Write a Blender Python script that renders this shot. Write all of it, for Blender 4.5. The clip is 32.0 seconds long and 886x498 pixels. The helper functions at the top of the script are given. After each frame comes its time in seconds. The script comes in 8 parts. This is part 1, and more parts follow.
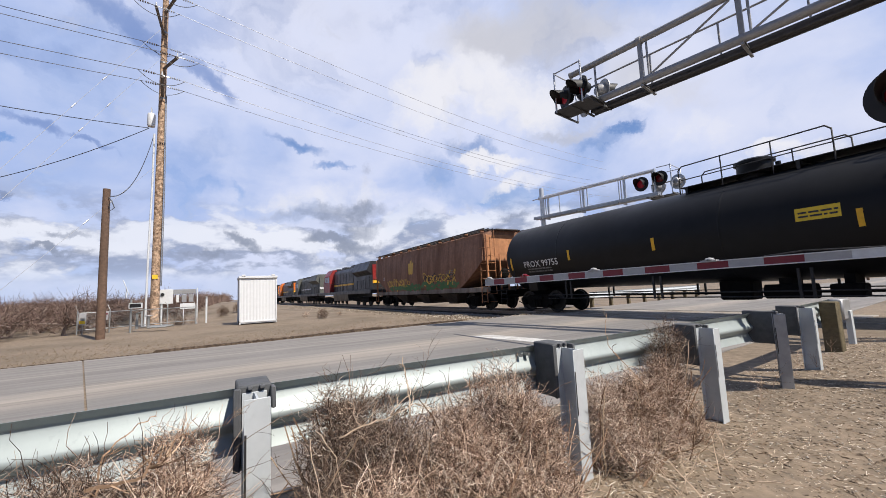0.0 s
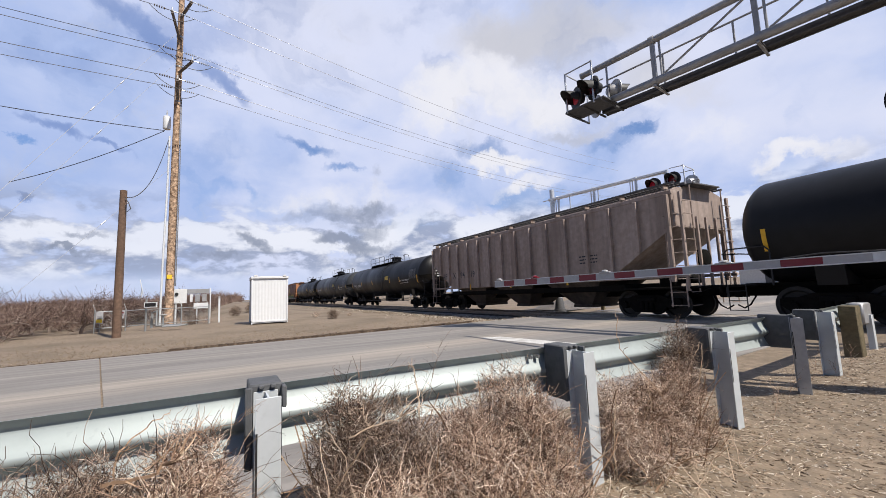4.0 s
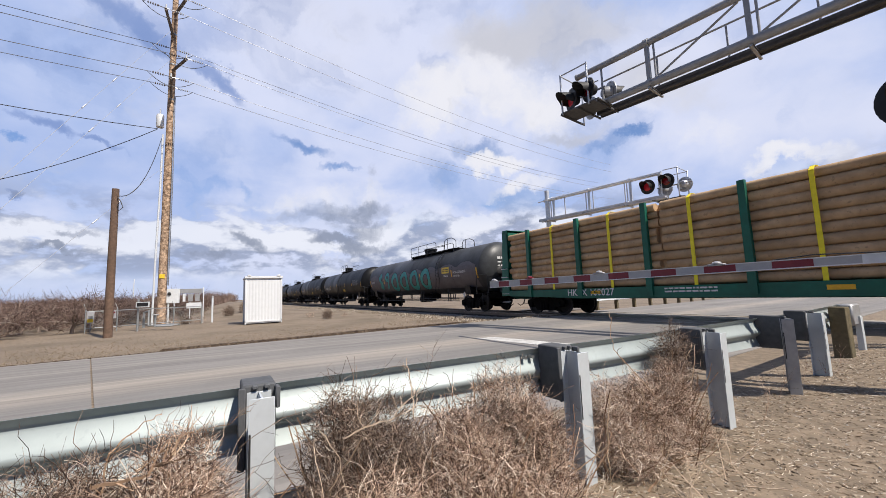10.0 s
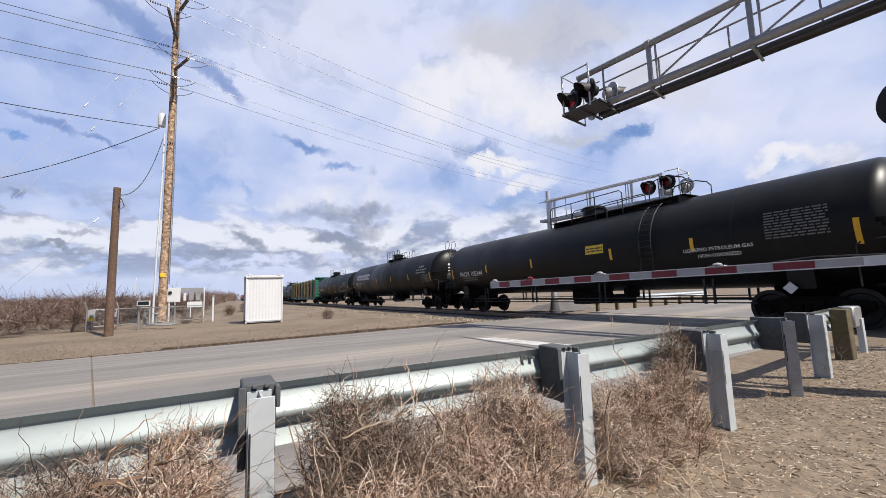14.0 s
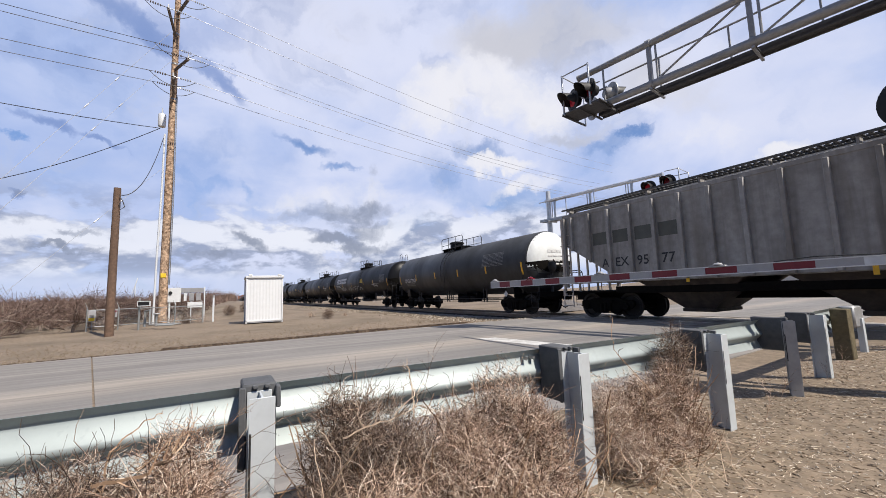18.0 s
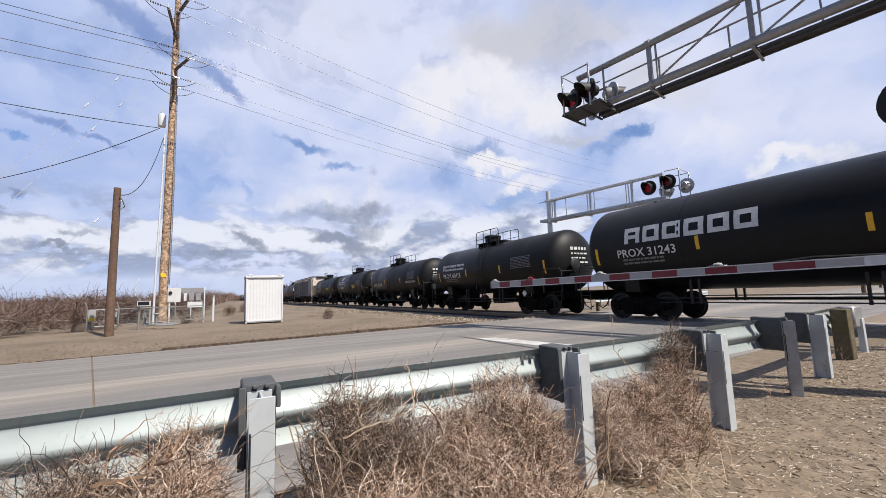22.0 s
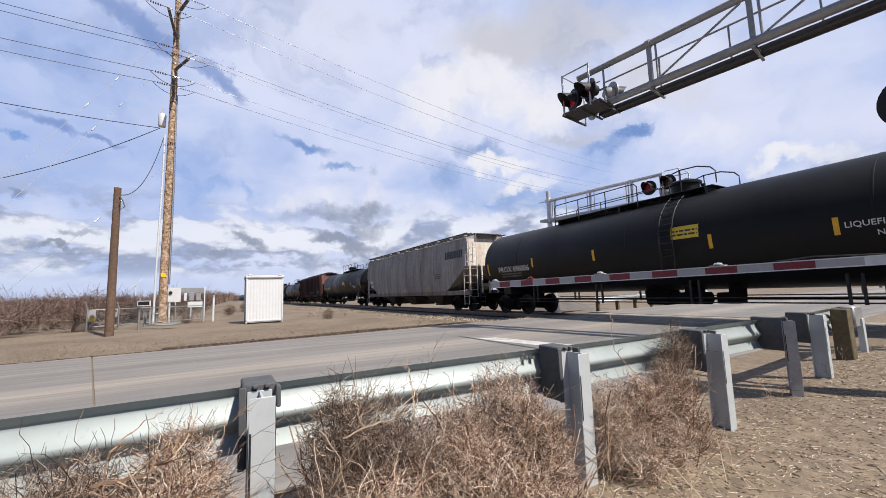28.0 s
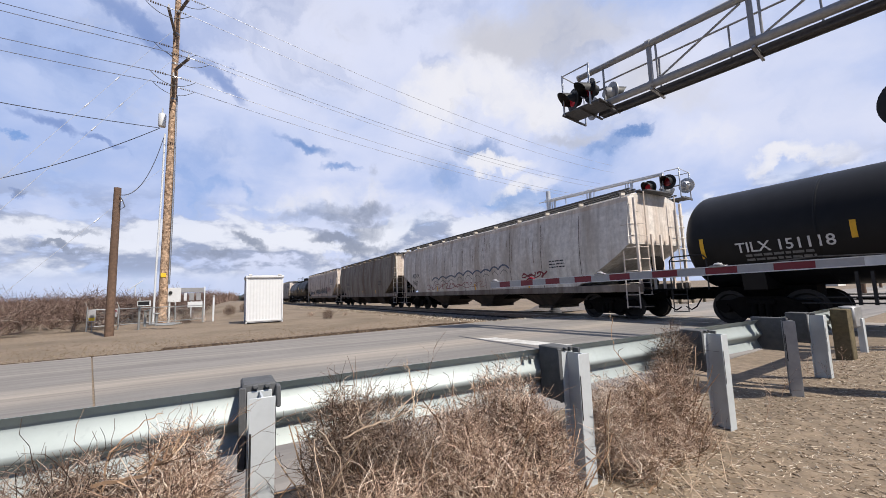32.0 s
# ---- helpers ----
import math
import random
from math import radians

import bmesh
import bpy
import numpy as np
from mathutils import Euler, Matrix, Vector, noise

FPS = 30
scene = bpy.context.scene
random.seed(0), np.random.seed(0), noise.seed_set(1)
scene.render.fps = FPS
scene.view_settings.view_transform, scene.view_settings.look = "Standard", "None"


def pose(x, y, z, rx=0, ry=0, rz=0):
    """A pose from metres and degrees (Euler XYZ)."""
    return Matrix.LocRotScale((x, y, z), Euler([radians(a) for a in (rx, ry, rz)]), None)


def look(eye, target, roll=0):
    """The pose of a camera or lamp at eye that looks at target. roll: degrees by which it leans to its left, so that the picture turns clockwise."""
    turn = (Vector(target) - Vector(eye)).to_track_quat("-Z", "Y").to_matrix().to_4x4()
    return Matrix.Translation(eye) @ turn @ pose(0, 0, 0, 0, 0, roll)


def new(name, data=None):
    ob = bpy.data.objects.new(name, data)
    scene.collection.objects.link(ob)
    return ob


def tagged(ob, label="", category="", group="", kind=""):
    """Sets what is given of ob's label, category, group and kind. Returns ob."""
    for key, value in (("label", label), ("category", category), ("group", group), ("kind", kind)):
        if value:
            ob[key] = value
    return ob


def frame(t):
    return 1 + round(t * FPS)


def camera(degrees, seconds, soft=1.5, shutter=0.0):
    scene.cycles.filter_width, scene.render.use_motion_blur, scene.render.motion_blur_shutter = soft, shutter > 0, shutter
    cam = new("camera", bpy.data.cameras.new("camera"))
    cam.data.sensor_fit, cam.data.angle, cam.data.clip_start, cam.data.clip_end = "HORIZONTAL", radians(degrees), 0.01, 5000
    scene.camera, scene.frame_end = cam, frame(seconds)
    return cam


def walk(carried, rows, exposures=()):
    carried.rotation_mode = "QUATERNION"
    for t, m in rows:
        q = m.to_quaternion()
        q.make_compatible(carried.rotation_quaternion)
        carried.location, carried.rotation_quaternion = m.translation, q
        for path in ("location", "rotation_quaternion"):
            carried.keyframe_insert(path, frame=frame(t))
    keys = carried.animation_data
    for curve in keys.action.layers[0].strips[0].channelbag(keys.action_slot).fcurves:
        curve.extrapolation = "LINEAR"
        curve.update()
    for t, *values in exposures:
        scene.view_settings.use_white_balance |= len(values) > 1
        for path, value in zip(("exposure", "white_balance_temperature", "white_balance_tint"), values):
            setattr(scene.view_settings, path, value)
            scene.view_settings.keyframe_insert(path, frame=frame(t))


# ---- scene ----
# Plan: x runs along the track (the train leaves towards -x), y across it, z = 0 at the rail head and road.
# ---- camera ----
cam = camera(96.95, 32.0, soft=0.6)
EYE = Vector((0.0, 0.0, 1.218))
YAW, PITCH = radians(29.255), radians(6.338)
AIM = EYE + Vector((-math.cos(YAW) * math.cos(PITCH), math.sin(YAW) * math.cos(PITCH), math.sin(PITCH)))
STEADY = look(EYE, AIM, -1.877)
SWAY = [  # seconds, tilt, pan and roll of the held camera in degrees
    (0.0, -0.272, -0.825, -0.640), (0.5, -0.245, -0.800, -0.562), (1.0, -0.203, -0.716, -0.446),
    (1.5, -0.152, -0.561, -0.342), (2.0, -0.116, -0.336, -0.300), (2.5, -0.099, -0.061, -0.317),
    (3.0, -0.091, 0.217, -0.369), (3.5, -0.090, 0.469, -0.452), (5.5, -0.089, 0.698, -0.447),
    (6.0, -0.114, 0.597, -0.432), (7.0, -0.123, 0.387, -0.412), (8.0, -0.088, 0.152, -0.330),
    (9.0, -0.041, -0.047, -0.237), (10.0, -0.038, -0.120, -0.229), (11.0, -0.033, -0.201, -0.209),
    (12.0, -0.004, -0.166, -0.093), (13.0, -0.003, -0.071, -0.011), (14.5, -0.004, -0.003, 0.034),
    (18.0, 0.002, 0.015, -0.006), (22.0, -0.002, 0.017, 0.009), (25.0, -0.011, 0.014, 0.003),
    (29.0, -0.012, 0.034, 0.016), (32.0, -0.011, 0.028, 0.020)]
walk(cam, [(t, STEADY @ pose(0, 0, 0, a, b, c)) for t, a, b, c in SWAY])

# ---- sky and sun ----
SUN = Vector((0.74, 0.27, 1.0)).normalized()
sun = new("sun", bpy.data.lights.new("sun", "SUN"))
sun.data.energy, sun.data.angle, sun.data.color = 5.0, radians(0.55), (1.0, 0.93, 0.84)
sun.matrix_world = look(SUN * 200, (0, 0, 0))


def direction(px, py):
    """A way into the sky from degrees to the right of the steady view's axis and degrees above the level."""
    a, e = YAW + radians(px), radians(py)
    return Vector((-math.cos(a) * math.cos(e), math.sin(a) * math.cos(e), math.sin(e)))


def make_world():
    w = bpy.data.worlds.new("sky")
    scene.world = w
    w.use_nodes = True
    n, l = w.node_tree.nodes, w.node_tree.links
    n.clear()

    def math_node(op, a, b=None, clamp=False):
        m = n.new("ShaderNodeMath")
        m.operation, m.use_clamp = op, clamp
        for i, v in enumerate((a, b)):
            if isinstance(v, (int, float)):
                m.inputs[i].default_value = v
            elif v is not None:
                l.new(v, m.inputs[i])
        return m.outputs[0]

    def mix(fac, a, b):
        m = n.new("ShaderNodeMix")
        m.data_type = "RGBA"
        for i, v in ((0, fac), (6, a), (7, b)):
            if isinstance(v, (int, float)):
                m.inputs[i].default_value = v
            elif isinstance(v, tuple):
                m.inputs[i].default_value = (*v, 1)
            else:
                l.new(v, m.inputs[i])
        return m.outputs[2]

    def noise_node(vec, scale, detail, rough=0.55, dist=0.0):
        t = n.new("ShaderNodeTexNoise")
        t.inputs["Scale"].default_value, t.inputs["Detail"].default_value = scale, detail
        t.inputs["Roughness"].default_value, t.inputs["Distortion"].default_value = rough, dist
        l.new(vec, t.inputs["Vector"])
        return t

    def ramp(v, lo, hi):
        m = n.new("ShaderNodeMapRange")
        m.interpolation_type = "SMOOTHSTEP"
        m.inputs[1].default_value, m.inputs[2].default_value = lo, hi
        l.new(v, m.inputs[0])
        return m.outputs[0]

    co = n.new("ShaderNodeTexCoord").outputs["Generated"]
    sep = n.new("ShaderNodeSeparateXYZ")
    l.new(co, sep.inputs[0])
    up = math_node("MAXIMUM", sep.outputs[2], 0.0)
    # the cloud layer lies on a flat sheet overhead
    h = math_node("ADD", up, 0.34)
    flat = n.new("ShaderNodeCombineXYZ")
    l.new(math_node("DIVIDE", sep.outputs[0], h), flat.inputs[0])
    l.new(math_node("DIVIDE", sep.outputs[1], h), flat.inputs[1])
    flat = flat.outputs[0]
    warp = noise_node(co, 5.5, 8, 0.62)
    vadd = n.new("ShaderNodeVectorMath")
    vadd.operation = "MULTIPLY_ADD"
    l.new(warp.outputs["Color"], vadd.inputs[0])
    vadd.inputs[1].default_value = (0.22, 0.22, 0.22)
    l.new(co, vadd.inputs[2])
    voff = n.new("ShaderNodeVectorMath")
    voff.operation = "SUBTRACT"
    l.new(vadd.outputs[0], voff.inputs[0])
    voff.inputs[1].default_value = (0.11, 0.11, 0.11)
    bent = n.new("ShaderNodeVectorMath")
    bent.operation = "NORMALIZE"
    l.new(voff.outputs[0], bent.inputs[0])

    def blob(right, above, size, stretch=1.0, tilt=0.0, weight=1.0):
        """A soft patch of sky round a direction: its size in degrees, longer sideways by stretch."""
        d = direction(right, above)
        side = d.cross(Vector((0, 0, 1))).normalized()
        rise = side.cross(d)
        u = side * math.cos(radians(tilt)) + rise * math.sin(radians(tilt))
        v = rise * math.cos(radians(tilt)) - side * math.sin(radians(tilt))
        total = None
        for axis, s in ((u, size * stretch), (v, size)):
            dot = n.new("ShaderNodeVectorMath")
            dot.operation = "DOT_PRODUCT"
            l.new(bent.outputs[0], dot.inputs[0])
            dot.inputs[1].default_value = axis / math.sin(radians(s))
            sq = math_node("MULTIPLY", dot.outputs["Value"], dot.outputs["Value"])
            total = sq if total is None else math_node("ADD", total, sq)
        fore = n.new("ShaderNodeVectorMath")
        fore.operation = "DOT_PRODUCT"
        l.new(bent.outputs[0], fore.inputs[0])
        fore.inputs[1].default_value = d
        g = math_node("SUBTRACT", 1.0, total, True)
        return math_node("MULTIPLY", g, math_node("MULTIPLY", math_node("GREATER_THAN", fore.outputs["Value"], 0.0), weight))

    def together(patches):
        s = None
        for p in patches:
            b = blob(*p)
            s = b if s is None else math_node("MAXIMUM", s, b)
        return s

    sky = n.new("ShaderNodeTexSky")
    sky.sky_type, sky.sun_disc = "NISHITA", False
    sky.sun_elevation, sky.sun_rotation = math.asin(SUN.z), math.atan2(SUN.x, SUN.y)
    blue = n.new("ShaderNodeVectorMath")
    blue.operation = "SCALE"
    l.new(sky.outputs[0], blue.inputs[0])
    blue.inputs["Scale"].default_value = 0.05
    tinted = n.new("ShaderNodeVectorMath")
    tinted.operation = "MULTIPLY"
    l.new(blue.outputs[0], tinted.inputs[0])
    tinted.inputs[1].default_value = (0.80, 1.05, 1.45)
    gap = n.new("ShaderNodeVectorMath")
    gap.operation = "MULTIPLY"
    l.new(blue.outputs[0], gap.inputs[0])
    gap.inputs[1].default_value = (1.5, 2.05, 2.85)
    big = noise_node(flat, 0.9, 5, 0.5, 0.3).outputs[0]
    fine = noise_node(flat, 2.6, 7, 0.55, 0.4).outputs[0]
    soft = noise_node(flat, 3.2, 4, 0.5, 0.5).outputs[0]
    wisp = noise_node(bent.outputs[0], 5.0, 6, 0.52, 1.0).outputs[0]
    billow = noise_node(bent.outputs[0], 11.0, 9, 0.58, 0.3).outputs[0]

    def layer(under, colour, patches, grain, rough, lo, hi, most):
        """A kind of cloud or gap laid over the sky so far, its edges broken by a noise."""
        g = math_node("ADD", together(patches), math_node("MULTIPLY", math_node("SUBTRACT", grain, 0.5), rough))
        return mix(math_node("MULTIPLY", ramp(g, lo, hi), most), under, colour)

    # a thin bright sheet of cloud ahead, clear air behind and overhead
    sheet = mix(ramp(math_node("ADD", math_node("MULTIPLY", big, 0.6), math_node("MULTIPLY", fine, 0.4)), 0.40, 0.60), (0.43, 0.54, 0.85), (0.69, 0.74, 0.94))
    ahead = n.new("ShaderNodeVectorMath")
    ahead.operation = "DOT_PRODUCT"
    l.new(co, ahead.inputs[0])
    ahead.inputs[1].default_value = direction(0, 12)
    front = ramp(math_node("ADD", ahead.outputs["Value"], math_node("MULTIPLY", math_node("SUBTRACT", fine, 0.5), 0.5)), 0.10, 0.50)
    clouds = mix(front, tinted.outputs[0], sheet)
    clouds = layer(clouds, (0.74, 0.77, 0.93), PALE, soft, 0.9, 0.0, 1.0, 0.8)
    clouds = layer(clouds, (0.36, 0.49, 0.82), VEIL, wisp, 0.8, 0.0, 1.1, 0.75)
    clouds = layer(clouds, (0.60, 0.60, 0.65), WARM, soft, 0.8, 0.0, 1.0, 0.85)
    clouds = layer(clouds, (0.20, 0.30, 0.60), SLATE, wisp, 1.0, 0.0, 1.05, 0.85)
    clouds = layer(clouds, gap.outputs[0], BLUE, wisp, 1.9, -0.10, 1.35, 0.88)
    clouds = layer(clouds, (0.86, 0.86, 0.92), WHITE, billow, 1.5, 0.05, 0.95, 0.95)
    # heaped clouds low down: white tops, grey undersides
    def heap(lift):
        mp = n.new("ShaderNodeMapping")
        mp.inputs["Location"].default_value = (3.1, 1.7, lift)
        mp.inputs["Scale"].default_value = (1.0, 1.0, 2.1)
        l.new(co, mp.inputs[0])
        return noise_node(mp.outputs[0], 6.5, 10, 0.55, 0.1).outputs[0]

    here, above = heap(0.0), heap(0.09)
    band = math_node("MULTIPLY", ramp(sep.outputs[2], 0.035, 0.075), ramp(sep.outputs[2], 0.25, 0.15))
    dens = math_node("MULTIPLY", ramp(here, 0.43, 0.50), band)
    under = ramp(math_node("SUBTRACT", above, here), -0.10, 0.06)
    heaped = mix(under, (0.86, 0.88, 0.96), (0.32, 0.37, 0.52))
    clouds = mix(math_node("MULTIPLY", dens, 0.85), clouds, heaped)
    clouds = layer(clouds, (0.27, 0.31, 0.42), GREY, billow, 1.7, 0.10, 1.05, 0.9)
    # pale air low down
    haze = ramp(sep.outputs[2], 0.10, 0.0)
    sky_all = mix(math_node("MULTIPLY", haze, 0.5), clouds, (0.50, 0.60, 0.84))
    bg = n.new("ShaderNodeBackground")
    l.new(sky_all, bg.inputs[0])
    bg.inputs[1].default_value = 0.80
    out = n.new("ShaderNodeOutputWorld")
    l.new(bg.outputs[0], out.inputs[0])


# right of the axis, above the level, size, stretch, tilt, weight
SLATE = [(-38.8, 30.9, 2.0, 3.04, -11, 1.0), (-31.2, 27.4, 1.38, 3.34, -31, 1.0), (-47.2, 18.1, 1.0, 3.72, -7, 1.0), (-41.7, 17.4, 0.62, 5.94, -8, 1.0), (-48.6, 10.6, 0.5, 2.02, -22, 1.0), (-35.1, 31.8, 2.87, 2.13, 0, 0.6), (-46.8, 24.9, 2.37, 2.4, -9, 0.35)]
BLUE = [(-19.8, 21.1, 1.0, 3.6, -20, 1.0), (-16.0, 18.1, 0.75, 4.25, -6, 1.0), (-0.2, 17.7, 2.2, 2.2, -74, 0.75), (5.7, 20.2, 1.63, 3.92, -8, 1.0), (23.5, 18.3, 1.2, 3.4, -5, 0.5), (26.0, 18.5, 0.87, 2.56, 9, 1.0), (9.3, 13.8, 2.13, 5.31, -8, 0.7), (-48.9, 15.3, 0.5, 1.91, 0, 1.0), (-30.9, 14.8, 1.13, 3.89, -24, 0.35), (45.7, 9.2, 1.62, 3.31, -19, 0.6), (-28.0, 13.8, 0.88, 2.64, -25, 0.5), (-3.6, 9.4, 1.37, 4.23, 4, 0.4)]
WHITE = [(0.4, 26.9, 4.38, 1.86, 14, 1.0), (11.8, 26.9, 5.38, 2.23, -24, 1.0), (8.3, 18.5, 1.63, 4.02, -2, 1.2), (10.8, 15.2, 1.63, 3.6, 2, 0.8), (42.5, 12.6, 1.37, 4.4, -5, 1.0), (-17.1, 13.9, 2.75, 4.97, 4, 0.5), (33.5, 17.0, 2.5, 2.8, 0, 0.4), (26.8, 22.2, 3.5, 2.17, -4, 0.4)]
WARM = [(15.4, 33.8, 5.0, 2.76, -1, 1.0), (19.4, 20.3, 1.38, 4.11, -6, 0.8), (29.4, 24.7, 3.75, 2.28, -34, 0.6), (-9.6, 35.9, 4.0, 2.8, -6, 0.3)]
GREY = [(-14.6, 11.8, 2.0, 5.2, 3, 0.9), (-13.5, 7.1, 1.5, 5.1, -2, 1.1), (-25.9, 7.5, 1.13, 3.09, -25, 0.8), (-44.8, 5.8, 0.62, 8.14, -4, 0.9), (-43.4, 7.7, 0.62, 4.45, 0, 0.7), (-48.3, 10.6, 0.5, 1.73, 14, 0.7), (-30.6, 5.9, 0.75, 5.14, -10, 0.8), (-12.8, 9.7, 1.62, 4.39, -2, 0.7), (-11.1, 18.0, 1.12, 1.46, 18, 0.4), (-48.1, 8.1, 0.62, 2.17, -4, 0.5), (-1.9, 10.5, 1.0, 4.59, 3, 0.5), (11.4, 10.6, 0.87, 3.9, 1, 0.8)]
PALE = [(30, 26, 9.0, 2.4, -12, 1.0), (43, 17, 7.0, 2.0, -14, 0.9), (-14, 33, 9.0, 2.2, -4, 0.7), (-24, 9.5, 3.0, 4.0, 0, 0.5)]
VEIL = [(-43, 22, 7.0, 2.2, -12, 0.6), (-28, 20, 6.0, 1.6, -20, 0.4), (-22, 12.5, 3.0, 3.0, -6, 0.6), (-47, 12.5, 2.6, 2.2, 0, 0.6), (3, 16, 4.5, 2.4, -8, 0.8), (22, 17, 3.0, 2.0, -6, 0.6), (45, 18, 3.0, 1.8, -10, 0.3)]
make_world()
scene.view_settings.exposure = 0.32

# ---- small mesh tools ----
class Shape:
    """Vertices and faces gathered from plain solids."""

    def __init__(self):
        self.v, self.f = [], []

    def add(self, verts, faces):
        k = len(self.v)
        self.v += [tuple(p) for p in verts]
        self.f += [tuple(i + k for i in f) for f in faces]
        return self

    def box(self, x0, x1, y0, y1, z0, z1, c=0.0):
        if c <= 0:
            v = [(x, y, z) for x in (x0, x1) for y in (y0, y1) for z in (z0, z1)]
            return self.add(v, [(0, 1, 3, 2), (4, 6, 7, 5), (0, 4, 5, 1), (2, 3, 7, 6), (0, 2, 6, 4), (1, 5, 7, 3)])
        c = min(c, 0.45 * min(x1 - x0, y1 - y0, z1 - z0))
        lo, hi = (x0, y0, z0), (x1, y1, z1)
        v, at = [], {}
        for sx in (0, 1):
            for sy in (0, 1):
                for sz in (0, 1):
                    s = (sx, sy, sz)
                    for ax in range(3):
                        p = []
                        for k in range(3):
                            e = hi[k] if s[k] else lo[k]
                            p.append(e if k == ax else e + (-c if s[k] else c))
                        at[s, ax] = len(v)
                        v.append(p)
        f = []
        for ax in range(3):
            a, b = (ax + 1) % 3, (ax + 2) % 3
            for s in (0, 1):
                ring = []
                for p, q in ((0, 0), (1, 0), (1, 1), (0, 1)):
                    k = [0, 0, 0]
                    k[ax], k[a], k[b] = s, p, q
                    ring.append(at[tuple(k), ax])
                f.append(ring if s else ring[::-1])
                k0, k1 = [0, 0, 0], [0, 0, 0]
            for p in (0, 1):
                for q in (0, 1):
                    k0, k1 = [0, 0, 0], [0, 0, 0]
                    k0[a], k0[b], k0[ax] = p, q, 0
                    k1[a], k1[b], k1[ax] = p, q, 1
                    k0, k1 = tuple(k0), tuple(k1)
                    quad = [at[k0, a], at[k1, a], at[k1, b], at[k0, b]]
                    f.append(quad if p != q else quad[::-1])
        for s in [(x, y, z) for x in (0, 1) for y in (0, 1) for z in (0, 1)]:
            tri = [at[s, 0], at[s, 1], at[s, 2]]
            f.append(tri if sum(s) % 2 else tri[::-1])
        return self.add(v, f)

    def cyl(self, p0, p1, r0, r1=None, n=10, caps=True):
        p0, p1 = Vector(p0), Vector(p1)
        r1 = r0 if r1 is None else r1
        d = (p1 - p0).normalized()
        a = d.orthogonal().normalized()
        b = d.cross(a)
        ring = [(math.cos(2 * math.pi * i / n), math.sin(2 * math.pi * i / n)) for i in range(n)]
        v = [p0 + (a * c + b * s) * r0 for c, s in ring] + [p1 + (a * c + b * s) * r1 for c, s in ring]
        f = [(i, (i + 1) % n, n + (i + 1) % n, n + i) for i in range(n)]
        if caps:
            f += [tuple(range(n))[::-1], tuple(range(n, 2 * n))]
        return self.add(v, f)

    def tube(self, pts, r, n=6, r1=None):
        """A bent pipe through the points, with joints that close."""
        pts = [Vector(p) for p in pts]
        m = len(pts)
        r1 = r if r1 is None else r1
        v, f, a = [], [], None
        for i, p in enumerate(pts):
            d = ((pts[min(i + 1, m - 1)] - p).normalized() + (p - pts[max(i - 1, 0)]).normalized()).normalized()
            a = d.orthogonal().normalized() if a is None else (a - d * a.dot(d)).normalized()
            b = d.cross(a)
            w = r + (r1 - r) * i / max(1, m - 1)
            v += [p + (a * math.cos(2 * math.pi * k / n) + b * math.sin(2 * math.pi * k / n)) * w for k in range(n)]
        for i in range(m - 1):
            f += [(i * n + k, i * n + (k + 1) % n, (i + 1) * n + (k + 1) % n, (i + 1) * n + k) for k in range(n)]
        f += [tuple(range(n))[::-1], tuple(range((m - 1) * n, m * n))]
        return self.add(v, f)

    def lathe(self, prof, n=24, axis="x", at=(0, 0, 0)):
        """Turns (along, radius) points round an axis."""
        v, f = [], []
        for s, r in prof:
            for k in range(n):
                c, q = math.cos(2 * math.pi * k / n) * r, math.sin(2 * math.pi * k / n) * r
                p = (s, c, q) if axis == "x" else (c, s, q) if axis == "y" else (c, q, s)
                v.append((p[0] + at[0], p[1] + at[1], p[2] + at[2]))
        m = len(prof)
        for i in range(m - 1):
            for k in range(n):
                q = (i * n + k, (i + 1) * n + k, (i + 1) * n + (k + 1) % n, i * n + (k + 1) % n)
                f.append(q if axis == "y" else q[::-1])
        f += [tuple(range(n)), tuple(range((m - 1) * n, m * n))[::-1]] if axis != "y" else [tuple(range(n))[::-1], tuple(range((m - 1) * n, m * n))]
        return self.add(v, f)

    def prism(self, prof, x0, x1, axis="x"):
        """Pushes a closed outline along an axis; the outline is (y, z), (x, z) or (x, y)."""
        n = len(prof)
        v = []
        for s in (x0, x1):
            for a, b in prof:
                v.append((s, a, b) if axis == "x" else (a, s, b) if axis == "y" else (a, b, s))
        f = [(i, (i + 1) % n, n + (i + 1) % n, n + i) for i in range(n)] + [tuple(range(n))[::-1], tuple(range(n, 2 * n))]
        return self.add(v, f)

    def mesh(self, name, mat=None, smooth=False):
        me = bpy.data.meshes.new(name)
        me.from_pydata(self.v, [], self.f)
        if mat:
            me.materials.append(mat)
        bm = bmesh.new()
        bm.from_mesh(me)
        bmesh.ops.recalc_face_normals(bm, faces=bm.faces)
        bm.to_mesh(me)
        bm.free()
        if smooth:
            me.polygons.foreach_set("use_smooth", [True] * len(me.polygons))
            me.set_sharp_from_angle(angle=radians(38))
        me.update()
        return me


def part(name, shape, mat, parent, label="", smooth=True, at=None):
    """One mesh object under a thing or a part; a ready mesh may be shared."""
    me = shape.mesh(name, mat, smooth) if isinstance(shape, Shape) else shape
    ob = new(name, me)
    ob.parent = parent
    if at is not None:
        ob.matrix_basis = at if isinstance(at, Matrix) else Matrix.Translation(at)
    if label:
        tagged(ob, label)
    return ob


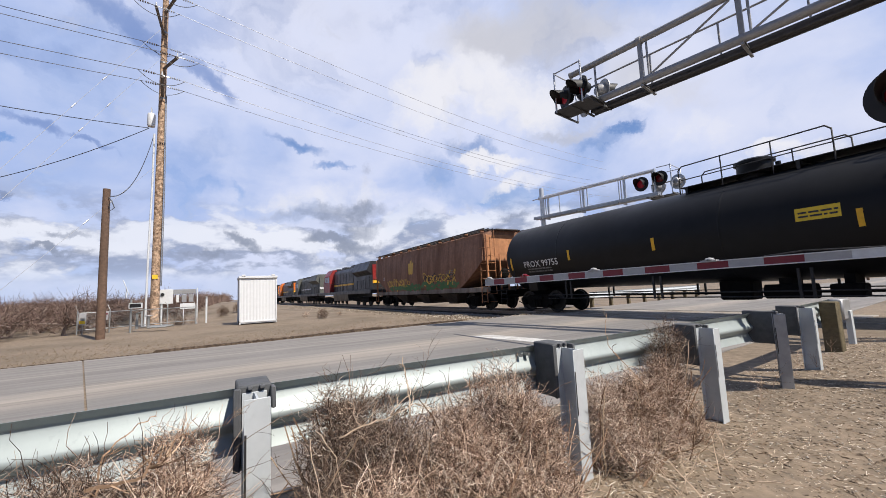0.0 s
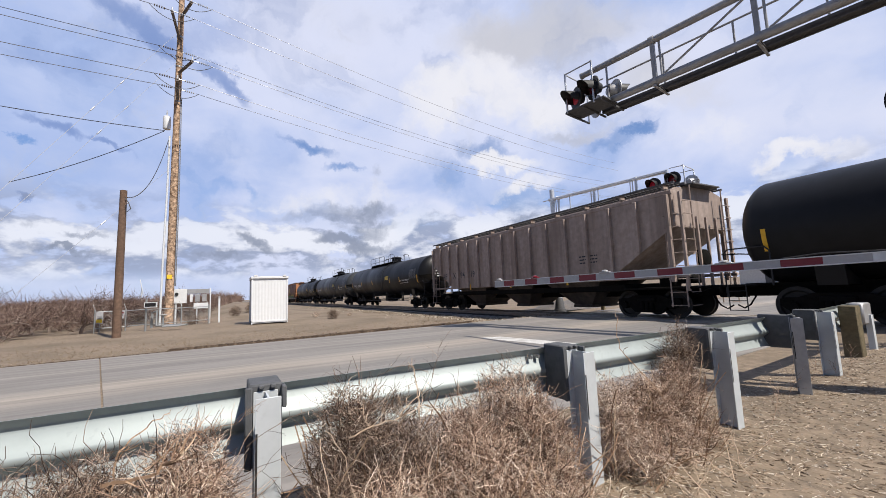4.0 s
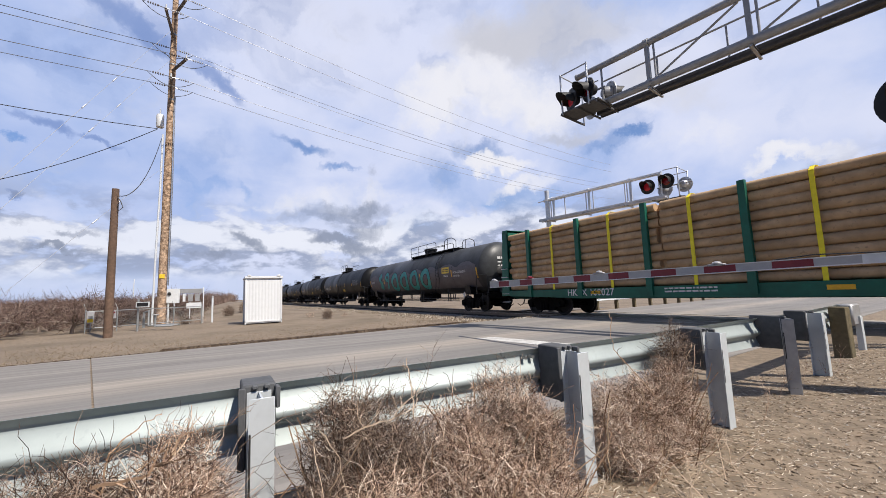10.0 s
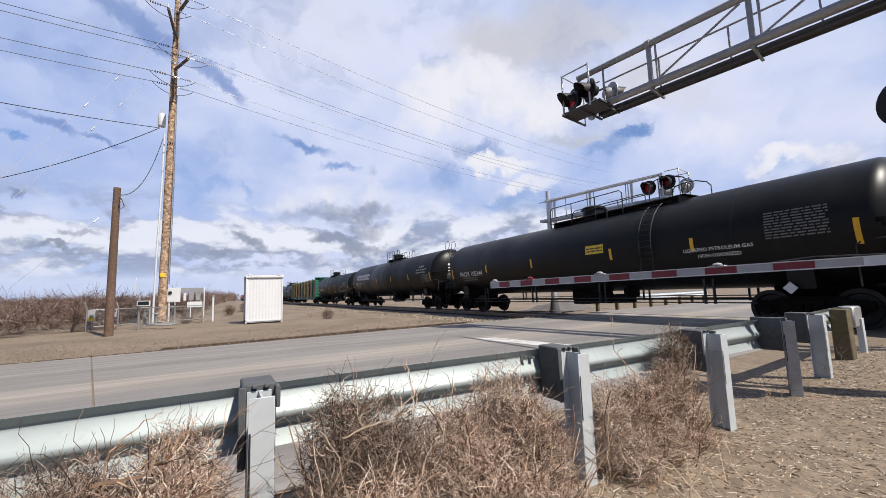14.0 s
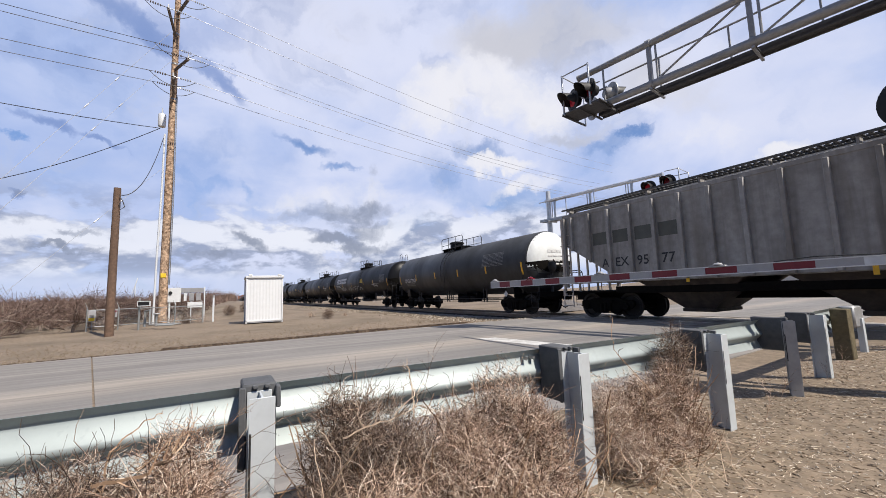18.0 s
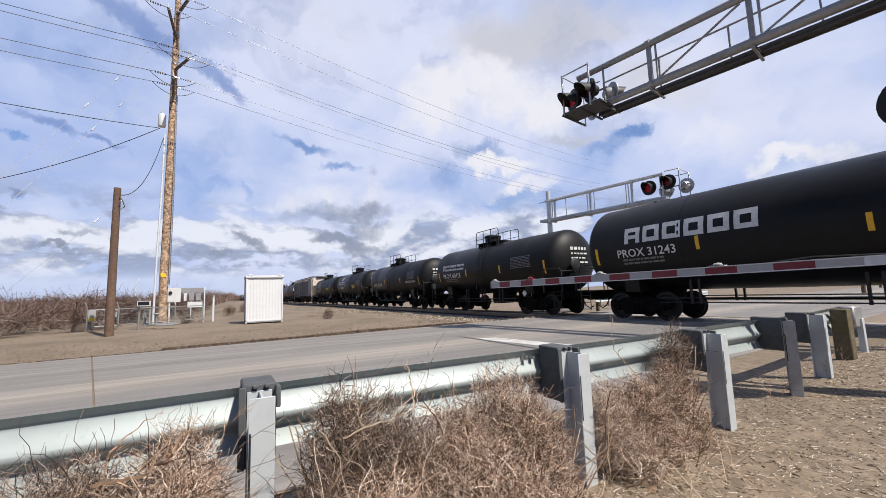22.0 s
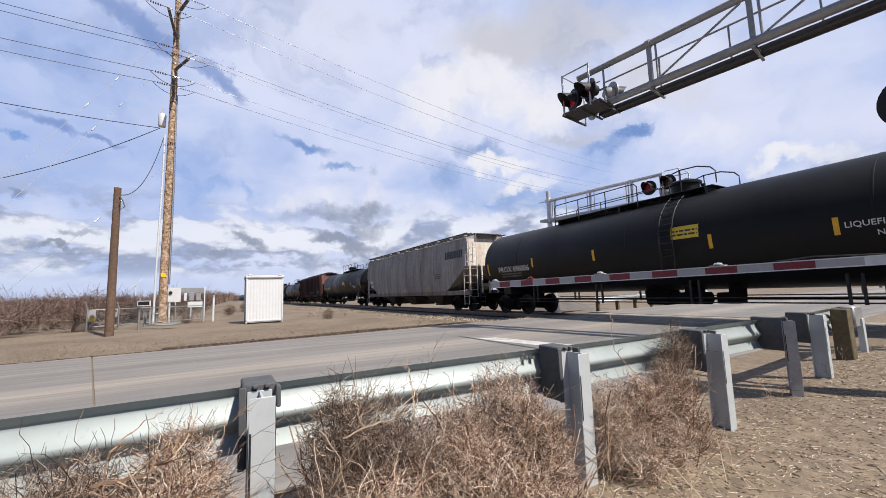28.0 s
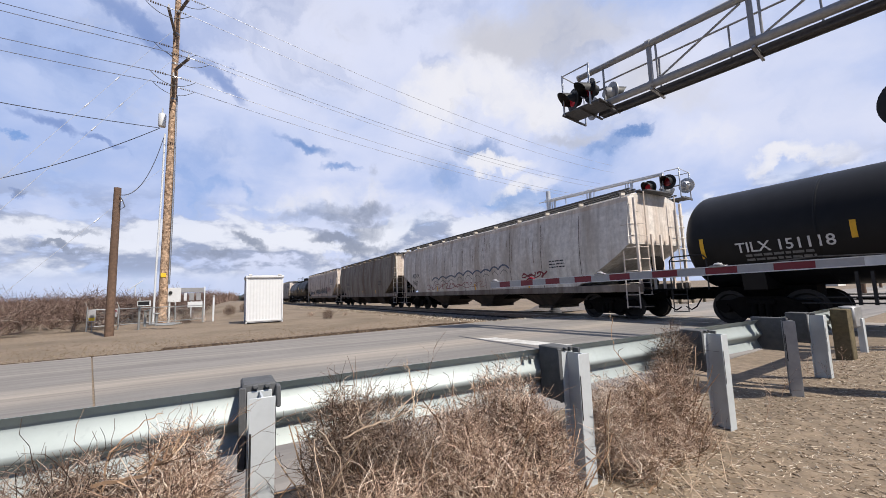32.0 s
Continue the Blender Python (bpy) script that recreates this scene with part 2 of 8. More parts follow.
def thing(name, label, category, at=(0, 0, 0), turn=0.0, group="", kind=""):
    ob = new(name)
    ob.empty_display_size = 0.3
    ob.matrix_basis = pose(*at, 0, 0, turn)
    return tagged(ob, label, category, group, kind)


def solid(name, shape, mat, label, category="", kind="", group="", smooth=True, at=None):
    return tagged(part(name, shape, mat, None, "", smooth, at), label, category, group, kind)


# ---- materials ----
def material(name, base, rough=0.7, metal=0.0, vary=0.25, grain=6.0, stain=0.8, bump=0.15, tint=None, tint_amount=0.5, streak=False, spots=0.0, spec=0.5, per_piece=0.0):
    """A painted, stony or earthy surface: a base colour, grain and stains at two scales, relief."""
    m = bpy.data.materials.new(name)
    m.use_nodes = True
    n, l = m.node_tree.nodes, m.node_tree.links
    b = n["Principled BSDF"]
    b.inputs["Metallic"].default_value = metal
    b.inputs["Specular IOR Level"].default_value = spec
    co = n.new("ShaderNodeTexCoord").outputs["Object"]
    if streak:
        mp = n.new("ShaderNodeMapping")
        mp.inputs["Scale"].default_value = (1.0, 1.0, 0.12)
        l.new(co, mp.inputs[0])
        co2 = mp.outputs[0]
    else:
        co2 = co

    def noise_node(scale, vec, detail=6):
        t = n.new("ShaderNodeTexNoise")
        t.inputs["Scale"].default_value, t.inputs["Detail"].default_value, t.inputs["Roughness"].default_value = scale, detail, 0.6
        l.new(vec, t.inputs["Vector"])
        return t.outputs[0]

    def ranged(v, lo, hi, a, c):
        r = n.new("ShaderNodeMapRange")
        r.inputs[1].default_value, r.inputs[2].default_value, r.inputs[3].default_value, r.inputs[4].default_value = lo, hi, a, c
        l.new(v, r.inputs[0])
        return r.outputs[0]

    def mixed(fac, a, c, kind="MIX"):
        x = n.new("ShaderNodeMix")
        x.data_type, x.blend_type = "RGBA", kind
        for i, v in ((0, fac), (6, a), (7, c)):
            if isinstance(v, (int, float)):
                x.inputs[i].default_value = v
            elif isinstance(v, tuple):
                x.inputs[i].default_value = (*v[:3], 1)
            else:
                l.new(v, x.inputs[i])
        return x.outputs[2]

    fine, broad = noise_node(grain, co), noise_node(stain, co2)
    dark = tuple(c * (1 - vary) for c in base)
    light = tuple(min(1, c * (1 + vary)) for c in base)
    col = mixed(ranged(fine, 0.3, 0.7, 0, 1), dark, light)
    if tint:
        col = mixed(ranged(broad, 0.45, 0.68, 0, tint_amount), col, tuple(tint))
    else:
        col = mixed(ranged(broad, 0.35, 0.7, 0, vary), col, tuple(c * 0.6 for c in base))
    if spots:
        col = mixed(ranged(noise_node(grain * 3.1, co, 3), 0.60, 0.68, 0, spots), col, tuple(c * 0.35 for c in base))
    if per_piece:
        info = n.new("ShaderNodeObjectInfo").outputs["Random"]
        col = mixed(ranged(info, 0, 1, 0, per_piece), col, tuple(c * 0.45 for c in base))
    l.new(col, b.inputs["Base Color"])
    l.new(ranged(broad, 0.3, 0.7, max(0.03, rough - 0.12), min(1, rough + 0.12)), b.inputs["Roughness"])
    if bump:
        bp = n.new("ShaderNodeBump")
        bp.inputs["Strength"].default_value, bp.inputs["Distance"].default_value = bump, 0.02
        l.new(fine, bp.inputs["Height"])
        l.new(bp.outputs[0], b.inputs["Normal"])
    return m


def glowing(name, colour, strength):
    m = bpy.data.materials.new(name)
    m.use_nodes = True
    b = m.node_tree.nodes["Principled BSDF"]
    b.inputs["Base Color"].default_value = (*colour, 1)
    b.inputs["Emission Color"].default_value = (*colour, 1)
    b.inputs["Emission Strength"].default_value = strength
    return m


TANK_BLACK = material("black_tank_paint", (0.0075, 0.0075, 0.0085), 0.46, 0, 0.25, 3.0, 0.5, 0.04, (0.012, 0.0125, 0.014), 0.5, True, spec=0.22)
TANK_GREY = material("grey_tank_paint", (0.040, 0.042, 0.045), 0.5, 0, 0.2, 3.0, 0.5, 0.04, (0.022, 0.021, 0.020), 0.6, True, spec=0.3)
GEAR = material("running_gear_grime", (0.007, 0.0065, 0.006), 0.9, 0.0, 0.4, 8.0, 2.0, 0.2, (0.013, 0.010, 0.008), 0.5, spec=0.08)
WHEEL_RIM = material("wheel_steel", (0.02, 0.018, 0.017), 0.6, 0.3, 0.3, 9.0, 2.0, 0.1)
RAIL_BLACK = material("black_railing", (0.02, 0.02, 0.021), 0.6, 0.2, 0.2, 20.0, 3.0, 0.05)
YELLOW = material("yellow_reflector", (0.75, 0.42, 0.02), 0.5, 0, 0.1, 10.0, 2.0, 0.0)
YELLOW_SIGN = material("yellow_panel", (0.72, 0.50, 0.03), 0.5, 0, 0.1, 10.0, 2.0, 0.0)
LETTER = material("white_lettering", (0.62, 0.62, 0.62), 0.6, 0, 0.15, 14.0, 2.0, 0.0)
LETTER_DARK = material("dark_lettering", (0.03, 0.03, 0.035), 0.6, 0, 0.15, 14.0, 2.0, 0.0)
STENCIL = material("grey_stencil", (0.16, 0.16, 0.16), 0.6, 0, 0.3, 14.0, 2.0, 0.0)

# ---- ground, road, track ----
DIRT = material("dry_dirt", (0.192, 0.146, 0.101), 0.95, 0, 0.35, 9.0, 0.25, 0.6, (0.112, 0.086, 0.058), 0.9, spots=0.6)
PANEL_CONCRETE = material("crossing_concrete", (0.30, 0.27, 0.24), 0.9, 0, 0.2, 12.0, 0.8, 0.2, (0.2, 0.16, 0.11), 0.6, spots=0.2)
CONCRETE = material("worn_concrete_road", (0.26, 0.24, 0.215), 0.9, 0, 0.2, 14.0, 0.35, 0.15, (0.19, 0.175, 0.158), 0.7, spots=0.15)


def band_road(m, side):
    """Dust between the wheel tracks and darker rubbed tracks, along the road."""
    n, l = m.node_tree.nodes, m.node_tree.links
    b = n["Principled BSDF"]
    old = b.inputs["Base Color"].links[0].from_socket
    co = n.new("ShaderNodeTexCoord").outputs["Object"]
    dot = n.new("ShaderNodeVectorMath")
    dot.operation = "DOT_PRODUCT"
    l.new(co, dot.inputs[0])
    dot.inputs[1].default_value = side
    wob = n.new("ShaderNodeTexNoise")
    wob.inputs["Scale"].default_value, wob.inputs["Detail"].default_value = 0.35, 5
    l.new(co, wob.inputs["Vector"])
    add = n.new("ShaderNodeMath")
    add.operation = "MULTIPLY_ADD"
    l.new(wob.outputs[0], add.inputs[0])
    add.inputs[1].default_value = 0.9
    l.new(dot.outputs["Value"], add.inputs[2])
    ramp = n.new("ShaderNodeMapRange")
    ramp.inputs[1].default_value, ramp.inputs[2].default_value = -12.6 + 0.45, -2.2 + 0.45
    l.new(add.outputs[0], ramp.inputs[0])
    cr = n.new("ShaderNodeValToRGB")
    e = cr.color_ramp.elements
    e[0].position, e[0].color = 0.0, (0.271, 0.247, 0.223, 1)
    e[1].position, e[1].color = 1.0, (0.244, 0.223, 0.202, 1)
    for pos, c in ((0.07, (0.186, 0.169, 0.153)), (0.16, (0.177, 0.164, 0.151)), (0.225, (0.224, 0.205, 0.185)), (0.29, (0.170, 0.156, 0.146)), (0.38, (0.188, 0.175, 0.161)), (0.455, (0.306, 0.267, 0.224)), (0.50, (0.250, 0.220, 0.191)), (0.56, (0.170, 0.160, 0.150)), (0.68, (0.157, 0.148, 0.141)), (0.78, (0.209, 0.186, 0.162)), (0.88, (0.167, 0.156, 0.148))):
        x = e.new(pos)
        x.color = (*c, 1)
    l.new(ramp.outputs[0], cr.inputs[0])
    turn = n.new("ShaderNodeMapping")
    turn.inputs["Rotation"].default_value = (0, 0, -math.atan2(side[1], side[0]))
    turn.inputs["Scale"].default_value = (3.2, 0.10, 1.0)
    l.new(co, turn.inputs[0])
    wear = n.new("ShaderNodeTexNoise")
    wear.inputs["Scale"].default_value, wear.inputs["Detail"].default_value, wear.inputs["Roughness"].default_value = 1.6, 7, 0.65
    l.new(turn.outputs[0], wear.inputs["Vector"])
    rub = n.new("ShaderNodeMapRange")
    rub.inputs[1].default_value, rub.inputs[2].default_value, rub.inputs[3].default_value, rub.inputs[4].default_value = 0.34, 0.66, 0.74, 1.16
    l.new(wear.outputs[0], rub.inputs[0])
    mx = n.new("ShaderNodeMix")
    mx.data_type, mx.blend_type = "RGBA", "MIX"
    mx.inputs[0].default_value = 0.78
    l.new(old, mx.inputs[6])
    l.new(cr.outputs[0], mx.inputs[7])
    worn = n.new("ShaderNodeVectorMath")
    worn.operation = "SCALE"
    l.new(mx.outputs[2], worn.inputs[0])
    l.new(rub.outputs[0], worn.inputs["Scale"])
    l.new(worn.outputs[0], b.inputs["Base Color"])


BALLAST = material("grey_ballast", (0.20, 0.185, 0.17), 0.95, 0, 0.35, 9.0, 0.5, 0.8, (0.15, 0.125, 0.10), 0.7, spots=0.5)
PAINT_WHITE = material("white_road_paint", (0.50, 0.49, 0.465), 0.8, 0, 0.2, 11.0, 2.5, 0.1, (0.30, 0.28, 0.26), 0.8)
STEEL = material("rail_steel", (0.20, 0.17, 0.15), 0.4, 0.8, 0.2, 9.0, 1.0, 0.1)
TIE = material("dark_sleeper", (0.06, 0.05, 0.045), 0.9, 0, 0.3, 9.0, 1.0, 0.4)
TRACK_Y = 14.2
ROAD_WAY = Vector((-0.096, 1.0, 0)).normalized()
ROAD_SIDE = Vector((ROAD_WAY.y, -ROAD_WAY.x, 0))
ROAD_MID, ROAD_HALF = Vector((-7.25, 0, 0)), 5.05
band_road(CONCRETE, ROAD_SIDE)


def road_at(across, along):
    p = ROAD_MID + ROAD_SIDE * across + ROAD_WAY * along
    return p.x, p.y


def off_road(x, y):
    return abs((Vector((x, y, 0)) - ROAD_MID).dot(ROAD_SIDE)) - ROAD_HALF


def ground_height(x, y):
    d = off_road(x, y)
    k = max(0.0, min(1.0, d / 1.2))
    z = -0.10 * k - 0.015
    z += 0.05 * k * noise.noise((x * 0.35, y * 0.35, 0)) + 0.02 * k * noise.noise((x * 1.3, y * 1.3, 4))
    if x > -3.2:
        z += k * (0.01 + min(0.24, max(0.0, (y - 3.3) * 0.065)))
    bank = max(0.0, 1 - abs(y - TRACK_Y) / 5.5)
    z -= 0.14 * min(1.0, bank * 2) * k
    if x < -30 and y < 8:
        z += min(1.0, (-30 - x) / 18) * max(0.0, 1 - abs(y - 1.5) / 6) * 1.0
    return z


def steps(inner, count, far):
    """Coordinates that lie close together near the middle and spread out to the horizon."""
    a = [inner * i / count for i in range(count + 1)]
    d = inner / count
    while a[-1] < far:
        d *= 1.25
        a.append(a[-1] + d)
    return [-v for v in a[:0:-1]] + a


xs, ys = [v - 12 for v in steps(22, 60, 2600)], [v + 4 for v in steps(16, 46, 2600)]
ground = Shape()
ground.add([(x, y, ground_height(x, y)) for x in xs for y in ys],
           [(i * len(ys) + j, (i + 1) * len(ys) + j, (i + 1) * len(ys) + j + 1, i * len(ys) + j + 1) for i in range(len(xs) - 1) for j in range(len(ys) - 1)])
solid("ground", ground, DIRT, "dry tan dirt and gravel with sparse dead grass", "ground", "structure")

road = Shape()
JOINTS = [(-80, 0.12), (-14, 0.12), (-1.55, 0.12), (8.6, 0.0), (12.3, -0.096), (16.1, -0.096), (24, 0.0), (140, 0.0)]
for (a0, k0), (a1, k1) in zip(JOINTS[:-1], JOINTS[1:]):
    if a0 == 12.3:
        continue
    ends = ((-1, a0 + 0.012, k0), (1, a0 + 0.012, k0), (1, a1 - 0.012, k1), (-1, a1 - 0.012, k1))
    c = [(*road_at(s * ROAD_HALF if s < 0 else ROAD_HALF - 0.6, a + k * s * ROAD_HALF), z) for z in (-0.25, 0.0) for s, a, k in ends]
    road.add(c, [(3, 2, 1, 0), (4, 5, 6, 7), (0, 1, 5, 4), (1, 2, 6, 5), (2, 3, 7, 6), (3, 0, 4, 7)])
solid("road", road, CONCRETE, "pale worn concrete road with brown tyre tracks", "road", "structure", smooth=False)


def strip(name, corners, mat, label, z=0.006):
    s = Shape()
    n = len(corners)
    s.add([(x, y, z - 0.02) for x, y in corners] + [(x, y, z) for x, y in corners],
          [tuple(range(n, 2 * n))] + [(i, (i + 1) % n, n + (i + 1) % n, n + i) for i in range(n)])
    return solid(name, s, mat, label, "road marking", "structure", smooth=False)


strip("stop_line", [(-8.63, 5.72), (-8.5, 6.25), (-4.3, 6.96), (-4.3, 6.40)], PAINT_WHITE, "white painted stop line on the road")
# ballast bed, sleepers, rails
bed = Shape()
bed.prism([(TRACK_Y - 3.6, -0.5), (TRACK_Y - 1.75, -0.2), (TRACK_Y + 1.75, -0.2), (TRACK_Y + 3.6, -0.5)], -700, -13.0)
bed.prism([(TRACK_Y - 3.6, -0.5), (TRACK_Y - 1.75, -0.2), (TRACK_Y + 1.75, -0.2), (TRACK_Y + 3.6, -0.5)], -3.6, 200)
solid("ballast", bed, BALLAST, "grey crushed stone ballast under the track", "ballast", "stuff")
for side in (-1, 1):
    r = Shape()
    y = TRACK_Y + side * 0.755
    r.prism([(y - 0.07, -0.17), (y + 0.07, -0.17), (y + 0.07, -0.155), (y + 0.012, -0.13), (y + 0.012, -0.045), (y + 0.037, -0.03), (y + 0.034, -0.003), (y - 0.034, -0.003), (y - 0.037, -0.03), (y - 0.012, -0.045), (y - 0.012, -0.13), (y - 0.07, -0.155)], -700, 200)
    solid("rail", r, STEEL, "long steel rail with a polished head", "rail", "structure")
ties = Shape()
for i in range(340):
    x = 20 - i * 0.6
    if not -13.0 < x < -3.6:
        ties.box(x - 0.11, x + 0.11, TRACK_Y - 1.3, TRACK_Y + 1.3, -0.33, -0.165)
solid("sleepers", ties, TIE, "dark timber sleepers half buried in ballast", "sleepers", "stuff", smooth=False)
panel = Shape()
for y0, y1 in ((12.5, 13.36), (13.52, 14.86), (15.03, 15.9)):
    for i in range(4):
        panel.box(-12.9 + i * 2.34, -12.9 + i * 2.34 + 2.32, y0, y1, -0.3, -0.004, 0.01)
solid("crossing_panels", panel, PANEL_CONCRETE, "concrete crossing panels between the rails", "crossing panel", "structure", smooth=False)


# ---- guardrail with its posts and blocks ----
ZINC = material("galvanised_steel", (0.50, 0.53, 0.545), 0.55, 0.2, 0.08, 7.0, 1.1, 0.04, (0.47, 0.50, 0.52), 0.45, spots=0.08)
BEAM_ZINC = material("dull_galvanised_beam", (0.335, 0.375, 0.370), 0.5, 0.25, 0.08, 7.0, 1.1, 0.04, (0.37, 0.41, 0.41), 0.5, spots=0.1)
BLOCK = material("dark_composite_block", (0.08, 0.083, 0.088), 0.75, 0, 0.2, 18.0, 2.5, 0.2)
OLD_WOOD = material("weathered_olive_timber", (0.115, 0.092, 0.05), 0.9, 0, 0.35, 14.0, 2.0, 0.5, (0.11, 0.09, 0.06), 0.6, True)
ALU_WEATHERED = material("weathered_aluminium", (0.33, 0.33, 0.335), 0.5, 0.35, 0.15, 9.0, 1.5, 0.05, (0.22, 0.22, 0.22), 0.5)
LAMP_BLACK = material("black_lamp_housing", (0.012, 0.012, 0.013), 0.6, 0, 0.2, 9.0, 2.0, 0.05)
BOLT = material("dull_bolt_steel", (0.30, 0.30, 0.30), 0.45, 0.8, 0.2, 20.0, 3.0, 0.0)


def beam_profile(x, top):
    """The folded section of a guardrail beam; the road lies towards -x."""
    mid = top - 0.156
    out = [(0.026, 0.156), (0.034, 0.150), (0.072, 0.124), (0.081, 0.116), (0.083, 0.106), (0.078, 0.094), (0.056, 0.062), (0.026, 0.032), (0.006, 0.014),
           (0.0, 0.004), (0.002, -0.010), (0.012, -0.022), (0.066, -0.052), (0.080, -0.062), (0.083, -0.074), (0.078, -0.086), (0.056, -0.118), (0.034, -0.146), (0.024, -0.156)]
    out = [(d * 0.66, z) for d, z in out]
    front = [(x - d - 0.0035, mid + z) for d, z in out]
    back = [(x - d, mid + z) for d, z in out]
    return front + back[::-1]


def guard_beam(parent, x, y0, y1, top, lean=0.0):
    s = Shape()
    prof = beam_profile(x, top)
    n = len(prof)
    k = 12
    v, f = [], []
    for i in range(k + 1):
        y = y0 + (y1 - y0) * i / k
        off = lean * max(0.0, y - 4.2) ** 2
        v += [(a - off, y, z + 0.004 * math.sin(y * 1.7)) for a, z in prof]
    for i in range(k):
        f += [(i * n + j, i * n + (j + 1) % n, (i + 1) * n + (j + 1) % n, (i + 1) * n + j) for j in range(n)]
    f += [tuple(range(n))[::-1], tuple(range(k * n, (k + 1) * n))]
    s.add(v, f)
    return part("beam", s, BEAM_ZINC, parent)


def steel_post(x, y, top, turn=0.0, block=True, mat=None, label="galvanised steel guardrail post with a dark offset block"):
    """A steel section post, flange towards the verge, with a block between it and the beam."""
    p = thing("guardrail_post", label, "guardrail post", (x, y, 0), turn, "guardrail posts")
    s = Shape()
    w, d, t = 0.051, 0.152, 0.007
    z0 = -0.45
    s.box(-t, 0, -w, w, z0, top, 0.002)
    s.box(-d, -d + t, -w, w, z0, top, 0.002)
    s.box(-d + t, -t, -0.004, 0.004, z0, top, 0.0)
    part("post", s, mat or ZINC, p)
    q = Shape()
    q.box(-0.001, 0.0015, -0.049, -0.041, top - 0.42, top - 0.14)
    part("slot", q, LAMP_BLACK, p, "dark slot in the flange", smooth=False)
    if block:
        b = Shape()
        b.box(-d - 0.205, -d - 0.003, -0.072, 0.072, top - 0.335, top + 0.03, 0.008)
        b.box(-d - 0.01, -d + 0.012, -0.085, -0.056, top - 0.335, top + 0.02, 0.004)
        b.box(-d - 0.01, -d + 0.05, 0.066, 0.085, top - 0.075, top + 0.02, 0.004)
        for yy in (-0.03, 0.02):
            b.box(-d - 0.004, -d + 0.022, yy, yy + 0.022, top + 0.012, top + 0.028, 0.003)
        blk = part("block", b, BLOCK, p, "dark grey moulded offset block")
        h = Shape()
        for zz in (top - 0.155,):
            h.cyl((-d - 0.23, 0.035, zz), (-d + 0.02, 0.035, zz), 0.011, n=8)
            h.cyl((-d + 0.007, 0.035, zz), (-d + 0.022, 0.035, zz), 0.02, n=6)
        part("bolt", h, BOLT, p)
    return p


guardrail = thing("guardrail", "pale galvanised steel guardrail beam along the road", "guardrail", (0, 0, 0))
guard_beam(guardrail, -2.23, -9.0, -2.1, 0.785)
guard_beam(guardrail, -2.226, -2.25, 3.9, 0.785)
guard_beam(guardrail, -2.222, 3.7, 8.9, 0.785, 0.012)
for y in (-1.95, -1.88, 1.9, 1.97, 3.66, 3.74, 3.82):
    for z in (0.60, 0.73):
        s = Shape()
        s.cyl((-2.29, y, z), (-2.228, y, z), 0.014, n=6)
        part("bolt", s, BOLT, guardrail)
steel_post(-1.886, -3.70, 0.80)
steel_post(-1.886, -1.79, 0.80)
steel_post(-1.886, 0.155, 0.80)
steel_post(-1.886, 2.10, 0.785)
steel_post(-1.886, 3.87, 0.77)
# darker grey than the other posts: its face's shade is put into the material
twisted = steel_post(-1.93, 5.28, 0.795, -64, False, ALU_WEATHERED, "twisted galvanised steel guardrail post")
s = Shape()
s.box(-0.035, 0.035, -0.34, 0.0, 0.46, 0.82, 0.008)
part("block", s, BLOCK, twisted, "dark grey moulded offset block", at=pose(-0.16, 0.0, 0, 0, 0, 150 - 180))
steel_post(-1.95, 6.30, 0.80, 4)
wood_post = thing("timber_post", "weathered olive timber post at the guardrail's end", "post", (-2.28, 7.95, 0))
s = Shape()
s.box(-0.10, 0.10, -0.08, 0.08, -0.4, 0.79, 0.012)
part("post", s, OLD_WOOD, wood_post)
terminal = thing("guardrail_end", "galvanised end shoe of the guardrail", "guardrail end", (-2.42, 8.9, 0))
s = Shape()
s.box(-0.10, 0.10, -0.25, 0.1, 0.46, 0.79, 0.02)
part("end_shoe", s, ALU_WEATHERED, terminal)
s = Shape()
s.box(0.05, 0.13, -0.05, 0.03, -0.4, 0.6, 0.005)
part("post", s, ZINC, terminal)

# the guardrail on the other side of the track
far_rail = thing("guardrail", "pale galvanised guardrail beyond the railway", "guardrail", (0, 0, 0))
s = Shape()
n0 = Vector((-14.35, 17.2, 0))
n1 = Vector((-15.6, 30.5, 0))
way = (n1 - n0).normalized()
prof = beam_profile(0, 0.78)
v = [n0 + Vector((a, 0, z)) for a, z in prof] + [n1 + Vector((a, 0, z)) for a, z in prof]
k = len(prof)
s.add(v, [(i, (i + 1) % k, k + (i + 1) % k, k + i) for i in range(k)] + [tuple(range(k))[::-1], tuple(range(k, 2 * k))])
part("beam", s, ZINC, far_rail)
for i in range(8):
    p = n0 + way * (0.4 + i * 1.82)
    s = Shape()
    s.box(p.x - 0.30, p.x - 0.12, p.y - 0.07, p.y + 0.07, -0.4, 0.74, 0.01)
    part("post", s, OLD_WOOD, far_rail)
    s = Shape()
    s.box(p.x - 0.12, p.x - 0.02, p.y - 0.07, p.y + 0.07, 0.44, 0.76, 0.01)
    part("block", s, ZINC, far_rail)

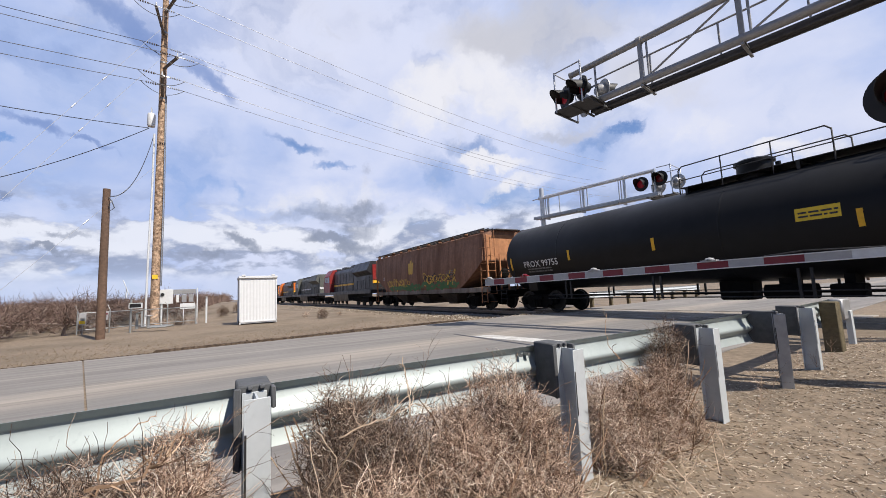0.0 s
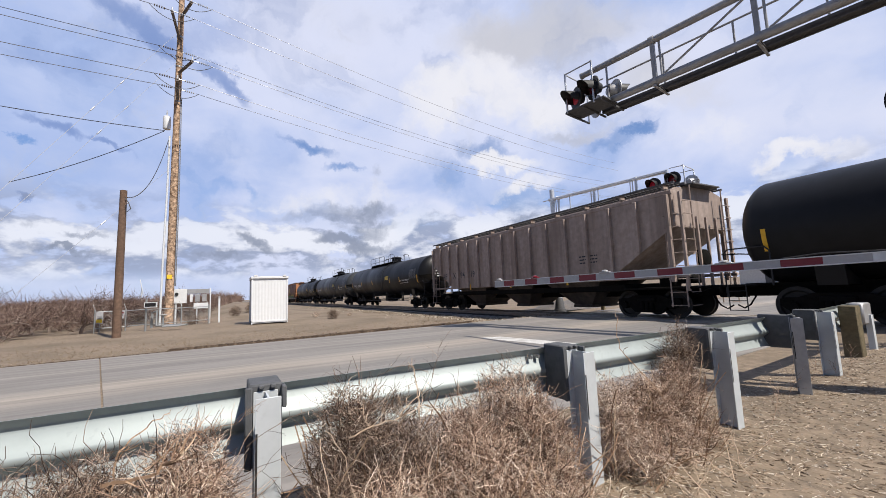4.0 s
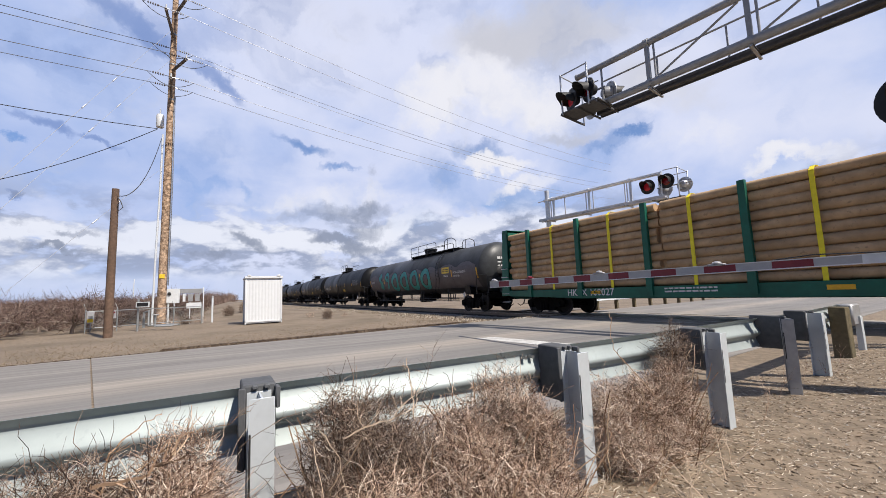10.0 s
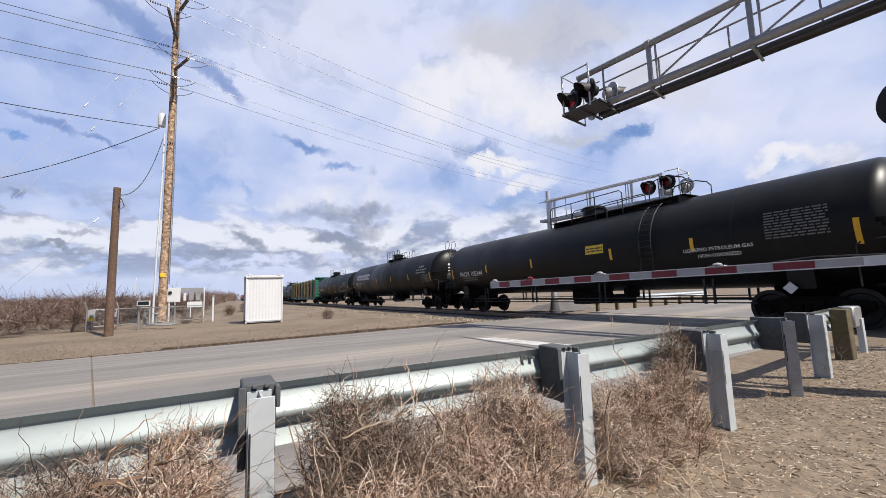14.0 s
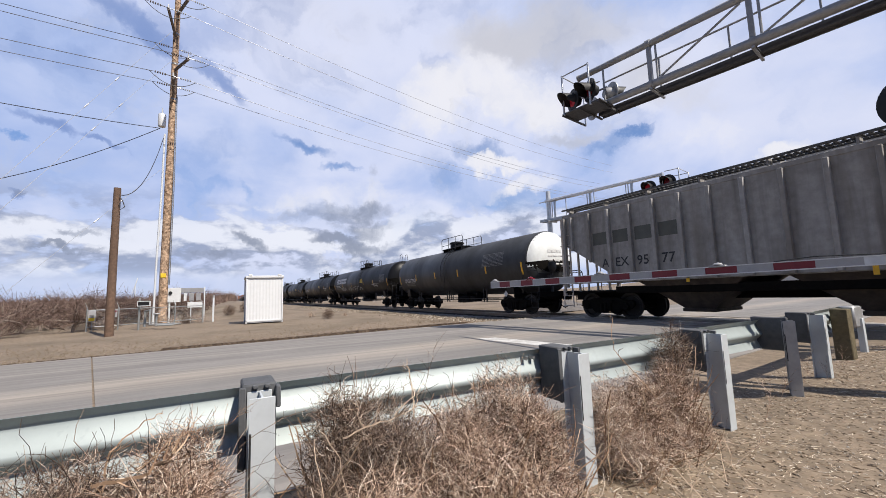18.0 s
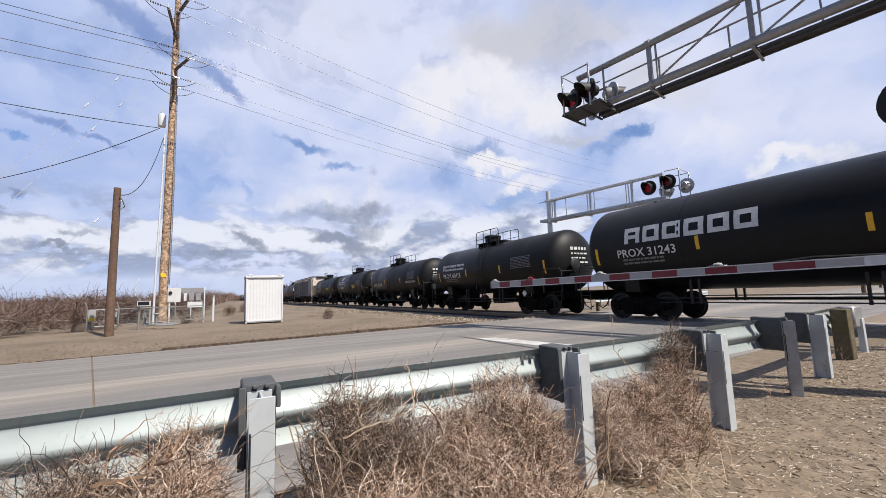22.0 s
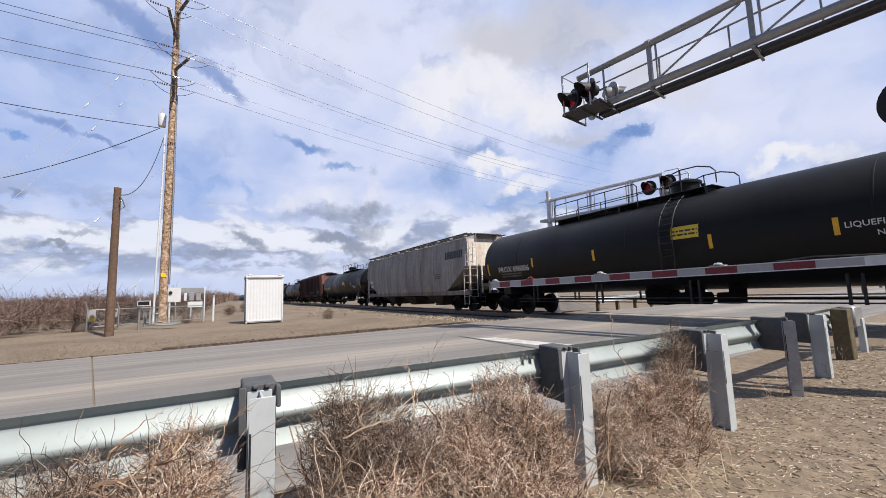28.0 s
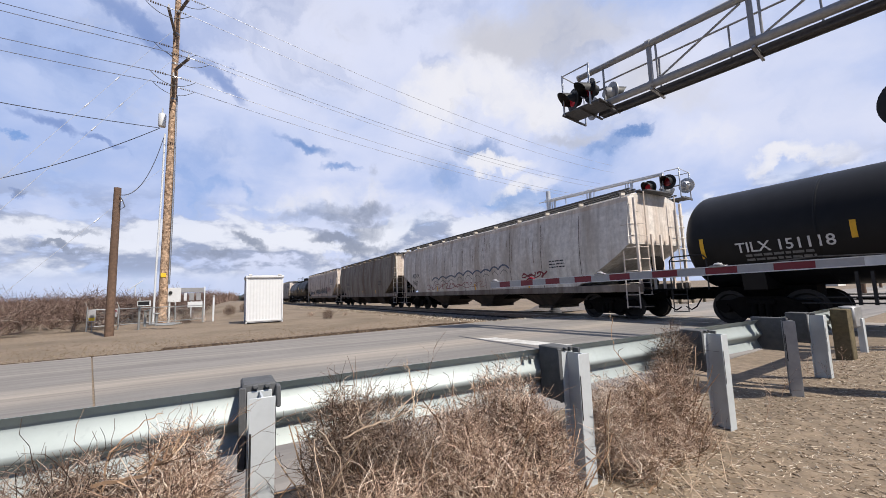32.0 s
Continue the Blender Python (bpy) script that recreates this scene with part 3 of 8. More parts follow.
# ---- crossing gate ----
RED = material("red_reflective_sheet", (0.17, 0.012, 0.022), 0.5, 0, 0.12, 12.0, 2.0, 0.02)
WHITE_SHEET = material("white_reflective_sheet", (0.36, 0.36, 0.37), 0.5, 0, 0.10, 12.0, 2.0, 0.02)
ALU = material("bare_aluminium", (0.60, 0.61, 0.63), 0.4, 0.6, 0.12, 9.0, 1.5, 0.03, (0.42, 0.43, 0.45), 0.5)
RED_LENS = material("red_lens", (0.16, 0.008, 0.014), 0.15, 0, 0.1, 14.0, 2.0, 0.0)
RED_LIT = glowing("lit_red_lens", (0.30, 0.008, 0.02), 0.10)
GALV_DARK = material("dark_grating", (0.10, 0.10, 0.105), 0.7, 0.3, 0.2, 12.0, 2.0, 0.1)


def signal_head(parent, at, facing, lit=False, size=0.30, lamp=None, grow=1.0):
    """A flashing-light head: round black backing, housing, hood and red lens; it faces along -y before its turn."""
    h = Shape()
    h.lathe([(0.0, 0.02), (0.0, size), (0.018, size), (0.018, 0.16), (0.10, 0.145), (0.19, 0.10), (0.20, 0.02)], 28, "y")
    head = part("signal_head", h, lamp or LAMP_BLACK, parent, "round black flashing-light head", at=Matrix.Translation(at) @ pose(0, 0, 0, 0, 0, facing) @ Matrix.Scale(grow, 4))
    e = Shape()
    e.lathe([(-0.03, 0.01), (-0.028, 0.06), (-0.015, 0.12), (0.0, 0.15), (0.004, 0.15)], 24, "y")
    part("lens", e, RED_LIT if lit else RED_LENS, head, "red glass lens")
    k = Shape()
    m = 16
    v, f = [], []
    for i in range(m + 1):
        a = radians(-35 + 250 * i / m)
        reach = -0.36 if 0 < i < m else -0.12
        for r in (0.165, 0.172):
            v.append((r * math.cos(a), -0.001, r * math.sin(a)))
            v.append((r * math.cos(a), reach * (0.55 + 0.45 * max(0, math.sin(a))), r * math.sin(a)))
    for i in range(m):
        a, b = i * 4, i * 4 + 4
        f += [(a, b, b + 1, a + 1), (a + 2, a + 3, b + 3, b + 2), (a + 1, b + 1, b + 3, a + 3)]
    k.add(v, f)
    part("hood", k, LAMP_BLACK, head)
    return head


PALE_LIP = material("white_painted_lip", (0.66, 0.66, 0.66), 0.5, 0, 0.08, 9.0, 1.5, 0.0)
gate = thing("crossing_gate", "lowered red and white striped crossing gate beside the road", "crossing gate", (0, 6.075, 0))


def arm_plate(x0, x1, y0, y1, rise=0.0, low=None, high=None):
    """A length of the gate arm, which tapers and lifts a little towards its mast."""
    v = []
    for x in (x0, x1):
        k = (x + 8.37) / 6.9
        a, b = 1.287 + 0.070 * k + rise, 1.450 + 0.016 * k - rise
        a, b = (a if low is None else b + low), (b if high is None else a + high)
        v += [(x, y0, a), (x, y1, a), (x, y1, b), (x, y0, b)]
    return Shape().add(v, [(3, 2, 1, 0), (4, 5, 6, 7), (0, 1, 5, 4), (1, 2, 6, 5), (2, 3, 7, 6), (3, 0, 4, 7)])


part("arm", arm_plate(-8.37, -0.85, 0.002, 0.045), ALU, gate, "long aluminium gate arm", smooth=False)
part("arm_lip", arm_plate(-8.37, -0.85, -0.010, 0.002, 0.0, low=-0.010), PALE_LIP, gate, "white upper lip of the arm", smooth=False)
part("arm_lip", arm_plate(-8.37, -0.85, -0.010, 0.002, 0.0, high=0.012), PALE_LIP, gate, "white lower lip of the arm", smooth=False)
part("arm_tip", arm_plate(-8.37, -7.99, -0.003, 0.0015, 0.013), WHITE_SHEET, gate, smooth=False)
for i in range(16):
    x = -7.988 + 0.406 * i
    part("stripe", arm_plate(x + 0.001, x + 0.405, -0.003, 0.0015, 0.013), WHITE_SHEET if i % 2 else RED, gate, smooth=False)
for lx, lit in ((-8.20, False), (-6.85, True), (-4.95, False), (-2.95, False)):
    s = Shape()
    s.box(lx - 0.11, lx + 0.11, -0.02, 0.06, 1.445, 1.475, 0.008)
    s.lathe([(0.0, 0.06), (0.012, 0.06), (0.03, 0.045), (0.038, 0.01)], 14, "z", (lx, 0.02, 1.475))
    part("arm_light", s, RED_LENS if lit else ALU_WEATHERED, gate, "small lamp on the gate arm")
s = Shape()
s.tube([(-2.3, 0.02, 1.47), (-1.9, 0.02, 1.50), (-1.2, 0.03, 1.47), (-0.75, 0.1, 1.30)], 0.008, 6)
part("cable", s, RAIL_BLACK, gate, "thin black lamp cable")
s = Shape()
s.cyl((-0.55, 0.12, -0.3), (-0.55, 0.12, 4.4), 0.065, n=16)
s.lathe([(-0.1, 0.20), (0.02, 0.20), (0.06, 0.09), (0.3, 0.075)], 16, "z", (-0.55, 0.12, 0.0))
part("mast", s, ALU, gate, "round aluminium gate mast")
s = Shape()
s.box(-0.95, -0.50, -0.12, 0.0, 1.15, 1.65, 0.03)
s.box(-0.50, 0.9, -0.02, 0.05, 1.28, 1.48, 0.02)
part("mechanism", s, ALU_WEATHERED, gate, "grey gate mechanism and counterweight")
s = Shape()
s.tube([(-0.95, -0.2, 2.95), (-0.55, 0.05, 2.98), (-0.1, -0.08, 3.02)], 0.025, 8)
part("crossarm", s, ALU, gate)
signal_head(gate, (-0.87, -0.3, 2.93), 0)
signal_head(gate, (-0.12, -0.1, 3.02), 0)


def cantilever(at, turn, reach, gap, lamps, mast_at, weathered, label, height):
    """A cantilevered signal: two tubes with posts and braces, a catwalk with a railing, lamps at the tip, a mast."""
    mat = ALU_WEATHERED if weathered else ALU
    c = thing("signal_cantilever", label, "crossing signal", at, turn, "signal cantilevers")
    for z, r in ((height + gap, 0.085), (height, 0.10)):
        s = Shape()
        tip = -0.75 if z > height and weathered else -0.1
        s.cyl((tip, 0, z), (reach, 0, z), r, r * 1.12, 18)
        s.cyl((tip - 0.03, 0, z), (tip + 0.02, 0, z), r * 1.15, n=18)
        part("tube", s, mat, c, "round aluminium tube")
    n = int(reach / 2.15)
    for i in range(n + 1):
        xx = 1.3 + i * 2.15
        if xx > reach:
            break
        s = Shape()
        s.box(xx - 0.05, xx + 0.05, -0.05, 0.05, height + 0.05, height + gap - 0.05, 0.008)
        for z in (height, height + gap):
            s.cyl((xx - 0.06, 0, z), (xx + 0.06, 0, z), 0.115, n=18)
        part("strut", s, mat, c)
        s = Shape()
        s.cyl((xx + 0.16, 0.02, height + 0.05), (xx + 0.16, 0.02, height + gap), 0.028, n=8)
        part("pipe", s, mat, c)
        if i < n and weathered:
            s = Shape()
            s.cyl((xx + 0.2, 0, height + 0.1), (xx + 2.0, 0, height + gap - 0.1), 0.028, n=8)
            part("brace", s, mat, c)
        s = Shape()
        s.box(xx - 0.03, xx + 0.03, -0.1, 0.75, height - 0.17, height - 0.11, 0.006)
        part("bracket", s, ALU_WEATHERED, c)
    walkway = Shape()
    walkway.box(-0.4, reach, 0.34, 0.62, height - 0.10, height - 0.05, 0.006)
    for y in (0.34, 0.58):
        walkway.box(-0.4, reach, y, y + 0.04, height - 0.14, height + 0.02, 0.006)
    for i in range(n + 1):
        walkway.box(1.3 + i * 2.15 - 0.05, 1.3 + i * 2.15 + 0.05, 0.0, 0.40, height - 0.13, height - 0.105, 0.006)
    part("catwalk", walkway, GALV_DARK if weathered else mat, c, "dark channel catwalk with cross plates", smooth=False)
    s = Shape()
    s.cyl((-0.3, 0.60, height + gap * 0.86), (reach, 0.60, height + gap * 0.86), 0.026, n=8)
    part("handrail", s, mat, c)
    for i in range(int(reach / 1.6) + 1):
        s = Shape()
        s.box(-0.3 + i * 1.6 - 0.02, -0.3 + i * 1.6 + 0.02, 0.58, 0.62, height, height + gap * 0.86, 0.003)
        part("rail_post", s, mat, c)
    # the platform at the tip
    s = Shape()
    s.box(-1.0, 0.2, -0.62, 0.14, height - 0.12, height - 0.08, 0.004)
    for i in range(3):
        s.box(-1.0 + 0.55 * i, -0.96 + 0.55 * i, -0.64, 0.6, height - 0.17, height - 0.12)
    part("platform", s, GALV_DARK, c, "small grating platform", smooth=False)
    for px, py in ((-0.95, -0.6), (-0.95, 0.55), (-0.1, -0.6)):
        s = Shape()
        s.box(px - 0.022, px + 0.022, py - 0.022, py + 0.022, height - 0.15, height + gap * 0.98, 0.004)
        part("rail_post", s, ALU, c)
    s = Shape()
    s.tube([(-0.1, -0.6, height + gap * 0.95), (-0.95, -0.6, height + gap * 0.95), (-0.95, 0.55, height + gap * 0.95), (-0.4, 0.58, height + gap * 0.95)], 0.02, 8)
    part("handrail", s, mat, c)
    s = Shape()
    s.cyl((-1.3, 0, height + gap * 0.42), (0.1, 0, height + gap * 0.42), 0.03, n=8)
    s.cyl((0.02, 0, height), (0.02, 0, height + gap), 0.03, n=8)
    part("lamp_bracket", s, ALU_WEATHERED, c)
    for lx, ly, lz, turn_to, lit, lamp in lamps:
        signal_head(c, (lx, ly, height + lz), turn_to, lit, 0.27, lamp, 1.22)
    mast = Shape()
    mast.cyl((mast_at, 0.0, -0.3), (mast_at, 0.0, height + gap + 0.55), 0.17, 0.13, 20)
    part("mast", mast, mat, c, "tall tapered aluminium mast")
    foot = Shape()
    foot.lathe([(-0.3, 0.34), (0.05, 0.34), (0.06, 0.27), (0.6, 0.20), (0.65, 0.18)], 14, "z", (mast_at, 0, 0))
    part("mast_base", foot, GALV_DARK, c, "flared metal base of the mast")
    return c


cantilever((-7.05, 9.43, 0), 9.6, 10.2, 1.12, [(-0.68, -0.55, 0.22, -32, True, None), (-0.16, -0.50, 0.32, -32, False, None), (-0.50, 0.25, 0.12, 150, False, ALU_WEATHERED), (0.10, 0.25, 0.34, 150, False, ALU_WEATHERED)],
           9.6, True, "grey cantilevered crossing signal over the road with flashing-light heads", 6.45)
cantilever((-10.25, 17.1, 0), 190.4, 6.2, 1.15, [(0.30, 0.55, 0.52, 172, True, None), (-0.50, 0.55, 0.60, 172, False, None), (-0.1, -0.3, 0.40, -8, False, ALU), (-0.95, -0.2, 0.45, -8, False, ALU)],
           6.0, False, "pale cantilevered crossing signal beyond the train", 5.05)

# ---- poles and wires ----
POLE_WOOD = material("pale_pole_wood", (0.42, 0.29, 0.195), 0.9, 0, 0.75, 5.5, 7.0, 0.6, (0.10, 0.055, 0.032), 0.95, spots=0.95)
STUB_WOOD = material("brown_pole_wood", (0.13, 0.080, 0.054), 0.9, 0, 0.3, 9.0, 1.4, 0.5, (0.08, 0.05, 0.035), 0.7, True)
ARM_WOOD = material("grey_crossarm_wood", (0.14, 0.12, 0.11), 0.9, 0, 0.3, 9.0, 1.4, 0.4)
WIRE = material("grey_wire", (0.20, 0.20, 0.21), 0.5, 0.5, 0.1, 9.0, 1.0, 0.0)
WIRE_PALE = material("pale_wire", (0.34, 0.35, 0.39), 0.5, 0.2, 0.1, 9.0, 1.0, 0.0)
GUY = material("pale_guy_strand", (0.38, 0.39, 0.42), 0.5, 0.2, 0.1, 9.0, 1.0, 0.0)
WIRE_BLACK = material("black_cable", (0.03, 0.03, 0.032), 0.6, 0, 0.1, 9.0, 1.0, 0.0)
PORCELAIN = material("grey_insulator", (0.45, 0.46, 0.47), 0.25, 0, 0.1, 9.0, 1.0, 0.0)
PALE_METAL = material("pale_painted_metal", (0.62, 0.63, 0.64), 0.5, 0, 0.08, 9.0, 1.5, 0.03, (0.5, 0.5, 0.5), 0.4)
PVC = material("grey_white_conduit", (0.58, 0.60, 0.62), 0.5, 0, 0.08, 9.0, 1.5, 0.02)


def sag(a, b, drop, n=14):
    a, b = Vector(a), Vector(b)
    return [a.lerp(b, i / n) - Vector((0, 0, drop * 4 * (i / n) * (1 - i / n))) for i in range(n + 1)]


def pole_shaft(x, y, top, r0, r1, lean=(0, 0)):
    s = Shape()
    n, k = 14, 18
    v, f = [], []
    for i in range(k + 1):
        t = i / k
        z = -0.5 + (top + 0.5) * t
        for j in range(n):
            a = 2 * math.pi * j / n
            r = (r0 + (r1 - r0) * t) * (1 + 0.035 * noise.noise((math.cos(a) * 2, math.sin(a) * 2, z * 0.8)))
            v.append((lean[0] * t + r * math.cos(a), lean[1] * t + r * math.sin(a), z))
    for i in range(k):
        f += [(i * n + j, i * n + (j + 1) % n, (i + 1) * n + (j + 1) % n, (i + 1) * n + j) for j in range(n)]
    f += [tuple(range(k * n, (k + 1) * n))]
    return s.add(v, f)


pole = thing("utility_pole", "tall weathered wooden utility pole with crossarms and wires", "utility pole", (-28.06, -3.1, 0))
part("shaft", pole_shaft(0, 0, 22.0, 0.235, 0.15, (0, 0.10)), POLE_WOOD, pole, "pale weathered wooden shaft")
# line of the wires: nearly along the road
LINE = Vector((-0.20, 0.98, 0)).normalized()
SPANS = []
ARMS = [(19.2, 1.84, 0.78), (17.7, 2.74, -0.05), (15.5, 1.74, 0.91), (13.75, 2.6, 0.30)]
TIPS = [Vector((0.1, 0.08, 16.9)), Vector((0.1, 0.08, 14.4))]
for z, dx, dy in ARMS:
    s = Shape()
    a, b = Vector((0.0, 0.06, z)), Vector((dx, dy, z + 0.02))
    s.cyl(a - (b - a) * 0.12, b, 0.085, n=6)
    part("crossarm", s, ARM_WOOD, pole, "grey timber crossarm")
    s = Shape()
    s.cyl(b + Vector((0, 0, 0.05)), b + Vector((0, 0, 0.28)), 0.05, 0.03, n=10)
    part("pin_insulator", s, PORCELAIN, pole, "pale pin insulator at the arm's tip")
    TIPS.append(b + Vector((0, 0, 0.05)))
for tip in TIPS:
    for end in (-1, 1):
        s = Shape()
        q = tip + LINE * 0.35 * end
        s.cyl(tip, q, 0.02, n=6)
        for m in range(5):
            s.cyl(q + LINE * end * (0.11 * m), q + LINE * end * (0.11 * m + 0.06), 0.075, 0.04, n=10)
        part("insulator", s, PORCELAIN if end > 0 else ARM_WOOD, pole, "stacked disc insulator")
        SPANS.append((tip + LINE * end * 0.9, end))
    s = Shape()
    s.tube(sag(tip - LINE * 1.1, tip + LINE * 1.1, 0.55, 10), 0.018, 6)
    part("jumper", s, WIRE_BLACK, pole, "drooping jumper wire")
for z in (20.6, 17.9, 15.9, 13.6):
    s = Shape()
    s.lathe([(z - 0.05, 0.185), (z + 0.05, 0.185)], 14, "z", (0, 0.07, 0))
    part("band", s, BOLT, pole, "steel pole band")
s = Shape()
s.lathe([(11.7, 0.02), (11.7, 0.18), (11.75, 0.20), (12.42, 0.20), (12.5, 0.17), (12.54, 0.02)], 18, "z", (0.15, -0.42, 0))
tank = part("transformer", s, PALE_METAL, pole, "pale grey can transformer")
s = Shape()
for dx in (-0.1, 0.1):
    s.cyl((0.15 + dx, -0.42, 12.5), (0.15 + dx, -0.42, 12.85), 0.035, 0.02, n=8)
part("bushing", s, PORCELAIN, tank)
s = Shape()
s.tube([(0.12, -0.40, 0.0), (0.12, -0.36, 4.0), (0.10, -0.28, 8.0), (0.10, -0.26, 11.3)], 0.055, 10)
part("conduit", s, PVC, pole, "pale conduit pipe up the pole")
for dy in (0.27, 0.33):
    s = Shape()
    s.tube([(0.16, dy - 0.02, 2.2), (0.15, dy, 8.0), (0.10, dy - 0.05, 13.8)], 0.022, 6)
    part("cable", s, WIRE, pole, "cable clipped to the pole")
s = Shape()
s.box(0.19, 0.245, -0.13, 0.13, 2.62, 2.86, 0.004)
part("tag", s, YELLOW_SIGN, pole, "small yellow tag")
P0 = Vector((-28.06, -3.1, 0))
for a, end in SPANS:
    start = P0 + a
    stop = start + LINE * end * 52 + Vector((0, 0, -0.2))
    s = Shape()
    s.tube(sag(start, stop, 1.1, 20), 0.016 if end < 0 else 0.015, 5)
    solid("power_line", s, WIRE if end < 0 else WIRE_PALE, "thin grey overhead power line", "power line", group="power lines")
for name_to, r, mat, drop in ((((-20.5, -22.0, 10.6)), 0.02, WIRE_BLACK, 0.5), ((-31.03, -11.24, 8.47), 0.02, WIRE_BLACK, 0.25)):
    s = Shape()
    s.tube(sag(P0 + Vector((0.15, -0.5, 11.6)), name_to, drop, 18), r, 5)
    solid("service_wire", s, mat, "dark service wire from the transformer", "service wire", group="power lines")
for dz, tgt in ((18.2, (-16.6, -9.4, 0.0)), (16.2, (-16.2, -8.6, 0.0)), (9.5, (-21.8, -9.0, 0.0))):
    s = Shape()
    s.tube([P0 + Vector((0.1, 0, dz)), Vector(tgt)], 0.009, 5)
    for q in (0.30, 0.42):
        c = (P0 + Vector((0.1, 0, dz))).lerp(Vector(tgt), q)
        d = (Vector(tgt) - P0 - Vector((0.1, 0, dz))).normalized()
        s.cyl(c, c + d * 0.35, 0.03, n=6)
    solid("guy_wire", s, GUY, "thin steel guy wire with strain insulators", "guy wire", group="guy wires")

stub = thing("stub_pole", "short brown wooden pole with a loose cable", "utility pole", (-20.79, -4.04, 0))
part("shaft", pole_shaft(0, 0, 6.06, 0.160, 0.125), STUB_WOOD, stub)
s = Shape()
s.tube([(0.14, 0.10, 5.7), (0.18, 0.22, 5.5), (0.16, 0.30, 5.25), (0.17, 0.16, 5.1), (0.16, 0.12, 5.4)], 0.018, 6)
part("cable_loop", s, WIRE_BLACK, stub, "loose loop of black cable")
s = Shape()
s.tube(sag((-20.7, -3.95, 5.75), P0 + Vector((0.2, -0.3, 11.0)), 1.0, 14), 0.018, 5)
solid("service_wire", s, WIRE_BLACK, "black cable from the short pole to the tall one", "service wire", group="power lines")

# poles far beyond the railway
for x, y, h, arms in ((-12.2, 48.5, 9.2, 2), (-17.5, 76.0, 8.9, 1)):
    p = thing("utility_pole", "dark wooden utility pole far beyond the railway", "utility pole", (x, y, 0))
    part("shaft", pole_shaft(0, 0, h, 0.16, 0.11), STUB_WOOD, p)
    for i in range(arms + 1):
        s = Shape()
        s.box(-1.1 + 0.3 * i, 1.1 - 0.3 * i, -0.2, -0.09, h - 0.5 - i * 1.3, h - 0.38 - i * 1.3, 0.01)
        part("crossarm", s, ARM_WOOD, p)
    if arms == 2:
        s = Shape()
        s.lathe([(h - 3.4, 0.02), (h - 3.4, 0.2), (h - 2.8, 0.2), (h - 2.75, 0.02)], 12, "z", (0.3, -0.1, 0))
        part("transformer", s, PALE_METAL, p, "pale can transformer")

# ---- white cabinet ----
WHITE_STEEL = material("white_painted_steel", (0.64, 0.65, 0.66), 0.5, 0, 0.05, 5.0, 1.2, 0.03, (0.66, 0.67, 0.68), 0.4, True)
cab = thing("storage_container", "small white corrugated steel storage container on dirt", "container", (-23.15, 1.02, -0.08), 90)
W, DEPTH, TALL = 1.82, 2.1, 2.52
s = Shape()
pts = []
m = 11
for i in range(m):
    x0 = 0.06 + (W - 0.12) * i / m
    w = (W - 0.12) / m
    pts += [(x0, 0.03), (x0 + w * 0.38, 0.03), (x0 + w * 0.5, 0.036), (x0 + w * 0.88, 0.036)]
pts += [(W - 0.06, 0.03), (W - 0.06, DEPTH - 0.03), (0.06, DEPTH - 0.03)]
s.prism(pts, 0.05, TALL - 0.1, "z")
part("wall", s, WHITE_STEEL, cab, "corrugated white wall", smooth=False)
s = Shape()
for x in (0.0, W - 0.07):
    for y in (0.0, DEPTH - 0.07):
        s.box(x, x + 0.07, y, y + 0.07, 0.0, TALL, 0.008)
s.box(0, W, 0.0, 0.06, 0.10, 0.17, 0.006)
s.box(0, W, DEPTH - 0.06, DEPTH, 0.10, 0.17, 0.006)
part("frame", s, WHITE_STEEL, cab)
s = Shape()
s.box(-0.03, W + 0.03, -0.05, DEPTH + 0.03, TALL - 0.12, TALL, 0.015)
part("roof", s, WHITE_STEEL, cab, "white steel roof with a lipped edge")
for x in (0.1, W - 0.28):
    s = Shape()
    s.box(x, x + 0.18, -0.07, 0.08, TALL - 0.02, TALL + 0.07, 0.01)
    part("corner_casting", s, PALE_METAL, cab)
s = Shape()
s.box(0.05, W - 0.05, 0.04, DEPTH - 0.04, 0.02, 0.12, 0.01)
part("floor_frame", s, LAMP_BLACK, cab, "dark floor frame")

# ---- meter rack, fence and signs beside the tall pole ----
rack = thing("meter_rack", "electric meter panel with pale cabinets on posts", "meter panel", (-28.9, -3.15, -0.05), 90)
for x in (0.0, 2.1):
    s = Shape()
    s.box(x - 0.03, x + 0.03, -0.03, 0.03, -0.2, 2.12, 0.006)
    part("post", s, PVC, rack)
s = Shape()
s.box(0.05, 0.86, -0.14, 0.02, 1.22, 2.08, 0.012)
c = part("cabinet", s, PALE_METAL, rack, "pale grey meter cabinet")
s = Shape()
s.lathe([(-0.20, 0.02), (-0.20, 0.09), (-0.14, 0.10)], 16, "y", (0.34, 0, 1.78))
part("meter", s, LAMP_BLACK, c, "round electric meter")
s = Shape()
s.box(0.86, 2.05, -0.10, 0.0, 1.78, 2.06, 0.012)
part("gutter_box", s, ALU_WEATHERED, rack, "long grey wiring box")
for x in (1.02, 1.30, 1.66):
    s = Shape()
    s.box(x, x + (0.14 if x < 1.1 else 0.24), -0.12, 0.0, 1.28, 1.74, 0.01)
    part("switch_box", s, ALU_WEATHERED if x > 1.1 else PALE_METAL, rack)
s = Shape()
s.box(1.22, 2.0, -0.10, 0.0, 0.86, 1.20, 0.01)
part("cabinet", s, PALE_METAL, rack, "low white cabinet")
for x in (0.3, 0.6, 1.4):
    s = Shape()
    s.cyl((x, -0.04, -0.2), (x, -0.04, 1.25), 0.05 if x < 0.5 else 0.03, n=8)
    part("conduit", s, PVC, rack)
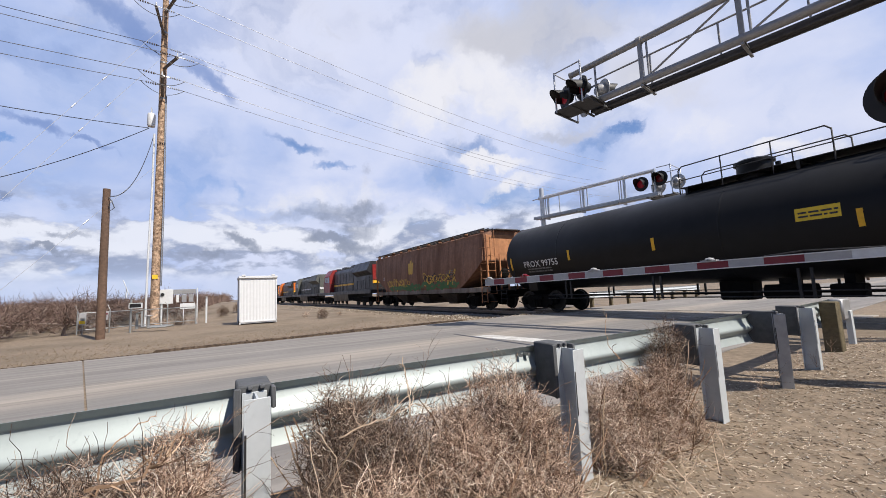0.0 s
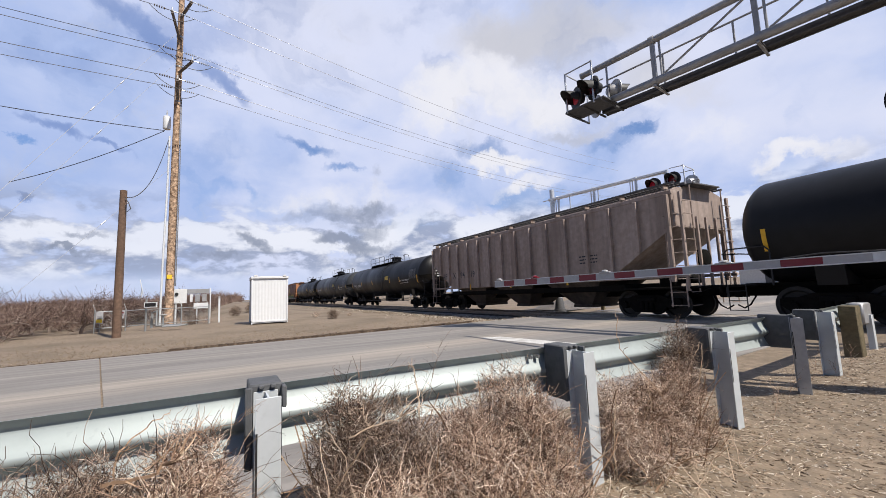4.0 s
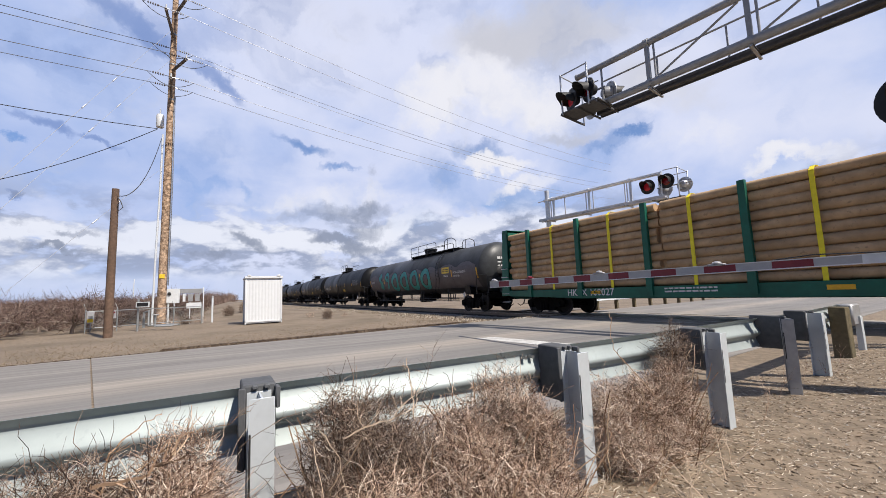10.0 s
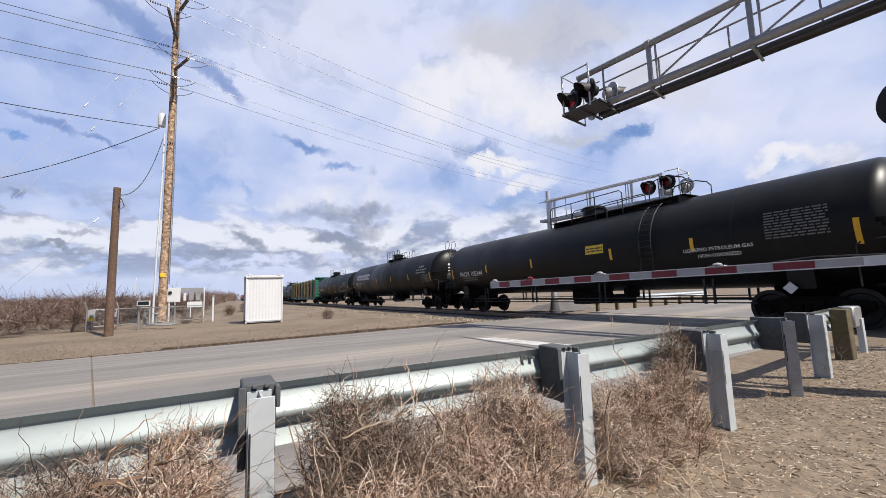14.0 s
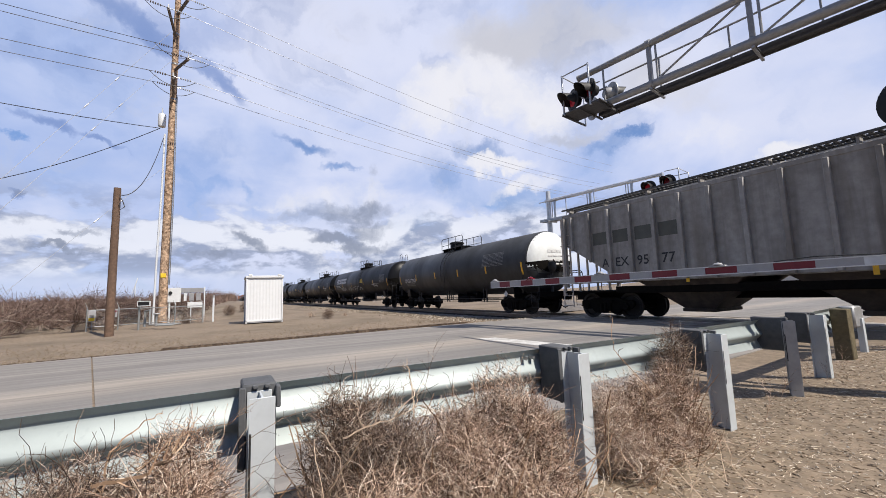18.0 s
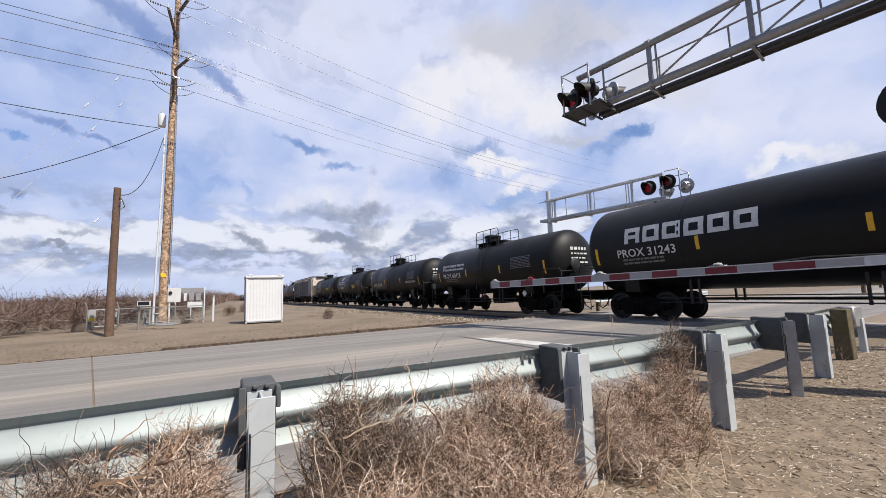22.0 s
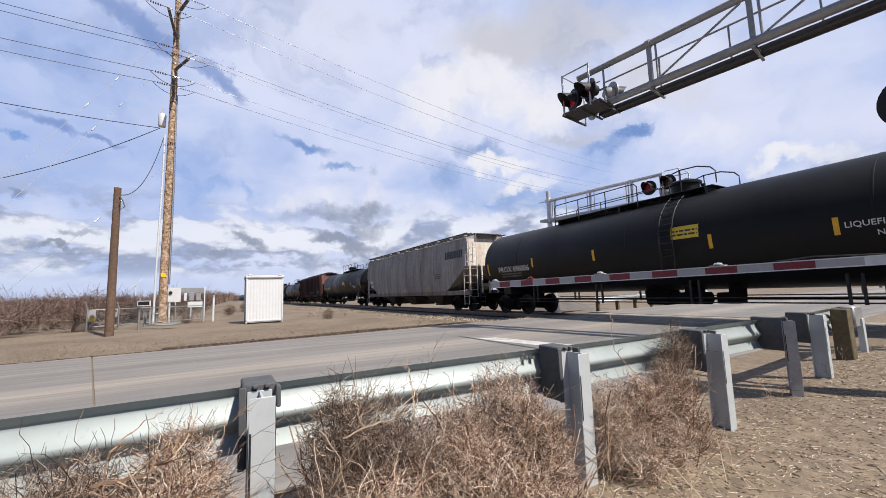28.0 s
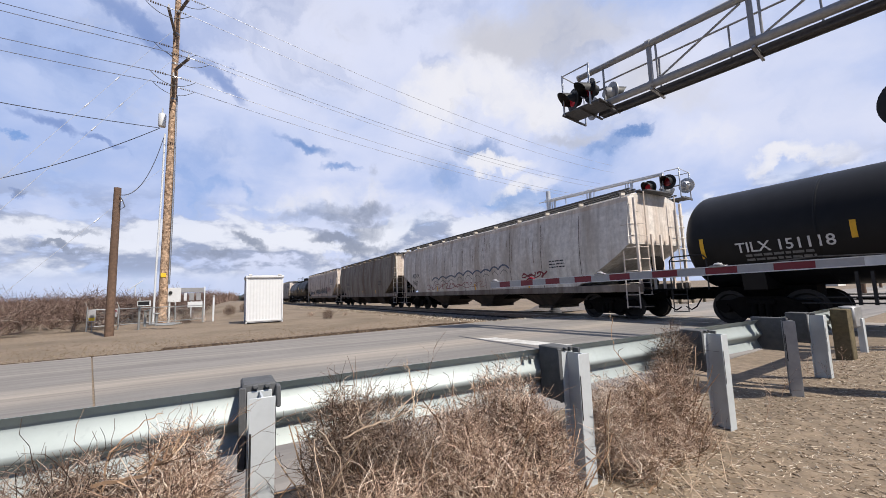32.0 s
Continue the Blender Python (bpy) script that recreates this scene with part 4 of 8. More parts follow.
marker = thing("marker_post", "white marker post on dirt", "marker post", (-28.9, -0.55, 0))
s = Shape()
s.box(-0.05, 0.05, -0.05, 0.05, -0.3, 1.5, 0.01)
part("post", s, PVC, marker)
s = Shape()
s.box(-0.055, 0.055, -0.055, 0.055, 1.38, 1.47, 0.004)
part("cap", s, BOLT, marker)

MESH = material("chain_link_grey", (0.30, 0.31, 0.31), 0.5, 0.5, 0.1, 9.0, 1.0, 0.0)
fence = thing("chain_link_fence", "low grey pipe and chain-link fence by the orchard", "fence", (0, 0, 0))
fpts = [(-25.0, -5.72), (-25.4, -4.6), (-26.4, -3.9), (-27.2, -2.4), (-28.2, -1.1)]
for (x0, y0), (x1, y1) in zip(fpts[:-1], fpts[1:]):
    for z in (0.12, 0.92):
        s = Shape()
        s.cyl((x0, y0, z), (x1, y1, z), 0.022, n=8)
        part("rail", s, MESH, fence)
    s = Shape()
    n = int(math.hypot(x1 - x0, y1 - y0) / 0.09)
    for i in range(-8, n):
        for sg in (0, 1):
            a, b = max(0, i), min(n, i + 9)
            za, zb = 0.12 + 0.09 * (a - i), 0.12 + 0.09 * (b - i)
            if sg:
                za, zb = 1.04 - za, 1.04 - zb
            pa, pb = Vector((x0 + (x1 - x0) * a / n, y0 + (y1 - y0) * a / n, za)), Vector((x0 + (x1 - x0) * b / n, y0 + (y1 - y0) * b / n, zb))
            s.cyl(pa, pb, 0.0016, n=3, caps=False)
    part("wire_mesh", s, MESH, fence, "chain-link mesh")
for x, y in fpts:
    s = Shape()
    s.cyl((x, y, -0.3), (x, y, 1.02), 0.030, n=10)
    s.cyl((x, y, 1.02), (x - 0.15, y - 0.12, 1.28), 0.012, n=6)
    part("post", s, MESH, fence)


def board_sign(name, label, at, turn, w, h, face, band=None):
    g = thing(name, label, "sign", at, turn)
    s = Shape()
    s.box(-w / 2, w / 2, -0.012, 0.0, 0, h, 0.003)
    part("board", s, face, g)
    if band:
        mat, z0, z1 = band
        s = Shape()
        s.box(-w / 2 + 0.03, w / 2 - 0.03, -0.018, -0.0125, z0, z1, 0.001)
        part("colour_band", s, mat, g)
    s = Shape()
    for zz in (0.35, 0.45, 0.55):
        s.box(-w / 2 + 0.06, w / 2 - 0.06, -0.018, -0.0125, h * zz, h * (zz + 0.05), 0.001)
    part("print", s, STENCIL, g, "unreadable printed lines")
    s = Shape()
    s.cyl((0, 0.02, -0.75), (0, 0.02, h), 0.02, n=8)
    part("post", s, MESH, g)
    return g


board_sign("warning_sign", "white and yellow warning sign on the fence", (-24.93, -5.52, 0.36), 77, 0.30, 0.56, WHITE_SHEET, (YELLOW_SIGN, 0.04, 0.20))
board_sign("warning_sign", "white sign with a red band on the fence", (-25.2, -4.82, 0.54), 77, 0.44, 0.40, WHITE_SHEET, (RED, 0.25, 0.33))
solar = thing("solar_panel", "small dark solar panel on a pole", "solar panel", (-24.2, -3.35, 0), 60)
s = Shape()
s.cyl((-0.35, 0.05, -0.3), (-0.35, 0.05, 1.45), 0.045, n=10)
part("pole", s, MESH, solar)
s = Shape()
s.box(-0.32, 0.26, -0.10, -0.06, 1.06, 1.26, 0.01)
part("panel", s, LAMP_BLACK, solar, "dark solar panel")
s = Shape()
for a, b, c2, d in ((-0.35, 0.29, 1.03, 1.07), (-0.35, 0.29, 1.25, 1.29)):
    s.box(a, b, -0.11, -0.05, c2, d, 0.004)
s.box(-0.35, -0.31, -0.11, -0.05, 1.06, 1.26, 0.004)
s.box(0.25, 0.29, -0.11, -0.05, 1.06, 1.26, 0.004)
part("frame", s, PALE_METAL, solar)
pump = thing("irrigation_valve", "grey irrigation pipes and valve on the ground", "irrigation valve", (-24.4, -2.9, 0), 60)
s = Shape()
s.tube([(-0.6, 0, 0.0), (-0.6, 0, 0.75), (-0.35, 0, 0.85), (-0.35, 0, 0.1), (0.9, 0, 0.12)], 0.06, 10)
s.tube([(-0.1, 0.1, 0.0), (-0.1, 0.1, 0.6)], 0.05, 10)
part("pipe", s, MESH, pump)
s = Shape()
s.lathe([(0.6, 0.14), (0.63, 0.16), (0.66, 0.14)], 14, "z", (-0.1, 0.1, 0))
part("valve_wheel", s, ALU_WEATHERED, pump)
s = Shape()
for i in range(7):
    s.tube([(0.1 + i * 0.13, -0.25, 0.06), (0.3 + i * 0.13, 0.1, 0.12), (0.2 + i * 0.13, 0.35, 0.06)], 0.035, 7)
part("hose", s, MESH, pump, "coiled grey hose")

wind = thing("wind_machine", "thin white orchard wind machine far among the trees", "wind machine", (-70.0, -11.0, 0))
s = Shape()
s.cyl((0, 0, -0.3), (0, 0, 3.6), 0.09, 0.06, 10)
part("mast", s, PVC, wind)
s = Shape()
s.box(-0.05, 0.05, -1.1, 1.1, -0.05, 0.05, 0.02)
wind_blade = part("blade", s, PVC, wind, at=pose(0.15, 0, 3.6, 62, 0, 0))

# ---- plants ----
def twig_material(name, stops, rough=0.9):
    """Dry twigs: every twig takes a colour of its own."""
    m = bpy.data.materials.new(name)
    m.use_nodes = True
    n, l = m.node_tree.nodes, m.node_tree.links
    b = n["Principled BSDF"]
    b.inputs["Roughness"].default_value = rough
    b.inputs["Specular IOR Level"].default_value = 0.2
    cr = n.new("ShaderNodeValToRGB")
    e = cr.color_ramp.elements
    e[0].position, e[0].color = stops[0][0], (*stops[0][1], 1)
    e[1].position, e[1].color = stops[-1][0], (*stops[-1][1], 1)
    for p, c in stops[1:-1]:
        x = e.new(p)
        x.color = (*c, 1)
    l.new(n.new("ShaderNodeNewGeometry").outputs["Random Per Island"], cr.inputs[0])
    l.new(cr.outputs[0], b.inputs["Base Color"])
    return m


BRUSH_PALE = twig_material("pale_brush_twigs", [(0.0, (0.06, 0.035, 0.025)), (0.35, (0.26, 0.168, 0.122)), (0.65, (0.58, 0.43, 0.325)), (1.0, (0.88, 0.78, 0.67))])
PALE_STICK = twig_material("pale_sticks", [(0.0, (0.30, 0.20, 0.14)), (0.5, (0.50, 0.38, 0.28)), (1.0, (0.66, 0.55, 0.43))])
BRUSH = twig_material("dry_brush_twigs", [(0.0, (0.035, 0.020, 0.014)), (0.38, (0.15, 0.088, 0.062)), (0.62, (0.43, 0.295, 0.212)), (0.85, (0.72, 0.55, 0.42)), (1.0, (0.86, 0.76, 0.64))])
BRUSH_DARK = twig_material("grey_brush_twigs", [(0.0, (0.03, 0.02, 0.015)), (0.5, (0.13, 0.085, 0.063)), (0.82, (0.34, 0.25, 0.19)), (1.0, (0.62, 0.53, 0.44))])
STICK = twig_material("bare_sticks", [(0.0, (0.12, 0.07, 0.045)), (0.5, (0.30, 0.19, 0.12)), (1.0, (0.48, 0.36, 0.25))])
STRAW = twig_material("straw_litter", [(0.0, (0.20, 0.14, 0.09)), (0.35, (0.40, 0.30, 0.21)), (0.75, (0.62, 0.52, 0.40)), (1.0, (0.82, 0.75, 0.64))])
BARK = material("orchard_bark", (0.24, 0.19, 0.16), 0.95, 0, 0.35, 9.0, 2.0, 0.4, (0.15, 0.125, 0.11), 0.6)
SHOOT = twig_material("orchard_shoots", [(0.0, (0.06, 0.038, 0.032)), (0.5, (0.14, 0.092, 0.076)), (1.0, (0.30, 0.22, 0.18))])


class Twigs:
    """Thin three-sided twigs, gathered quickly into one mesh."""

    def __init__(self, seed):
        self.r, self.v, self.f = random.Random(seed), [], []

    def strand(self, pts, r0, r1):
        n = len(pts)
        k = len(self.v)
        a = None
        for i, p in enumerate(pts):
            d = pts[min(i + 1, n - 1)] - pts[max(i - 1, 0)]
            if d.length < 1e-6:
                d = Vector((0, 0, 1))
            d.normalize()
            a = d.orthogonal().normalized() if a is None else (a - d * a.dot(d)).normalized()
            b = d.cross(a)
            w = r0 + (r1 - r0) * i / (n - 1)
            for c, s in ((1, 0), (-0.5, 0.866), (-0.5, -0.866)):
                q = p + (a * c + b * s) * w
                self.v.append((q.x, q.y, q.z))
        for i in range(n - 1):
            for j in range(3):
                o = k + i * 3
                self.f.append((o + j, o + (j + 1) % 3, o + 3 + (j + 1) % 3, o + 3 + j))

    def grow(self, start, way, length, r, steps, wander, rise=0.0):
        pts, d, p = [start.copy()], way.normalized(), start.copy()
        for _ in range(steps):
            d = (d + Vector((self.r.gauss(0, wander), self.r.gauss(0, wander), self.r.gauss(0, wander) + rise))).normalized()
            p = p + d * (length / steps)
            pts.append(p.copy())
        self.strand(pts, r, r * 0.45)
        return pts

    def mesh(self, name, mat):
        me = bpy.data.meshes.new(name)
        me.from_pydata(self.v, [], self.f)
        me.materials.append(mat)
        return me


def brush_mesh(name, seed, mat, count, rx, ry, rz, ragged=0.25):
    """A dead tumbleweed: a dense ball of short, fine, crooked twigs that fork, ragged at its rim."""
    t = Twigs(seed)
    r = t.r
    for i in range(int(count * 1.5)):
        q = Vector((r.gauss(0, 1), r.gauss(0, 1), r.gauss(0.15, 1))).normalized()
        q *= r.random() ** 0.45 * (0.82 + ragged * noise.noise((q.x * 2.3, q.y * 2.3, q.z * 2.3 + seed)))
        p = Vector((q.x * rx, q.y * ry, q.z * rz))
        way = q * r.uniform(0.1, 0.9) + Vector((r.gauss(0, 0.75), r.gauss(0, 0.75), r.gauss(0.12, 0.7)))
        pts = t.grow(p, way, r.uniform(0.04, 0.12), r.uniform(0.0007, 0.0016), 3, 0.55, 0.03)
        if i % 2:
            t.grow(pts[r.randint(1, 2)], way + Vector((r.gauss(0, 0.9), r.gauss(0, 0.9), r.gauss(0.2, 0.8))), r.uniform(0.02, 0.05), 0.0008, 2, 0.5)
        if i % 26 == 0:
            t.grow(p * 0.7, way + q, r.uniform(0.14, 0.34), 0.0018, 6, 0.26, 0.03)
    return t.mesh(name, mat)


def stem_mesh(seed, rx, ry, rz):
    """The woody stems in the middle of a bush."""
    t = Twigs(seed)
    for _ in range(14):
        a = t.r.uniform(0, 2 * math.pi)
        way = Vector((math.cos(a) * rx, math.sin(a) * ry, rz * t.r.uniform(0.3, 1.2)))
        t.grow(Vector((t.r.gauss(0, 0.03), t.r.gauss(0, 0.03), -rz)), way, way.length * 1.5, 0.006, 7, 0.18, 0.04)
    return t.mesh("stems", STICK)


BUSHES_AT = [  # x, y, height of the middle, half sizes, twigs, colour
    (-1.62, 0.36, 0.20, 0.20, 0.16, 0.40, 1900, BRUSH_DARK), (-1.50, 0.30, 0.12, 0.22, 0.18, 0.38, 1700, BRUSH), (-1.86, 0.62, 0.55, 0.12, 0.26, 0.26, 1100, BRUSH_DARK),
    (-1.81, 0.46, 0.52, 0.15, 0.19, 0.36, 1700, BRUSH_DARK), (-1.72, 0.72, 0.36, 0.22, 0.24, 0.36, 2000, BRUSH_DARK), (-1.75, 1.02, 0.38, 0.24, 0.26, 0.36, 2300, BRUSH),
    (-1.79, 1.36, 0.42, 0.27, 0.30, 0.46, 3400, BRUSH), (-1.64, 1.42, 0.28, 0.27, 0.25, 0.42, 2900, BRUSH), (-1.46, 0.98, 0.26, 0.28, 0.33, 0.40, 3200, BRUSH), (-1.44, 0.55, 0.24, 0.27, 0.28, 0.37, 2700, BRUSH),
    (-1.30, 1.18, 0.15, 0.26, 0.26, 0.36, 1900, BRUSH),
    (-1.74, -0.12, 0.45, 0.18, 0.18, 0.38, 2500, BRUSH), (-1.70, -0.40, 0.44, 0.20, 0.26, 0.37, 2800, BRUSH_DARK), (-1.74, -0.72, 0.44, 0.22, 0.28, 0.37, 2400, BRUSH_DARK), (-1.48, -0.12, 0.40, 0.24, 0.18, 0.37, 2600, BRUSH), (-1.46, -0.42, 0.40, 0.25, 0.26, 0.36, 2500, BRUSH_DARK),
    (-1.93, 2.34, 0.24, 0.20, 0.18, 0.40, 2000, BRUSH_PALE), (-1.95, 2.72, 0.24, 0.24, 0.27, 0.37, 2700, BRUSH), (-1.98, 3.12, 0.24, 0.24, 0.26, 0.43, 2600, BRUSH), (-2.08, 3.40, 0.50, 0.16, 0.22, 0.44, 1900, BRUSH_DARK),
    (-1.80, 2.46, 0.06, 0.18, 0.18, 0.26, 700, BRUSH_PALE), (-1.82, 2.90, 0.04, 0.18, 0.24, 0.22, 600, BRUSH_PALE), (-1.88, 3.30, 0.06, 0.16, 0.20, 0.24, 500, BRUSH)]
for i, (x, y, z, rx, ry, rz, count, mat) in enumerate(BUSHES_AT):
    text = {BRUSH: "reddish brown dead tumbleweed against the guardrail", BRUSH_DARK: "dark grey-brown dead bush tangled at the guardrail", BRUSH_PALE: "pale tan dead brush between the guardrail posts"}[mat]
    b = thing("dry_bush", text, "dry bush", (x, y, z), 0, "dead bushes along the guardrail")
    part("twig_tangle", brush_mesh("twigs", 100 + i, mat, count, rx, ry, rz), None, b)
    part("stem", stem_mesh(200 + i, rx, ry, rz), None, b, "woody brown stems")


# loose bare branches that stand out of the brush
def bare_branch(points, r, forks, label, mat=STICK, spread=0.6, reach=0.18):
    r *= 0.68
    t = Twigs(int(points[0][1] * 1000) + 77)
    pts = [Vector((p[0], p[1], max(p[2], ground_height(p[0], p[1]) + r))) for p in points]
    fine = []
    for i in range(len(pts) - 1):
        for k in range(4):
            q = pts[i].lerp(pts[i + 1], k / 4)
            fine.append(q + Vector((t.r.gauss(0, 0.003), t.r.gauss(0, 0.003), t.r.gauss(0, 0.003))))
    fine.append(pts[-1])
    t.strand(fine, r, r * 0.4)
    for _ in range(forks):
        i = t.r.randint(2, len(fine) - 2)
        d = (fine[i + 1] - fine[i]).normalized() + Vector((t.r.gauss(0, spread), t.r.gauss(0, spread), t.r.gauss(0.1, spread)))
        sub = t.grow(fine[i], d, t.r.uniform(0.4, 1.2) * reach, r * 0.5, 5, 0.18, 0.02)
        t.grow(sub[3], d + Vector((t.r.gauss(0, 0.5), t.r.gauss(0, 0.5), 0.2)), reach * 0.4, r * 0.3, 3, 0.2)
    return solid("dry_branch", t.mesh("branch", mat), None, label, "branch", group="loose dead branches")


bare_branch([(-1.62, -0.31, 0.60), (-1.62, -0.303, 0.70), (-1.62, -0.294, 0.763), (-1.62, -0.254, 0.802), (-1.62, -0.205, 0.839), (-1.62, -0.169, 0.856)], 0.0055, 5, "bare forked dead branch leaning on the guardrail", STICK, 0.4, 0.07)
bare_branch([(-1.55, -0.32, 0.70), (-1.55, -0.204, 0.693), (-1.55, -0.135, 0.731), (-1.55, -0.114, 0.781)], 0.010, 7, "thick tan dead branch in the brush", STICK, 0.6, 0.10)
bare_branch([(-1.60, -0.226, 0.70), (-1.60, -0.14, 0.754), (-1.60, -0.096, 0.789), (-1.60, 0.019, 0.791), (-1.60, 0.088, 0.821)], 0.003, 10, "thin arching dead stem by the post", STICK, 0.5, 0.08)
bare_branch([(-1.62, 0.06, 0.70), (-1.62, 0.202, 0.776), (-1.62, 0.293, 0.791), (-1.62, 0.412, 0.847)], 0.0022, 12, "thin thorny dark stem across the post", BRUSH_DARK, 0.5, 0.07)
bare_branch([(-1.50, 0.40, 0.70), (-1.50, 0.476, 0.723), (-1.50, 0.602, 0.74), (-1.50, 0.688, 0.764), (-1.50, 0.752, 0.758)], 0.0055, 8, "pale forked dead branch in the brush", PALE_STICK, 0.5, 0.10)
bare_branch([(-1.50, 0.476, 0.723), (-1.50, 0.453, 0.762), (-1.50, 0.449, 0.82)], 0.0045, 3, "short pale dead twig in the brush", PALE_STICK, 0.5, 0.05)
bare_branch([(-1.50, 0.60, 0.746), (-1.50, 0.664, 0.801), (-1.50, 0.715, 0.827)], 0.004, 4, "pale forked dead twig in the brush", PALE_STICK, 0.5, 0.06)
bare_branch([(-1.70, 0.77, 0.65), (-1.70, 0.767, 0.756), (-1.70, 0.753, 0.858), (-1.70, 0.743, 0.922)], 0.006, 3, "upright pale stick in the brush", PALE_STICK, 0.4, 0.05)
bare_branch([(-1.80, 0.55, 0.70), (-1.82, 0.62, 0.84), (-1.80, 0.74, 0.88), (-1.78, 0.86, 0.84)], 0.0022, 14, "arching dark stem over the guardrail", BRUSH_DARK, 0.5, 0.10)
bare_branch([(-1.78, 0.80, 0.62), (-1.80, 0.88, 0.76), (-1.80, 0.93, 0.90), (-1.80, 0.95, 0.98)], 0.0022, 10, "thin dead stem before the guardrail", BRUSH_DARK, 0.4, 0.12)
bare_branch([(-1.35, 0.258, 0.774), (-1.35, 0.274, 0.676), (-1.35, 0.297, 0.55)], 0.004, 3, "tan upright dead twig", PALE_STICK, 0.4, 0.05)
bare_branch([(-1.35, 0.285, 0.791), (-1.35, 0.342, 0.695), (-1.35, 0.379, 0.52)], 0.0025, 3, "thin tan dead twig", PALE_STICK, 0.4, 0.06)
bare_branch([(-1.80, 2.73, 0.40), (-1.80, 2.45, 0.66), (-1.80, 2.30, 0.80), (-1.80, 2.28, 0.88), (-1.80, 2.307, 1.014)], 0.006, 4, "long thin dead stem beside the post", STICK, 0.4, 0.12)
bare_branch([(-1.66, 2.34, -0.09), (-1.76, 2.62, -0.06), (-1.84, 2.98, -0.06)], 0.014, 8, "weathered dead branch lying on the dirt", STICK, 0.7, 0.2)
bare_branch([(-1.40, 2.95, -0.105), (-1.25, 3.13, -0.105), (-1.09, 3.22, -0.105)], 0.007, 3, "thin stick lying on the dirt", PALE_STICK, 0.4, 0.12)
bare_branch([(-1.58, 3.16, -0.10), (-1.62, 3.22, 0.02), (-1.68, 3.25, 0.12)], 0.004, 9, "small dead shoot on the dirt", PALE_STICK, 0.7, 0.14)
bare_branch([(-1.58, 3.17, -0.10), (-1.50, 3.30, 0.04), (-1.47, 3.42, 0.10)], 0.004, 7, "small pale dead shoot on the dirt", PALE_STICK, 0.7, 0.12)
for i in range(9):
    q = random.Random(300 + i)
    x, y = -1.72 + q.gauss(0, 0.10), 2.55 + q.gauss(0, 0.22)
    a = q.uniform(0, 6.28)
    d = Vector((math.cos(a), math.sin(a), 0))
    p = Vector((x, y, 0.0))
    bare_branch([p - d * 0.18 + Vector((0, 0, -0.10)), p + Vector((0, 0, q.uniform(0.04, 0.16))), p + d * 0.14 + Vector((0, 0, 0.10)), p + d * 0.28 + Vector((0, 0, -0.08))], 0.0042, 4, "curled pale dead stem on the dirt", PALE_STICK, 0.5, 0.16)
for i, (x, y) in enumerate(((-2.1, 5.9), (-1.85, 5.65), (-2.0, 5.05), (-1.95, 6.45), (-1.8, 4.2))):
    bare_branch([(x, y, -0.1), (x + 0.04, y + 0.05, 0.15), (x + 0.02, y + 0.14, 0.30)], 0.003, 12, "wispy dead weed under the guardrail", BRUSH, 0.6, 0.22)

# straw, chips and pebbles on the dirt
def litter(seed, count, area, size, mat, name, label, category, stones=False):
    rng = random.Random(seed)
    v, f = [], []
    for _ in range(count):
        x, y = area(rng)
        z = ground_height(x, y) + 0.004
        a = rng.uniform(0, math.pi)
        a += rng.uniform(0, math.pi)
        ln, w, h = rng.uniform(*size[0]), rng.uniform(*size[1]), rng.uniform(*size[2])
        c, s = math.cos(a), math.sin(a)
        up = rng.gauss(0, 0.12) * ln
        k = len(v)
        for dx, dy, dz in ((-1, -1, 0), (1, -1, 0), (1, 1, 0), (-1, 1, 0), (-0.7, -0.5, 1), (0.7, -0.5, 1), (0.7, 0.5, 1), (-0.7, 0.5, 1)):
            dx *= ln / 2 * rng.uniform(0.8, 1.1)
            dy *= w / 2 * rng.uniform(0.7, 1.1)
            v.append((x + dx * c - dy * s, y + dx * s + dy * c, z + dz * h - 0.003 + max(0, up * (dx / ln))))
        f += [tuple(k + i for i in q) for q in ((3, 2, 1, 0), (4, 5, 6, 7), (0, 1, 5, 4), (1, 2, 6, 5), (2, 3, 7, 6), (3, 0, 4, 7))]
    me = bpy.data.meshes.new(name)
    me.from_pydata(v, [], f)
    me.materials.append(mat)
    solid(name, me, None, label, category, "stuff")


def near_area(rng):
    y = 0.8 + 9.5 * rng.random() ** 1.25
    x = -2.6 + rng.random() ** 0.9 * (2.2 + y * 0.7)
    return x, y


def verge_area(rng):
    d = abs(rng.gauss(0, 3.0))
    a = rng.uniform(-9, 11)
    return road_at(-ROAD_HALF - 0.1 - d, a)


def bank_area(rng):
    return rng.uniform(-60, -13), TRACK_Y - 1.6 - abs(rng.gauss(0, 1.5))


OLD_STRAW = twig_material("old_straw", [(0.0, (0.10, 0.07, 0.045)), (0.6, (0.21, 0.155, 0.10)), (1.0, (0.40, 0.33, 0.24))])
DARK_CHIP = twig_material("dark_bark_bits", [(0.0, (0.06, 0.04, 0.028)), (0.6, (0.13, 0.09, 0.062)), (1.0, (0.26, 0.19, 0.13))])
CLOD = twig_material("earth_clods", [(0.0, (0.13, 0.097, 0.066)), (0.6, (0.20, 0.15, 0.105)), (1.0, (0.28, 0.22, 0.16))])
PEBBLE = twig_material("pale_pebbles", [(0.0, (0.13, 0.10, 0.075)), (0.6, (0.26, 0.21, 0.16)), (1.0, (0.50, 0.45, 0.38))])
litter(21, 34000, near_area, ((0.010, 0.07), (0.0015, 0.005), (0.001, 0.003)), STRAW, "straw_litter", "broken straw and bark chips scattered on dirt", "litter")
litter(27, 9000, near_area, ((0.012, 0.07), (0.002, 0.006), (0.0015, 0.004)), DARK_CHIP, "bark_litter", "dark weathered twigs and bark bits on dirt", "litter")
